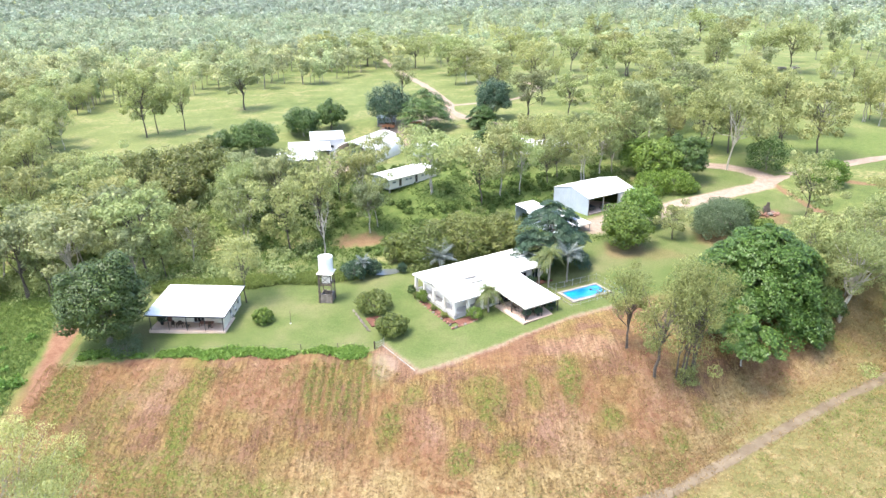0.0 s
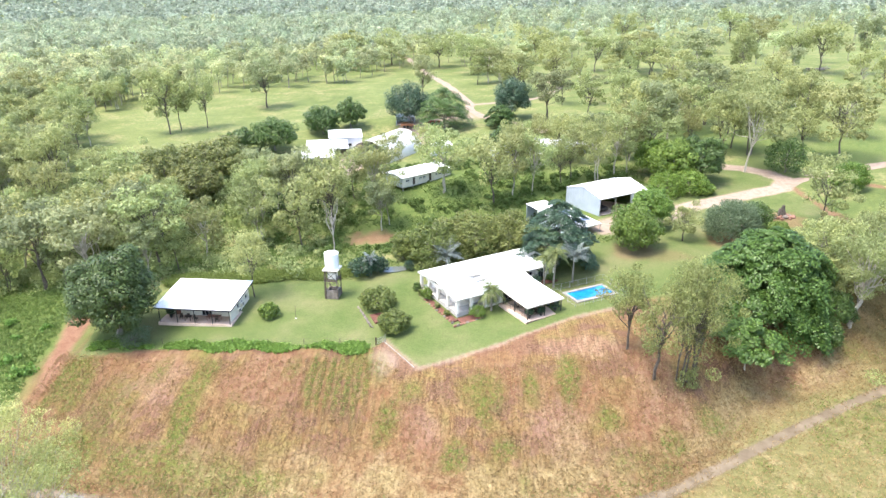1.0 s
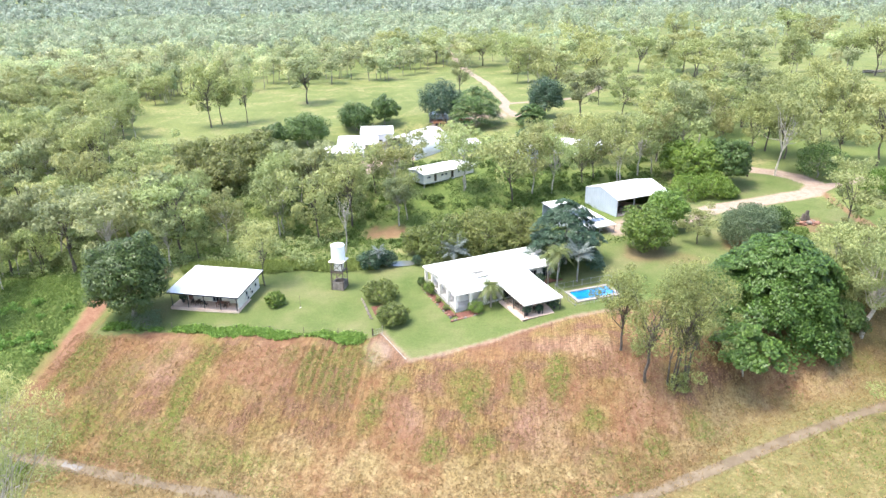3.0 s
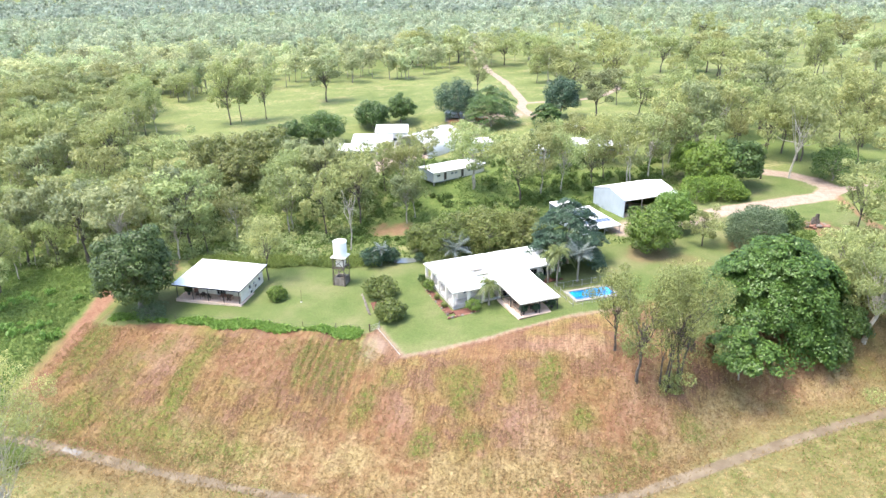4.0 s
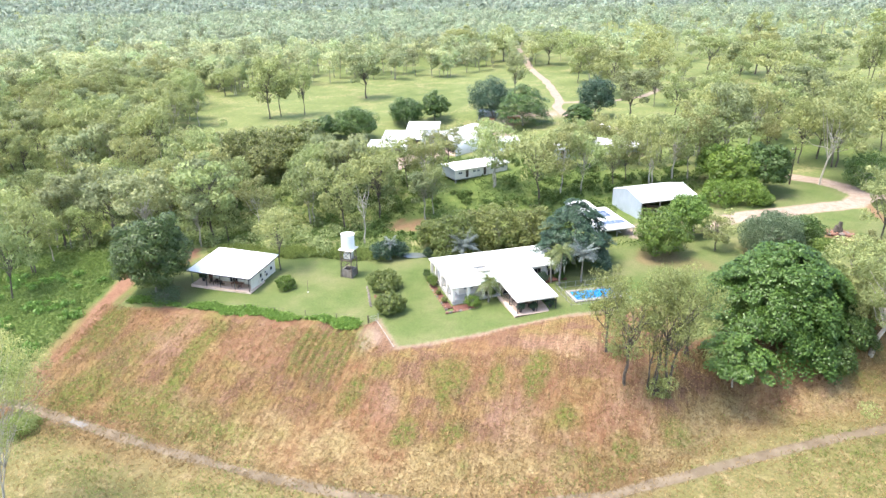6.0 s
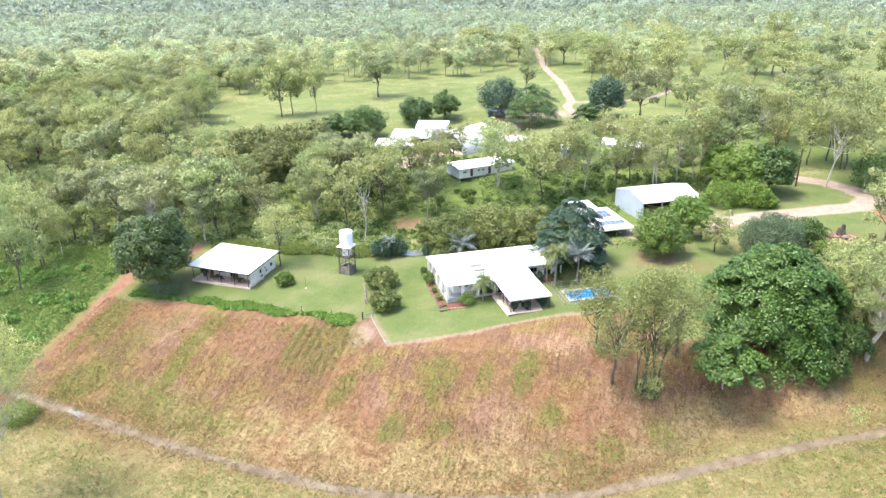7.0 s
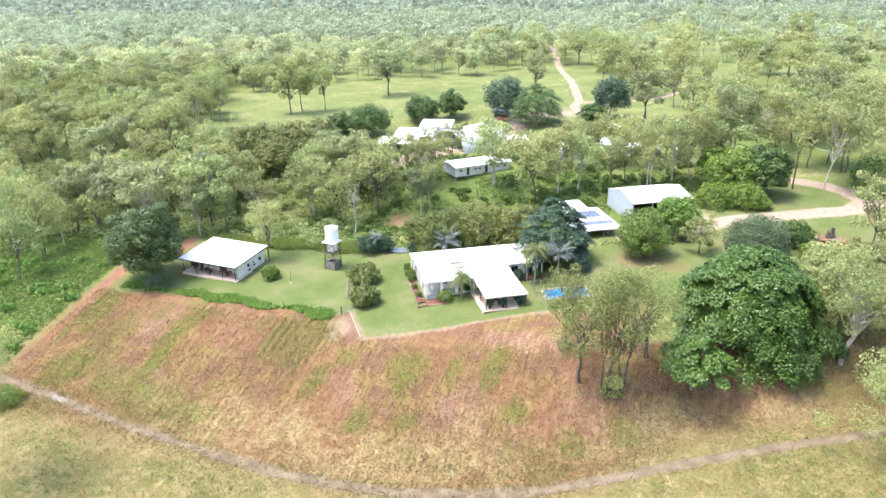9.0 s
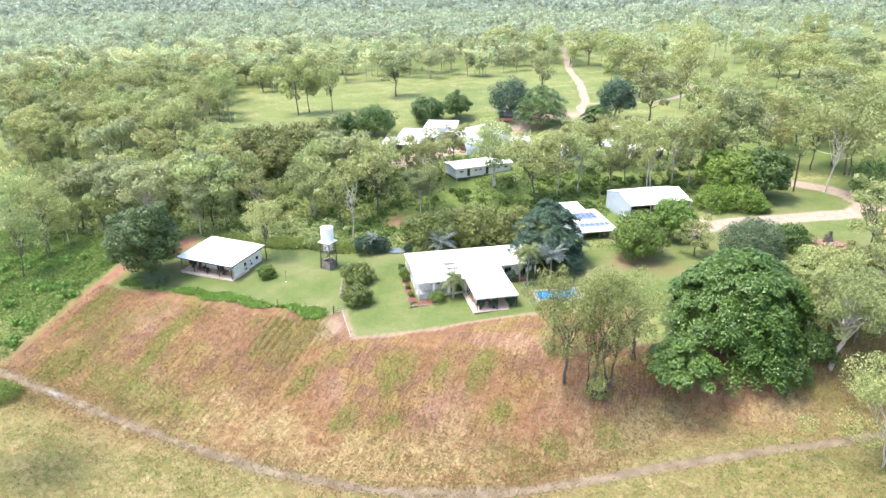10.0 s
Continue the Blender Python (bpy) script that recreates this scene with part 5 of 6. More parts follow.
# cottage: single-pitch roof, open veranda in front
def cottage():
    zf = -0.58
    t = thing("cottage", pose(-46.54, 95.58, zf, 0, 0, -3.25), "low cream cottage with white steel roof and open veranda", "cottage")
    w, d, z1, z2 = 12.8, 10.1, 2.96, 3.62
    part("roof", sheet_roof(bm_new(), w, d, z1, z2), ROOFING, t, "white ribbed steel roof")
    part("fascia", fascia(bm_new(), [(0, 0, z1), (w, 0, z1), (w, d, z2), (0, d, z2)], 0.2), DARK_STEEL, t, "dark metal gutter and fascia")
    part("floor_slab", box(bm_new(), (w / 2, d / 2, -0.05), (w - 0.6, d - 0.7, 0.5)), SLAB, t, "pinkish concrete slab")
    x0, x1, y0, y1, top = 0.75, w - 0.75, 3.3, d - 0.6, 3.02
    holes = [(1.2, 2.1, 0.2, 2.3), (2.9, 4.6, 0.9, 2.1), (5.6, 7.4, 0.2, 2.3), (8.5, 10.0, 0.9, 2.1)]
    body = part("front_wall", wall(bm_new(), (x0, y0), (x1, y0), 0.2, top, 0.15, holes), CREAM, t, "cream front wall")
    for h in (holes[1], holes[3]):
        window(t, (x0, y0), (x1, y0), h)
    door(t, (x0, y0), (x1, y0), holes[0], RED_TIMBER)
    window(t, (x0, y0), (x1, y0), holes[2], bars=2)
    rh = [(0.8, 1.6, 1.2, 2.0), (2.4, 3.0, 1.3, 1.9), (4.3, 5.1, 1.2, 2.0)]
    part("side_wall", wall(bm_new(), (x1, y0 + 0.16), (x1, y1), 0.2, 3.2, 0.15, rh), CREAM, t, "cream side wall")
    for h in rh:
        window(t, (x1, y0 + 0.16), (x1, y1), h, bars=0)
    part("side_wall", wall(bm_new(), (x0, y1), (x0, y0 + 0.16), 0.2, 3.2, 0.15), CREAM, t, "cream side wall")
    part("back_wall", wall(bm_new(), (x1 - 0.16, y1), (x0, y1), 0.2, 3.25, 0.15), CREAM, t, "cream back wall")
    part("wing_wall", wall(bm_new(), (x1, 1.5), (x1, y0 - 0.01), 0.2, 3.0, 0.12), CREAM, t, "short cream end wall")
    for k, x in enumerate((0.6, 3.5, 6.4, 9.3, 12.2)):
        part("post", box(bm_new(), (x, 0.55, 1.52), (0.1, 0.1, 2.66)), DARK_STEEL, t)
    part("beam", box(bm_new(), (w / 2, 0.55, 2.80), (w - 1.0, 0.08, 0.18)), DARK_STEEL, t)
    for y, z in ((4.4, 0.9), (6.0, 1.3)):
        u = part("air_conditioner", box(bm_new(), (x1 + 0.2, y, z), (0.32, 0.75, 0.55)), WALL_WHITE, t, "boxy air conditioner on the wall")
        part("grille", box(bm_new(), (x1 + 0.365, y, z), (0.012, 0.6, 0.42)), DARK_STEEL, u)
    m = t.matrix_basis
    z = zf + 0.20
    for k, (x, y, r) in enumerate(((3.6, 1.7, 10), (4.6, 2.2, 200), (6.2, 1.4, 80), (9.7, 1.3, 15), (8.2, 2.6, 190))):
        p = m @ Vector((x, y, 0))
        chair_at(p.x, p.y, z, r, DARK_TIMBER, "cottage chairs")
    p = m @ Vector((9.0, 1.9, 0))
    table_at(p.x, p.y, z, -3, 2.2, 0.95, RED_TIMBER, "long reddish timber table on the cottage veranda")
    p = m @ Vector((4.9, 1.5, 0))
    table_at(p.x, p.y, z, -3, 1.1, 0.8, DARK_TIMBER, "small dark timber table on the cottage veranda")
    p = m @ Vector((1.6, 2.3, 0))
    pot_plant(p.x, p.y, z, 1.5, "veranda plants")


cottage()


# tank stand
def tank_stand():
    x, y = -19.4, 104.8
    z = at_ground(x, y)
    t = thing("tank_stand", pose(x, y, z, 0, 0, -8) @ Matrix.Diagonal((0.8, 0.8, 1, 1)), "tall timber tank stand over a stone base", "tank stand")
    bm = bm_new()
    for s, c in (((2.5, 0.3, 1.5), (0, -1.1, 0.7)), ((2.5, 0.3, 1.5), (0, 1.1, 0.7)), ((0.3, 1.9, 1.5), (-1.1, 0, 0.7)), ((0.3, 1.9, 1.5), (1.1, 0, 0.7))):
        box(bm, c, s)
    part("stone_base", bm, STONE, t, "rough grey stone base wall")
    for sx in (-1.25, 1.25):
        for sy in (-1.25, 1.25):
            part("post", rod(bm_new(), (sx * 1.05, sy * 1.05, -0.3), (sx * 0.95, sy * 0.95, 5.2), 0.13, 0.11), TIMBER, t)
    for z0, z1 in ((1.6, 3.2), (3.3, 5.0)):
        for sy in (-1.22, 1.22):
            part("brace", rod(bm_new(), (-1.22, sy, z0), (1.22, sy, z1), 0.05), TIMBER, t)
            part("brace", rod(bm_new(), (1.22, sy, z0), (-1.22, sy, z1), 0.05), TIMBER, t)
        for sx in (-1.22, 1.22):
            part("brace", rod(bm_new(), (sx, -1.22, z0), (sx, 1.22, z1), 0.05), TIMBER, t)
    for zz in (3.25, 5.05):
        for sy in (-1.25, 1.25):
            part("bearer", box(bm_new(), (0, sy, zz), (2.9, 0.16, 0.2)), TIMBER, t)
    part("platform", box(bm_new(), (0, 0, 5.22), (3.3, 3.3, 0.14)), WALL_WHITE, t, "white platform edge")
    part("low_shelf", box(bm_new(), (0.1, 0, 3.42), (2.4, 2.2, 0.1)), TIMBER, t)
    bm = bm_new()
    box(bm, (0.1, -0.2, 4.05), (1.7, 1.5, 1.1))
    part("tank_box", bm, WALL_WHITE, t, "small white cistern under the platform")
    part("ladder_rail", rod(bm_new(), (-1.6, -1.35, -0.1), (-1.42, -1.3, 5.1), 0.04), TIMBER, t)
    part("ladder_rail", rod(bm_new(), (-1.6, -0.95, -0.1), (-1.42, -0.9, 5.1), 0.04), TIMBER, t)
    for k in range(12):
        part("rung", rod(bm_new(), (-1.59 + 0.014 * k, -1.34, 0.3 + 0.4 * k), (-1.59 + 0.014 * k, -0.94, 0.3 + 0.4 * k), 0.025, None, 6), TIMBER, t)
    k = thing("water_tank", pose(x, y, z + 5.29), "white round water tank on a high stand", "water tank")
    bm = bm_new()
    rings = []
    for i in range(9):
        for dz, rad in ((0.0, 1.16), (0.25, 1.16), (0.265, 1.185), (0.285, 1.185)):
            rings.append([bm.verts.new((rad * math.cos(6.2832 * q / 28), rad * math.sin(6.2832 * q / 28), 0.3 * i + dz)) for q in range(28)])
    for low, high in zip(rings, rings[1:]):
        for q in range(28):
            bm.faces.new((low[q], low[(q + 1) % 28], high[(q + 1) % 28], high[q]))
    part("barrel", bm, TANK_WHITE, k, "white ribbed tank wall")
    bm = bm_new()
    rod(bm, (0, 0, 2.7), (0, 0, 3.0), 1.2, 0.35, 28)
    part("lid", bm, TANK_WHITE, k, "shallow cone lid")
    bm = bm_new()
    rod(bm, (0.5, 0.0, 2.85), (0.5, 0.0, 3.08), 0.28, 0.28, 14)
    part("hatch", bm, TANK_WHITE, k)


tank_stand()


# farmhouse: long low gable with a veranda wing in front
def farmhouse():
    t = thing("farmhouse", pose(1.66, 96.3, 1.38, 0, 0, 32), "long low white farmhouse with white steel roof", "house")
    e, rg = 2.6, 3.4
    w, d, mid = 22.2, 13.0, 6.6
    # roof: main gable in two slopes, right-hand part set back, wing in front
    roof_f = bm_new()
    sheet_roof(roof_f, 15.3, mid, e, rg)
    sheet_roof(roof_f, w - 15.3, mid - 3.3, e + 0.4, rg, 15.3, 3.3)
    part("roof", roof_f, ROOFING, t, "front slope of white ribbed steel roof")
    part("roof", sheet_roof(bm_new(), w, d - mid, rg, e + 0.1, 0, mid), ROOFING, t, "back slope of white ribbed steel roof")
    part("ridge_cap", box(bm_new(), (w / 2, mid, rg + 0.05), (w, 0.4, 0.05)), ROOFING, t)
    part("veranda_roof", sheet_roof(bm_new(), 7.0, 7.3, e - 0.25, e + 0.03, 8.3, -7.3), ROOFING, t, "white steel veranda roof")
    edge_ring = [(0, 0, e), (8.3, 0, e), (8.3, -7.3, e - 0.25), (15.3, -7.3, e - 0.25), (15.3, 0, e), (15.3, 3.3, e + 0.4), (w, 3.3, e + 0.4), (w, mid, rg), (w, d, e + 0.1), (0, d, e + 0.1), (0, mid, rg)]
    for a, b in zip(edge_ring, edge_ring[1:] + edge_ring[:1]):
        part("fascia", fascia(bm_new(), [a, b], 0.2), WALL_WHITE, t, "white gutter and fascia")
    part("skylight", box(bm_new(), (6.6, 5.6, rg + 0.10), (2.2, 1.2, 0.12), 0, 7), PAVING, t, "grey louvred skylight in the roof")
    part("skylight", box(bm_new(), (6.9, 4.0, rg - 0.08), (2.2, 1.2, 0.12), 0, 7), PAVING, t, "grey roof window")
    bm = bm_new()
    rod(bm, (5.2, 8.6, rg - 0.5), (5.2, 8.6, rg + 0.15), 0.22, 0.22, 12)
    rod(bm, (5.2, 8.6, rg + 0.15), (5.2, 8.6, rg + 0.32), 0.34, 0.1, 12)
    part("roof_vent", bm, STEEL, t, "round roof ventilator")
    part("slab", box(bm_new(), (w / 2, d / 2 + 0.1, -0.35), (w - 0.8, d - 0.8, 0.86)), CONCRETE, t, "concrete house slab")
    part("veranda_deck", box(bm_new(), (11.9, -3.8, -0.3), (8.0, 7.5, 0.7)), SLAB, t, "pinkish tiled veranda floor")
    part("deck_edge", box(bm_new(), (11.9, -7.58, -0.2), (8.0, 0.06, 0.42)), TIMBER, t)
    # walls
    x0, x1, y0, y1 = 1.9, w - 0.8, 2.3, d - 0.8
    fh = [(1.0, 2.6, 0.9, 2.1), (3.6, 5.0, 0.9, 2.1)]
    part("front_wall", wall(bm_new(), (x0, y0), (8.4, y0), 0.08, e + 0.2, 0.16, fh), WALL_WHITE, t, "white front wall")
    for h in fh:
        window(t, (x0, y0), (8.4, y0), h)
    wh = [(0.6, 2.6, 0.08, 2.2), (3.4, 5.8, 0.9, 2.1)]
    part("veranda_wall", wall(bm_new(), (8.4, 0.3), (15.2, 0.3), 0.08, e - 0.1, 0.16, wh), WALL_WHITE, t, "white wall at the back of the veranda")
    window(t, (8.4, 0.3), (15.2, 0.3), wh[0], bars=1)
    window(t, (8.4, 0.3), (15.2, 0.3), wh[1], bars=2)
    part("veranda_side_wall", wall(bm_new(), (8.4, 2.3), (8.4, 0.47), 0.08, e, 0.16), WALL_WHITE, t, "short white return wall")
    rh = [(1.2, 2.6, 0.9, 2.1), (3.8, 5.2, 0.2, 2.2)]
    part("front_wall", wall(bm_new(), (15.2, 4.3), (x1, 4.3), 0.08, e + 0.45, 0.16, rh), WALL_WHITE, t, "white front wall of the far end")
    for h in rh:
        window(t, (15.2, 4.3), (x1, 4.3), h)
    part("inner_wall", wall(bm_new(), (15.2, 0.47), (15.2, 4.28), 0.08, e, 0.16), WALL_WHITE, t, "white return wall")
    lh = [(1.5, 3.0, 0.9, 2.1), (5.2, 6.6, 0.9, 2.1)]
    part("end_wall", wall(bm_new(), (x0, y1), (x0, y0 + 0.17), 0.08, e + 0.1, 0.16, lh), WALL_WHITE, t, "white end wall")
    for h in lh:
        window(t, (x0, y1), (x0, y0 + 0.17), h)
    part("end_wall", wall(bm_new(), (x1, 4.47), (x1, y1), 0.08, e + 0.1, 0.16, [(2.5, 4.0, 0.9, 2.1)]), WALL_WHITE, t, "white end wall")
    part("back_wall", wall(bm_new(), (x1 - 0.17, y1), (x0 + 0.17, y1), 0.08, e, 0.16), WALL_WHITE, t, "white back wall")
    # white pillars with arches along the end veranda
    for k, (x, y) in enumerate(((0.4, 0.45), (3.0, 0.45), (5.6, 0.45), (0.4, 3.4), (0.4, 6.6), (0.4, 9.6), (0.4, 12.4))):
        part("pillar", box(bm_new(), (x, y, (e + 0.02) / 2), (0.42, 0.42, e - 0.06)), WALL_WHITE, t, "square white pillar")
    for (ax, ay), (bx, by) in (((0.4, 0.45), (3.0, 0.45)), ((3.0, 0.45), (5.6, 0.45)), ((0.4, 3.4), (0.4, 0.45)), ((0.4, 6.6), (0.4, 3.4)), ((0.4, 9.6), (0.4, 6.6)), ((0.4, 12.4), (0.4, 9.6))):
        bm = bm_new()
        a, b = Vector((ax, ay, 0)), Vector((bx, by, 0))
        dirv = (b - a).normalized()
        a, b = a + dirv * 0.21, b - dirv * 0.21
        n, rad = 8, (b - a).length / 2
        for i in range(n):
            k0, k1 = -1 + 2 * i / n, -1 + 2 * (i + 1) / n
            km = (k0 + k1) / 2
            low = 1.9 + 0.4 * math.sqrt(max(0.0, 1 - km * km))
            c = (a + b) / 2 + dirv * km * rad
            box(bm, (c.x, c.y, (low + e - 0.06) / 2), (2 * rad / n, 0.24, e - 0.06 - low), math.degrees(math.atan2(dirv.y, dirv.x)))
        part("arch", bm, WALL_WHITE, t, "white arched veranda front")
    for x, y in ((8.55, -7.05), (11.8, -7.05), (15.05, -7.05), (8.55, -3.6), (15.05, -3.6), (8.55, -0.4), (15.05, -0.4)):
        part("veranda_post", box(bm_new(), (x, y, 1.18), (0.12, 0.12, 2.26)), DARK_STEEL, t, "dark veranda post")
    for y in (-5.3, -2.0):
        part("railing", box(bm_new(), (8.55, y, 0.95), (0.06, 3.2, 0.06)), DARK_STEEL, t)
        for k in range(10):
            part("baluster", box(bm_new(), (8.55, y - 1.45 + 0.32 * k, 0.5), (0.03, 0.03, 0.86)), DARK_STEEL, t)
    for x in (17.5, 20.2, 21.8):
        part("far_post", box(bm_new(), (x, 3.55, 1.45), (0.2, 0.2, 2.86)), WALL_WHITE, t, "white post")
    m = t.matrix_basis
    for k, (x, y, r) in enumerate(((9.4, -5.6, 100), (9.5, -3.1, 80), (11.0, -6.2, 20), (12.6, -4.0, 200), (13.6, -2.6, 240))):
        p = m @ Vector((x, y, 0))
        chair_at(p.x, p.y, 1.45, r + 31, DARK_TIMBER, "farmhouse veranda chairs")
    p = m @ Vector((10.6, -4.4, 0))
    table_at(p.x, p.y, 1.45, 31, 1.1, 2.3, DARK_TIMBER, "long dark timber table on the farmhouse veranda")
    for x, y, h in ((9.2, -6.6, 1.6), (11.4, -6.7, 1.4), (14.4, -6.4, 1.7), (14.5, -4.6, 1.3)):
        p = m @ Vector((x, y, 0))
        pot_plant(p.x, p.y, 1.45, h, "veranda plants")
    # garden bed
    bed = thing("garden_bed", pose(1.66, 96.3, 0.62, 0, 0, 32), "red mulch garden bed round the farmhouse", "garden bed")
    for c, s in (((-0.55, 6.0, -0.05), (0.9, 13.0, 0.5)), ((3.9, -0.85, -0.05), (7.8, 1.7, 0.5)), ((6.9, 1.2, 0.1), (2.6, 2.2, 0.5)), ((18.6, 2.6, 1.0), (6.0, 1.6, 0.5))):
        part("mulch", box(bm_new(), c, s), MULCH, bed)
    rnd = random.Random(4)
    for k in range(34):
        x, y = (-1.1, -0.6 + 13.2 * k / 16) if k < 17 else (-1.3 + 9.0 * (k - 17) / 16, -1.75)
        part("edging_stone", boulder(bm_new(), (x, y, 0.02), (0.26 + 0.1 * rnd.random(), 0.22, 0.24), k), RED_STONE if k % 3 else STONE, bed, soft=True)
    for x, y, h, w, s, mat in ((-0.7, 8.6, 2.1, 2.0, 1, LIME), (-0.8, 10.4, 1.0, 1.0, 2, RUSTY), (3.2, -1.1, 1.8, 2.5, 3, LIME), (-0.6, 12.3, 1.5, 1.2, 4, MANGO), (-0.7, 5.0, 0.7, 0.8, 5, RUSTY), (-0.7, 1.8, 0.8, 1.0, 6, RUSTY), (7.3, 1.4, 1.4, 1.5, 7, MANGO), (17.2, 2.4, 1.8, 1.7, 8, DARK), (20.5, 2.4, 1.5, 1.5, 9, MANGO)):
        p = m @ Vector((x, y, 0))
        leafy("bed_shrub", "small leafy shrub in the mulch bed", "shrub", dome_shape(300 + s, h, w, 22, 45, (0.22, 0.12), 0.05, 0.05, 0.2), mat, BARK_GREY, pose(p.x, p.y, 0.85 if x < 10 else 1.7), "shrubs in the garden bed")


farmhouse()


def palm(x, y, h, w, mat, label, lean=0.0, fronds=16, fan=False, seed=1, z=None):
    rng = np.random.default_rng(seed)
    t = thing("palm_tree", pose(x, y, at_ground(x, y) if z is None else z, 0, 0, rng.uniform(0, 360)), label, "palm", "garden palms")
    top = np.array((lean, 0.0, h * 0.62))
    v, f = tube(bent(rng, (0, 0, -0.2), top, 0.03, 5), np.linspace(0.17, 0.11, 5), 9)
    me = quads("trunk", v, f)
    me.materials.append(BARK_GREY)
    part("trunk", me, BARK_GREY, t)
    for k in range(fronds):
        a, up = 2.4 * k, rng.uniform(0.1, 1.15) if fan else rng.uniform(-0.3, 1.0)
        n, L = 9, w / 2 * rng.uniform(0.85, 1.1)
        s = np.linspace(0, 1, n)
        line = np.stack([top[0] + np.cos(a) * L * s * (1 - 0.25 * up), top[1] + np.sin(a) * L * s * (1 - 0.25 * up), top[2] + L * (up * s - (0.4 if fan else 0.75) * s * s * (1.1 - 0.3 * up))], 1)
        side = np.array((-np.sin(a), np.cos(a), 0.0))
        vs, fs, c = [], [], 0
        for i in range(1, n):
            for sg in (-1, 1):
                for j in range(2):
                    p = line[i - 1] + (line[i] - line[i - 1]) * (0.5 * j)
                    ln = (0.42 if fan else 0.34) * w / 4 * (np.sin(np.pi * (0.15 + 0.8 * s[i])) + 0.25)
                    tip = p + side * sg * ln + (line[i] - line[i - 1]) * (1.4 if not fan else 0.9) + np.array((0, 0, -0.35 * ln))
                    wd = (line[i] - line[i - 1]) * 0.38
                    vs += [p, p + wd, tip, tip - wd * 0.2]
                    fs.append((c, c + 1, c + 2, c + 3))
                    c += 4
        me = quads("frond", np.array(vs), np.array(fs))
        me.materials.append(mat)
        part("frond", me, mat, t)
    return t


palm(-0.6, 114.6, 4.8, 6.6, SILVER, "silver-blue fan palm behind the farmhouse", 0, 34, True, 1)
palm(7.2, 98.9, 6.2, 5.0, PALM, "arching dark green palm in the front garden bed", 0.3, 34, False, 2)
palm(17.9, 106.6, 10.4, 5.2, PALM, "tall palm with yellowing fronds beside the pool", 0.2, 34, False, 3)
palm(16.4, 107.4, 8.6, 4.2, PALM, "slender palm beside the farmhouse", -0.2, 26, False, 4)
palm(21.4, 108.9, 8.4, 6.0, SILVER, "silver-blue fan palm beside the pool", 0, 34, True, 5)
palm(-14.2, 112.6, 5.4, 3.6, SILVER, "silver fan palm beside dark shrubs", 0, 20, True, 6)
leafy("boundary_shrub", "dark leafy shrub at the back of the lawn", "shrub", dome_shape(311, 3.0, 3.6, 30, 60, (0.34, 0.18), 0.04, 0.12, 0.18), DARK, BARK_GREY, grow(-13.2, 114.0), "back lawn shrubs")
leafy("boundary_shrub", "dark leafy shrub beside a silver palm", "shrub", dome_shape(312, 3.4, 4.4, 30, 60, (0.34, 0.18), 0.04, 0.12, 0.18), DARK, BARK_GREY, grow(-15.8, 112.6), "back lawn shrubs")
leafy("clipped_bush", "small dark column-shaped bush", "bush", dome_shape(313, 2.0, 1.5, 24, 45, (0.2, 0.1), 0.02, 0.06, 0.22), DARK, BARK_GREY, grow(-7.4, 114.4))


def pond():
    x, y = -10.2, 114.8
    me = finish(rod(bm_new(), (0, 0, 0), (0, 0, 0.06), 1.0, 1.0, 32), "pond", POND)
    o = new("pond", me)
    o.matrix_basis = pose(x, y, at_ground(x, y) + 0.10, 0, 0, 15) @ Matrix.Diagonal((2.6, 1.3, 1, 1))
    tagged(o, "small pale pond behind the lawn", "pond")


pond()


# pool
def pool():
    z = 1.72
    t = thing("swimming_pool", pose(19.7, 104.2, z, 0, 0, 28), "bright blue rectangular swimming pool with pale paving", "swimming pool")
    L, W = 7.3, 3.4
    bm = bm_new()
    for c, s in (((L / 2, 0.225, -0.11), (L + 0.9, 0.45, 0.5)), ((L / 2, -W - 0.225, -0.11), (L + 0.9, 0.45, 0.5)), ((-0.225, -W / 2, -0.11), (0.45, W, 0.5)), ((L + 0.225, -W / 2, -0.11), (0.45, W, 0.5))):
        box(bm, c, s)
    part("paving", bm, PAVING, t, "pale paved surround")
    bm = bm_new()
    box(bm, (L / 2, -W / 2, 0.0), (L, W, 0.04))
    part("lining", bm, POOL_TILE, t, "blue pool lining")
    bm = bm_new()
    box(bm, (L / 2, -W / 2, 0.08), (L, W, 0.03))
    part("water", bm, WATER, t, "clear pool water")
    bm = bm_new()
    for y in (-0.08, -W + 0.08):
        box(bm, (L / 2, y, 0.13), (L + 0.2, 0.14, 0.08))
    for x in (-0.02, L + 0.02):
        box(bm, (x, -W / 2, 0.13), (0.14, W - 0.3, 0.08))
    part("coping", bm, PAVING, t, "pale coping")
    f = thing("pool_fence", pose(19.7, 104.2, z, 0, 0, 28), "thin steel fence round the pool", "fence")
    ring = [(-1.6, 1.6), (L + 1.5, 1.6), (L + 1.5, -W - 1.5), (-1.6, -W - 1.5)]
    for (ax, ay), (bx, by) in zip(ring, ring[1:] + ring[:1]):
        n = int(math.hypot(bx - ax, by - ay) / 1.7)
        for h in (0.25, 1.15):
            part("rail", rod(bm_new(), (ax, ay, h), (bx, by, h), 0.02, None, 6), STEEL, f)
        for k in range(n):
            px_, py_ = ax + (bx - ax) * k / n, ay + (by - ay) * k / n
            part("post", rod(bm_new(), (px_, py_, -0.6), (px_, py_, 1.2), 0.03, None, 6), STEEL, f)
    c = thing("pool_cleaner", pose(24.9, 105.4, z + 0.1), "dark pool cleaner hose float on the water", "pool cleaner")
    part("float", rod(bm_new(), (0, 0, 0), (0, 0, 0.12), 0.28, 0.22, 12), DARK_STEEL, c)


pool()


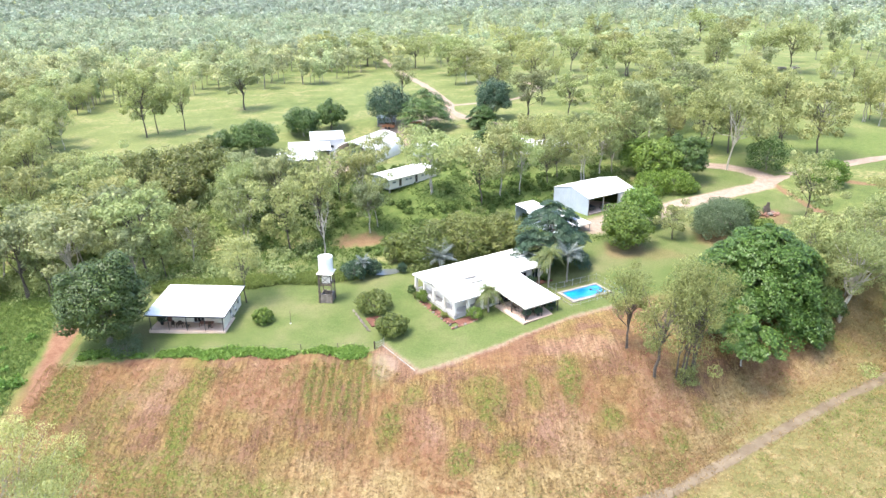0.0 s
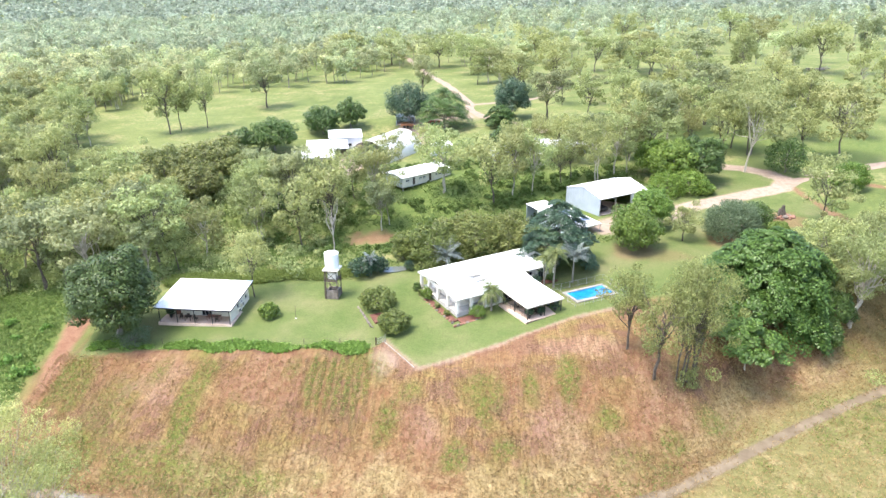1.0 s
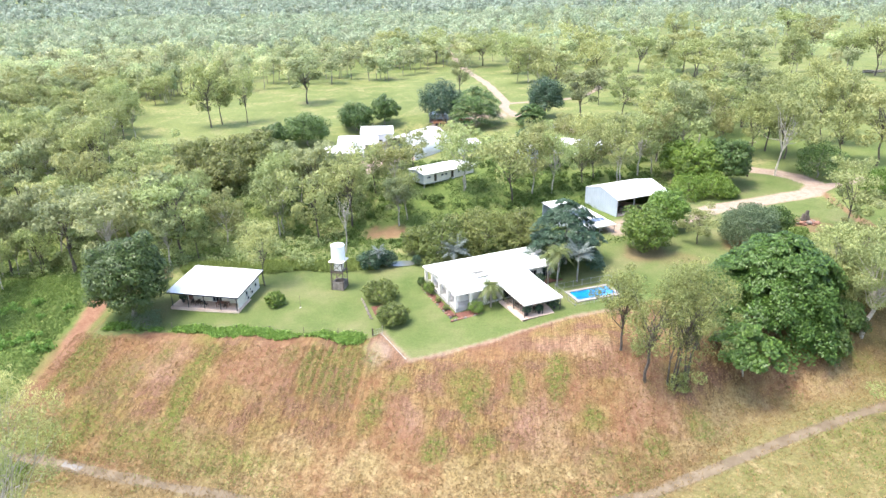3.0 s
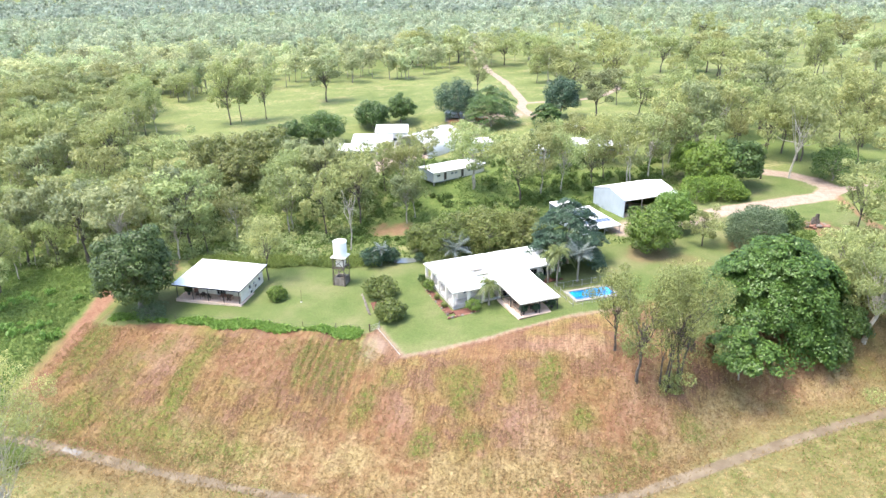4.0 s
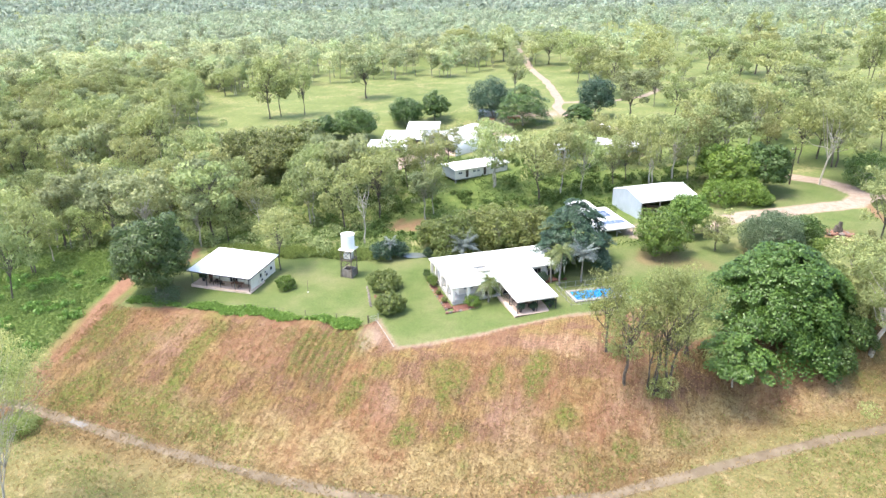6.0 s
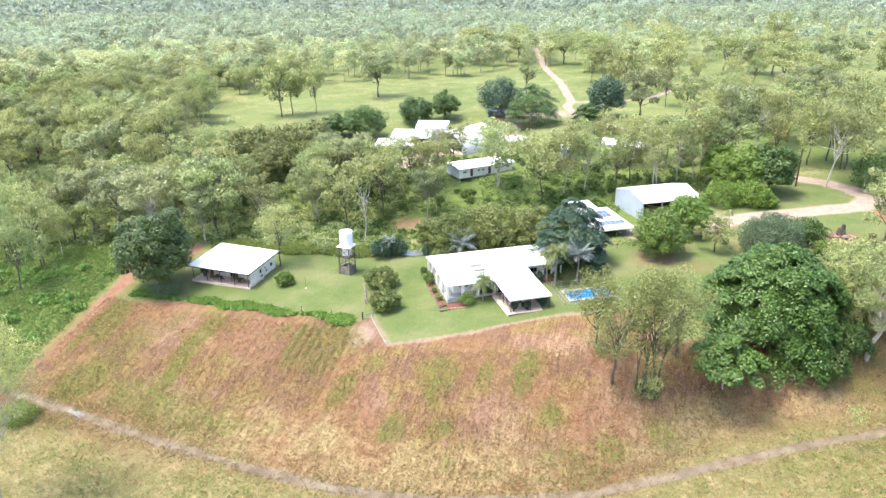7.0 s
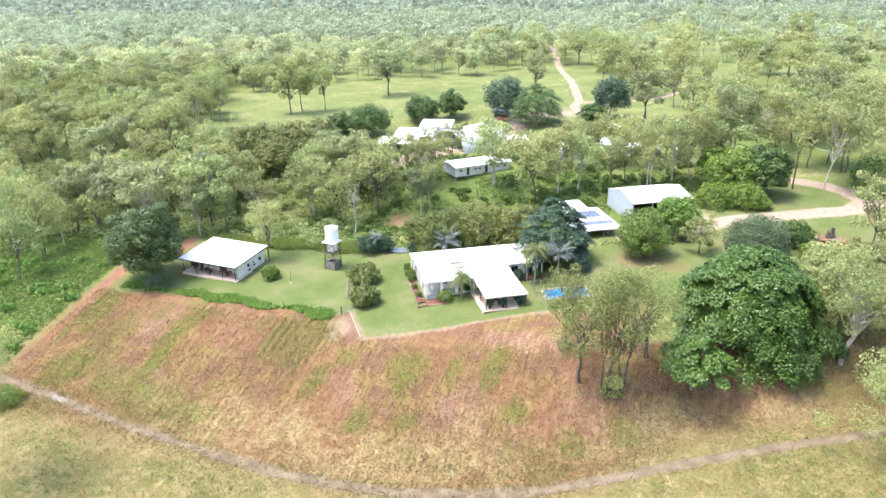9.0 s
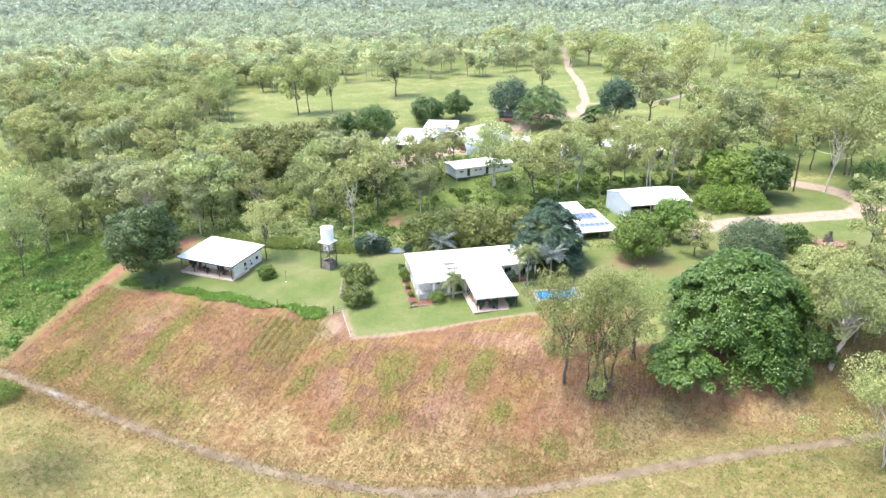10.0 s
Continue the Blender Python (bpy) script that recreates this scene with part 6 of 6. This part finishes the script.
# machinery shed: gable roof, open bays along one side
def machinery_shed():
    t = thing("machinery_shed", pose(31.3, 140.85, 2.75, 0, 0, 33), "large pale steel shed with open bays", "shed")
    w, d, e, rg = 13.8, 11.0, 4.1, 5.5
    part("roof", sheet_roof(bm_new(), w + 0.3, d / 2 + 0.2, e - 0.03, rg, -0.15, -0.2), ROOFING, t, "front slope of white steel roof")
    part("roof", sheet_roof(bm_new(), w + 0.3, d / 2 + 0.2, rg, e - 0.03, -0.15, d / 2), ROOFING, t, "back slope of white steel roof")
    part("ridge_cap", box(bm_new(), (w / 2, d / 2, rg + 0.04), (w + 0.3, 0.45, 0.06)), ROOFING, t)
    for x, name in ((0, "end_wall"), (w, "end_wall")):
        bm = bm_new()
        out = [(0, -0.3), (d, -0.3), (d, e - 0.12), (d / 2, rg - 0.1), (0, e - 0.12)]
        a = [bm.verts.new((x - 0.06, y, z)) for y, z in out]
        b = [bm.verts.new((x + 0.06, y, z)) for y, z in out]
        bm.faces.new(a)
        bm.faces.new(b[::-1])
        for i in range(5):
            bm.faces.new((a[i], b[i], b[(i + 1) % 5], a[(i + 1) % 5]))
        bmesh.ops.recalc_face_normals(bm, faces=bm.faces)
        o = part("end_wall", bm, CLADDING, t, "pale blue-grey ribbed steel end wall")
        bm = bm_new()
        for k in range(14):
            y = 0.35 + k * 0.79
            h = e - 0.14 + (rg - e) * (1 - abs(y - d / 2) / (d / 2))
            box(bm, (x - 0.075 if x == 0 else x + 0.075, y, h / 2 - 0.15), (0.03, 0.06, h + 0.25))
        part("rib", bm, CLADDING, o)
    part("back_wall", wall(bm_new(), (w, d), (0, d), -0.3, e - 0.1, 0.1), CLADDING, t, "pale steel back wall")
    part("slab", box(bm_new(), (w / 2, d / 2, 0.12), (w - 0.1, d - 0.1, 0.5)), SLAB, t, "dusty shed floor")
    part("bay_wall", wall(bm_new(), (9.2, 0.1), (w - 0.1, 0.1), 0.38, e - 0.15, 0.1, [(0.5, 3.6, 0.38, 3.3)]), CLADDING, t, "steel wall panel beside the bays")
    for x in (0.15, 4.6, 9.1):
        part("column", box(bm_new(), (x, 0.2, e / 2), (0.2, 0.2, e - 0.2)), STEEL, t)
    part("lintel", box(bm_new(), (w / 2, 0.12, e - 0.22), (w, 0.1, 0.25)), WALL_WHITE, t)
    part("roller_door", box(bm_new(), (11.25, 0.2, 1.85), (3.1, 0.08, 2.9)), WALL_WHITE, t, "white roller door")
    m = t.matrix_basis
    # things inside
    p = m @ Vector((2.6, 3.4, 0.38))
    ute = thing("parked_ute", pose(p.x, p.y, p.z, 0, 0, 31 + 90), "dark utility vehicle parked in the shed", "vehicle")
    part("body", box(bm_new(), (0, 0, 0.75), (4.6, 1.75, 0.6)), DARK_STEEL, ute)
    part("cab", box(bm_new(), (0.5, 0, 1.35), (1.8, 1.6, 0.62)), DARK_STEEL, ute)
    part("windscreen", box(bm_new(), (1.42, 0, 1.35), (0.05, 1.4, 0.5)), GLASS, ute)
    for x in (-1.4, 1.4):
        for y in (-0.8, 0.8):
            part("wheel", rod(bm_new(), (x, y - 0.11, 0.36), (x, y + 0.11, 0.36), 0.36, None, 16), RUBBER, ute)
    for k, (x, y) in enumerate(((5.6, 8.5), (6.8, 8.7), (8.0, 8.5))):
        p = m @ Vector((x, y, 0.38))
        r = thing("steel_shelf", pose(p.x, p.y, p.z, 0, 0, 31), "loaded steel shelf at the back of the shed", "shelf", "shed shelves")
        for z in (0.3, 1.0, 1.7):
            part("board", box(bm_new(), (0, 0, z), (1.1, 0.5, 0.04)), TIMBER, r)
        for sx in (-0.52, 0.52):
            part("upright", box(bm_new(), (sx, 0, 1.0), (0.05, 0.45, 2.0)), STEEL, r)
    p = m @ Vector((6.6, 1.7, 0.38))
    b = thing("workbench", pose(p.x, p.y, p.z, 0, 0, 31), "cluttered workbench in an open shed bay", "workbench")
    part("top", box(bm_new(), (0, 0, 0.9), (2.2, 0.8, 0.08)), TIMBER, b)
    for sx in (-1.0, 1.0):
        part("leg", box(bm_new(), (sx, 0, 0.43), (0.1, 0.7, 0.86)), TIMBER, b)


machinery_shed()


# carport with solar panels
def carport():
    t = thing("solar_carport", pose(23.7, 127.4, 2.15, 0, 0, 32), "low carport with white roof and solar panels", "carport")
    w, d = 7.5, 11.5
    part("roof", sheet_roof(bm_new(), w, d, 2.55, 3.1), OLD_ROOFING, t, "white steel roof with solar panels")
    part("fascia", fascia(bm_new(), [(0, 0, 2.55), (w, 0, 2.55), (w, d, 3.1), (0, d, 3.1)], 0.2), WALL_WHITE, t)
    part("back_roof", sheet_roof(bm_new(), 5.0, 5.0, 3.2, 3.5, 0.3, d - 0.5), OLD_ROOFING, t, "white roof of the lean-to behind")
    part("back_wall", wall(bm_new(), (w - 0.2, d - 0.3), (0.2, d - 0.3), -0.2, 2.98, 0.1), CLADDING, t)
    part("lean_to_wall", wall(bm_new(), (5.1, d + 4.3), (0.4, d + 4.3), -0.4, 3.2, 0.1), CLADDING, t)
    part("side_wall", wall(bm_new(), (0.2, d - 0.4), (0.2, 0.3), -0.2, 2.5, 0.1), CLADDING, t)
    for x in (0.2, 3.75, 7.3):
        part("post", box(bm_new(), (x, 0.2, 1.1), (0.12, 0.12, 2.8)), STEEL, t)
    for x in (7.3,):
        for y in (4.0, 7.6, 11.2):
            part("post", box(bm_new(), (x, y, 1.2), (0.12, 0.12, 3.1)), STEEL, t)
    tilt = math.degrees(math.atan2(0.55, d))
    for row, (y, n, x0) in enumerate(((3.2, 6, 0.8), (7.0, 5, 0.9), (8.8, 5, 0.9))):
        for k in range(n):
            x = x0 + 0.5 + k * 1.03
            z = 2.55 + 0.55 * y / d + 0.13
            pn = part("solar_panel", box(bm_new(), (x, y, z), (0.99, 1.62, 0.05), 0, tilt), ALUMINIUM, t, "solar panel with aluminium frame")
            part("cell_sheet", box(bm_new(), (x, y, z + 0.028), (0.92, 1.55, 0.012), 0, tilt), SOLAR, pn, "dark blue glassy cell sheet")
    m = t.matrix_basis
    p = m @ Vector((3.6, 3.0, 0.05))
    tr = thing("flatbed_trailer", pose(p.x, p.y, p.z - 0.05, 0, 0, 31), "grey flatbed trailer under the carport", "trailer")
    part("tray", box(bm_new(), (0, 0, 0.75), (4.8, 2.0, 0.16)), STEEL, tr)
    part("headboard", box(bm_new(), (-2.3, 0, 1.15), (0.08, 2.0, 0.65)), STEEL, tr)
    part("drawbar", box(bm_new(), (3.0, 0, 0.6), (1.4, 0.12, 0.12)), STEEL, tr)
    for x in (-0.5, 0.6):
        for y in (-0.9, 0.9):
            part("wheel", rod(bm_new(), (x, y - 0.12, 0.36), (x, y + 0.12, 0.36), 0.36, None, 16), RUBBER, tr)


carport()


# long quarters behind the gully
def quarters():
    t = thing("quarters_building", pose(-12.7, 158.1, 3.4, 0, 0, 44), "long white cabin block on low stumps", "cabin block")
    w, d = 15.5, 6.5
    part("roof", sheet_roof(bm_new(), w + 0.8, d / 2 + 0.5, 3.05, 3.55, -0.4, -0.5), ROOFING, t, "front slope of white roof")
    part("roof", sheet_roof(bm_new(), w + 0.8, d / 2 + 0.5, 3.55, 3.05, -0.4, d / 2), ROOFING, t, "back slope of white roof")
    holes = [(1.0, 2.1, 1.75, 2.3), (3.1, 3.9, 0.75, 2.6), (5.2, 6.0, 1.75, 2.3), (6.4, 7.2, 1.75, 2.3), (8.3, 9.1, 0.75, 2.6), (10.4, 11.2, 1.75, 2.3), (11.6, 12.4, 1.75, 2.3), (13.6, 14.6, 1.75, 2.3)]
    part("front_wall", wall(bm_new(), (0, 0), (w, 0), 0.6, 3.0, 0.12, holes), WALL_WHITE, t, "white front wall")
    for h in holes:
        if h[2] > 1:
            window(t, (0, 0), (w, 0), h, 0.12)
        else:
            door(t, (0, 0), (w, 0), h, DARK_TIMBER, 0.12)
    part("end_wall", wall(bm_new(), (0, d), (0, 0.13), 0.6, 3.1, 0.12), CLADDING, t)
    part("end_wall", wall(bm_new(), (w, 0.13), (w, d), 0.6, 3.1, 0.12), CLADDING, t)
    part("back_wall", wall(bm_new(), (w - 0.13, d), (0.13, d), 0.6, 3.0, 0.12), CLADDING, t)
    part("floor_frame", box(bm_new(), (w / 2, d / 2, 0.5), (w, d, 0.2)), STEEL, t)
    for x in (0.3, 3.3, 6.3, 9.3, 12.3, 15.2):
        for y in (0.3, d - 0.3):
            part("stump", box(bm_new(), (x, y, -0.2), (0.22, 0.22, 1.3)), CONCRETE, t)


quarters()


def arch_shed():
    t = thing("arch_shed", pose(-25.6, 191.6, 2.2, 0, 0, 64), "white barrel-roofed shed with open arched end", "shed")
    r, L, n = 6.3, 19.0, 18
    bm = bm_new()
    ring = [(-math.cos(math.pi * k / n) * r, math.sin(math.pi * k / n) * r * 0.82 + 0.6) for k in range(n + 1)]
    for s, off in ((1.0, 0), (0.985, 1)):
        rows = [[bm.verts.new((x, y * s, z * s)) for y, z in ring] for x in np.linspace(0, L, 9)]
        for a, b in zip(rows, rows[1:]):
            for i in range(n):
                bm.faces.new((a[i], a[i + 1], b[i + 1], b[i]) if off == 0 else (a[i], b[i], b[i + 1], a[i + 1]))
    part("vault", bm, OLD_ROOFING, t, "white curved steel vault", True)
    bm = bm_new()
    for k in range(n):
        (y0, z0), (y1, z1) = ring[k], ring[k + 1]
        rod(bm, (-0.03, y0, z0), (-0.03, y1, z1), 0.14, 0.14, 6)
    part("arch_rim", bm, OLD_ROOFING, t)
    for sy in (-1, 1):
        part("low_wall", box(bm_new(), (L / 2, sy * (r - 0.05), 0.2), (L, 0.14, 1.6)), OLD_ROOFING, t)
    bm = bm_new()
    ends = [bm.verts.new((L - 0.05, y * 0.98, z * 0.98)) for y, z in ring]
    bm.faces.new(ends)
    part("end_wall", bm, OLD_ROOFING, t)
    part("floor", box(bm_new(), (L / 2, 0, -0.05), (L, 2 * r - 0.3, 0.4)), SLAB, t)
    m = t.matrix_basis
    for k, (x, y, mat) in enumerate(((4.0, -2.5, RED_PAINT), (5.0, 2.6, BLUE_PAINT))):
        p = m @ Vector((x, y, 0.15))
        c = thing("farm_tractor", pose(p.x, p.y, p.z, 0, 0, 62 + 180), "old tractor parked in the arched shed", "tractor", "tractors")
        part("bonnet", box(bm_new(), (0.9, 0, 1.1), (1.7, 0.7, 0.7)), mat, c)
        part("cab", box(bm_new(), (-0.6, 0, 1.6), (1.3, 1.3, 1.7)), mat, c)
        for x2, y2, rr in ((-0.7, -0.85, 0.75), (-0.7, 0.85, 0.75), (1.3, -0.7, 0.42), (1.3, 0.7, 0.42)):
            part("wheel", rod(bm_new(), (x2, y2 - 0.2, rr), (x2, y2 + 0.2, rr), rr, None, 18), RUBBER, c)


arch_shed()


def small_shed(x, y, z, turn, w, d, e, rise, label, name="outbuilding", open_front=False, mat=None, roof=None):
    t = thing(name, pose(x, y, z, 0, 0, turn), label, "shed", "outbuildings")
    part("roof", sheet_roof(bm_new(), w + 0.6, d + 0.6, e, e + rise, -0.3, -0.3), roof or OLD_ROOFING, t, "weathered white steel roof")
    mat = mat or CLADDING
    if open_front:
        for px_ in (0.1, w / 3, 2 * w / 3, w - 0.1):
            part("post", box(bm_new(), (px_, 0.1, e / 2 - 0.2), (0.14, 0.14, e + 0.3)), STEEL, t)
    else:
        hs = [(w * 0.2, w * 0.2 + 0.9, 0.1, 2.1), (w * 0.55, w * 0.55 + 1.2, 1.0, 2.0)]
        part("front_wall", wall(bm_new(), (0, 0), (w, 0), -0.4, e - 0.06, 0.1, hs), mat, t)
        door(t, (0, 0), (w, 0), hs[0], DARK_TIMBER, 0.1)
        window(t, (0, 0), (w, 0), hs[1], 0.1)
    part("side_wall", wall(bm_new(), (0, d), (0, 0.12), -0.4, e - 0.04, 0.1), mat, t)
    part("side_wall", wall(bm_new(), (w, 0.12), (w, d), -0.4, e - 0.04, 0.1), mat, t)
    part("back_wall", wall(bm_new(), (w, d), (0.11, d), -0.4, e + rise - 0.1, 0.1), mat, t)
    part("floor", box(bm_new(), (w / 2, d / 2, -0.1), (w - 0.3, d - 0.3, 0.3)), SLAB, t)
    return t


small_shed(-45.4, 184.6, 2.0, 11, 11.0, 7.2, 2.5, 0.4, "low open-fronted shed with white roof", open_front=True, mat=OLD_ROOFING)
small_shed(-43.8, 193.4, 2.0, 12, 11.6, 10.2, 2.9, 0.5, "white-roofed shed beside the arched shed", open_front=True, mat=OLD_ROOFING)
small_shed(-39.4, 204.4, 2.1, 12, 9.8, 10.2, 3.8, 0.4, "white-roofed store shed at the back of the yard", mat=OLD_ROOFING)
small_shed(18.6, 186.0, 6.0, -12, 8.6, 5.0, 2.6, 0.5, "small pale shed with rusty walls among trees", mat=OLD_ROOFING)
small_shed(10.0, 179.0, 5.6, 20, 5.0, 4.0, 2.5, 0.4, "small white-roofed hut among trees")
small_shed(28.0, 183.5, 6.2, 10, 7.0, 4.5, 2.5, 0.4, "low white-roofed shelter among trees", open_front=True)
small_shed(-6.5, 189.0, 4.4, 25, 5.5, 4.5, 2.6, 0.4, "little white-roofed hut beside the yard")
small_shed(-21.7, 229.5, 5.2, 0, 6.0, 4.0, 2.6, 0.3, "open shelter with pale blue roof", open_front=True, roof=BLUE_ROOF)

# shade of the trees round this shed is put into its duller BLUE_ROOF colour
small_shed(-70.0, 574.0, at_ground(-62, 574) + 0.3, -4, 22.0, 8.0, 3.4, 0.5, "long bluish shed far down the dirt road, tree shade put into its colour", mat=BLUE_ROOF, roof=BLUE_ROOF)


def log_heap(x, y):
    t = thing("log_heap", pose(x, y, at_ground(x, y), 0, 0, 12), "heap of grey weathered logs in the paddock", "log heap")
    rnd = random.Random(12)
    for k in range(22):
        cx, cz, a = rnd.uniform(-4.5, 4.5), 0.25 + 0.5 * (k % 3) * rnd.random(), rnd.uniform(-0.5, 0.5)
        n = rnd.uniform(1.2, 2.4)
        part("log", rod(bm_new(), (cx - n * math.cos(a), rnd.uniform(-1.2, 1.2) - n * math.sin(a), cz), (cx + n * math.cos(a), rnd.uniform(-1.2, 1.2) + n * math.sin(a), cz + rnd.uniform(-0.1, 0.5)), 0.26, 0.18, 8), BARK_GREY, t)


log_heap(160.0, 327.0)


def trailer(x, y, turn, mat, label):
    t = thing("farm_trailer", pose(x, y, at_ground(x, y), 0, 0, turn), label, "trailer", "farm machines")
    part("tray", box(bm_new(), (0, 0, 0.9), (4.0, 1.9, 0.7)), mat, t)
    part("drawbar", box(bm_new(), (2.5, 0, 0.6), (1.2, 0.12, 0.12)), STEEL, t)
    for sx in (-0.8, 0.4):
        for sy in (-0.9, 0.9):
            part("wheel", rod(bm_new(), (sx, sy - 0.12, 0.4), (sx, sy + 0.12, 0.4), 0.4, None, 14), RUBBER, t)


trailer(-9.0, 226.3, 20, RED_PAINT, "faded red farm trailer in the yard")
trailer(-17.8, 227.0, -10, ORANGE, "orange farm trailer in the yard")


def car(x, y, turn, mat, label):
    t = thing("parked_car", pose(x, y, at_ground(x, y), 0, 0, turn), label, "car", "parked vehicles")
    bm = bm_new()
    box(bm, (0, 0, 0.72), (4.4, 1.75, 0.65))
    bmesh.ops.bevel(bm, geom=bm.edges[:], offset=0.12, segments=2, affect="EDGES")
    part("body", bm, mat, t)
    bm = bm_new()
    box(bm, (-0.2, 0, 1.3), (2.3, 1.55, 0.6))
    bmesh.ops.bevel(bm, geom=bm.edges[:], offset=0.18, segments=2, affect="EDGES")
    part("cabin", bm, mat, t)
    for sy in (-0.785, 0.785):
        part("side_window", box(bm_new(), (-0.2, sy, 1.32), (1.9, 0.02, 0.36)), GLASS, t)
    for sx in (-1.36, 0.96):
        part("windscreen", box(bm_new(), (sx, 0, 1.32), (0.02, 1.2, 0.36)), GLASS, t)
    for sx in (-1.35, 1.35):
        for sy in (-0.8, 0.8):
            part("wheel", rod(bm_new(), (sx, sy - 0.1, 0.34), (sx, sy + 0.1, 0.34), 0.34, None, 16), RUBBER, t)


car(20.2, 214.5, 30, WHITE_PAINT, "white car parked on the dirt road")
car(-48.4, 156.4, 60, DARK_STEEL, "dark old vehicle among the trees")


# garden details
def fire_pit():
    x, y = 67.0, 135.4
    z = at_ground(x, y)
    t = thing("rock_garden", pose(x, y, z), "low heap of red rocks round a dark stump", "rock garden")
    rnd = random.Random(8)
    for k in range(46):
        a, r = 6.283 * rnd.random(), math.sqrt(rnd.random())
        s = 0.22 + 0.30 * rnd.random()
        part("rock", boulder(bm_new(), (math.cos(a) * r * 2.7, math.sin(a) * r * 1.7, 0.10 + 0.45 * (1 - r)), (s * 1.2, s, s * 0.8), k), RED_STONE if k % 4 else STONE, t, soft=True)
    for k, (x2, y2, h, w2) in enumerate(((0.1, 0.1, 2.6, 0.75), (-0.55, -0.1, 1.9, 0.6), (0.6, -0.15, 1.5, 0.5))):
        bm = bm_new()
        rod(bm, (x2, y2, 0), (x2 + 0.15 - 0.1 * k, y2, h), w2, w2 * 0.3, 7)
        for v in bm.verts:
            v.co += Vector((rnd.uniform(-0.1, 0.1), rnd.uniform(-0.1, 0.1), rnd.uniform(-0.12, 0.12)))
        part("standing_stone", bm, BARK_DARK, t, "dark weathered upright stump")


fire_pit()


def shrub_bed():
    t = thing("stone_border", pose(-11.2, 97.2, 0.2), "loose pale stones bordering a shrub bed", "stone border")
    rnd = random.Random(9)
    for k in range(22):
        u = k / 21
        part("stone", boulder(bm_new(), (-3.6 + 3.2 * u + 0.2 * rnd.random(), 4.0 - 7.0 * u, 0.06), (0.16 + 0.12 * rnd.random(), 0.16, 0.13), 100 + k), STONE, t, soft=True)
    part("mulch", box(bm_new(), (0.6, 0.2, -0.02), (2.6, 3.0, 0.3), 25), MULCH, t, "red mulch")


shrub_bed()


def lawn_edge():
    t = thing("garden_edging", pose(0, 0, 0), "pale concrete edging along the lawn", "edging")
    line = [(-9.2, 90.4), (-6.6, 86.9), (-4.0, 83.4)]
    for (ax, ay), (bx, by) in zip(line, line[1:]):
        n = int(math.hypot(bx - ax, by - ay) / 1.0) + 1
        for k in range(n):
            p0, p1 = (ax + (bx - ax) * k / n, ay + (by - ay) * k / n), (ax + (bx - ax) * (k + 0.97) / n, ay + (by - ay) * (k + 0.97) / n)
            part("edging_block", rod(bm_new(), (*p0, at_ground(*p0) + 0.03), (*p1, at_ground(*p1) + 0.03), 0.07, None, 6), PAVING, t)
    g = thing("wire_gate", pose(-10.2, 89.4, at_ground(-10.2, 89.4), 0, 0, 42), "grey wire mesh gate with a dark post", "gate")
    part("post", box(bm_new(), (0, 0, 0.55), (0.16, 0.16, 1.5)), DARK_TIMBER, g, "dark timber post")
    part("post", box(bm_new(), (1.7, 0, 0.5), (0.1, 0.1, 1.4)), STEEL, g)
    for h in (0.15, 0.55, 0.95):
        part("bar", rod(bm_new(), (0, 0, h), (1.7, 0, h), 0.025, None, 6), STEEL, g)
    for k in range(12):
        part("wire", rod(bm_new(), (0.12 + 0.14 * k, 0, 0.12), (0.12 + 0.14 * k, 0, 0.98), 0.012, None, 5), STEEL, g)
    f = thing("bank_fence", pose(0, 0, 0), "low wire fence at the top of the bank", "fence")
    pts = [(-10.2 - 5.5 * k, 89.6 + 0.12 * k) for k in range(8)]
    for q in pts[1:]:
        part("post", rod(bm_new(), (*q, at_ground(*q) - 0.2), (*q, at_ground(*q) + 1.0), 0.05), TIMBER, f)
    for a, b in zip(pts, pts[1:]):
        for h in (0.45, 0.9):
            part("wire", rod(bm_new(), (*a, at_ground(*a) + h), (*b, at_ground(*b) + h), 0.006, None, 5), DARK_STEEL, f)


lawn_edge()


def power_pole():
    x, y = 63.9, 164.6
    t = thing("power_pole", pose(x, y, at_ground(x, y)), "tall dark timber power pole by the drive", "power pole")
    part("pole", rod(bm_new(), (0, 0, -0.4), (0, 0, 8.6), 0.2, 0.14, 10), DARK_TIMBER, t)
    part("crossarm", box(bm_new(), (0, 0, 8.1), (1.9, 0.12, 0.14), 25), DARK_TIMBER, t)
    for k in (-0.8, 0.0, 0.8):
        part("insulator", rod(bm_new(), (k * 0.906, k * 0.423, 8.17), (k * 0.906, k * 0.423, 8.4), 0.05, 0.04), WALL_WHITE, t)


power_pole()
p_ = thing("tether_post", pose(-24.3, 97.6, at_ground(-24.3, 97.6)), "thin pale post standing on the lawn", "post")
part("stake", rod(bm_new(), (0, 0, -0.2), (0.05, 0, 2.3), 0.035, 0.03), TIMBER, p_)
part("foot", rod(bm_new(), (0, 0, -0.05), (0, 0, 0.06), 0.2, 0.16, 10), CONCRETE, p_)
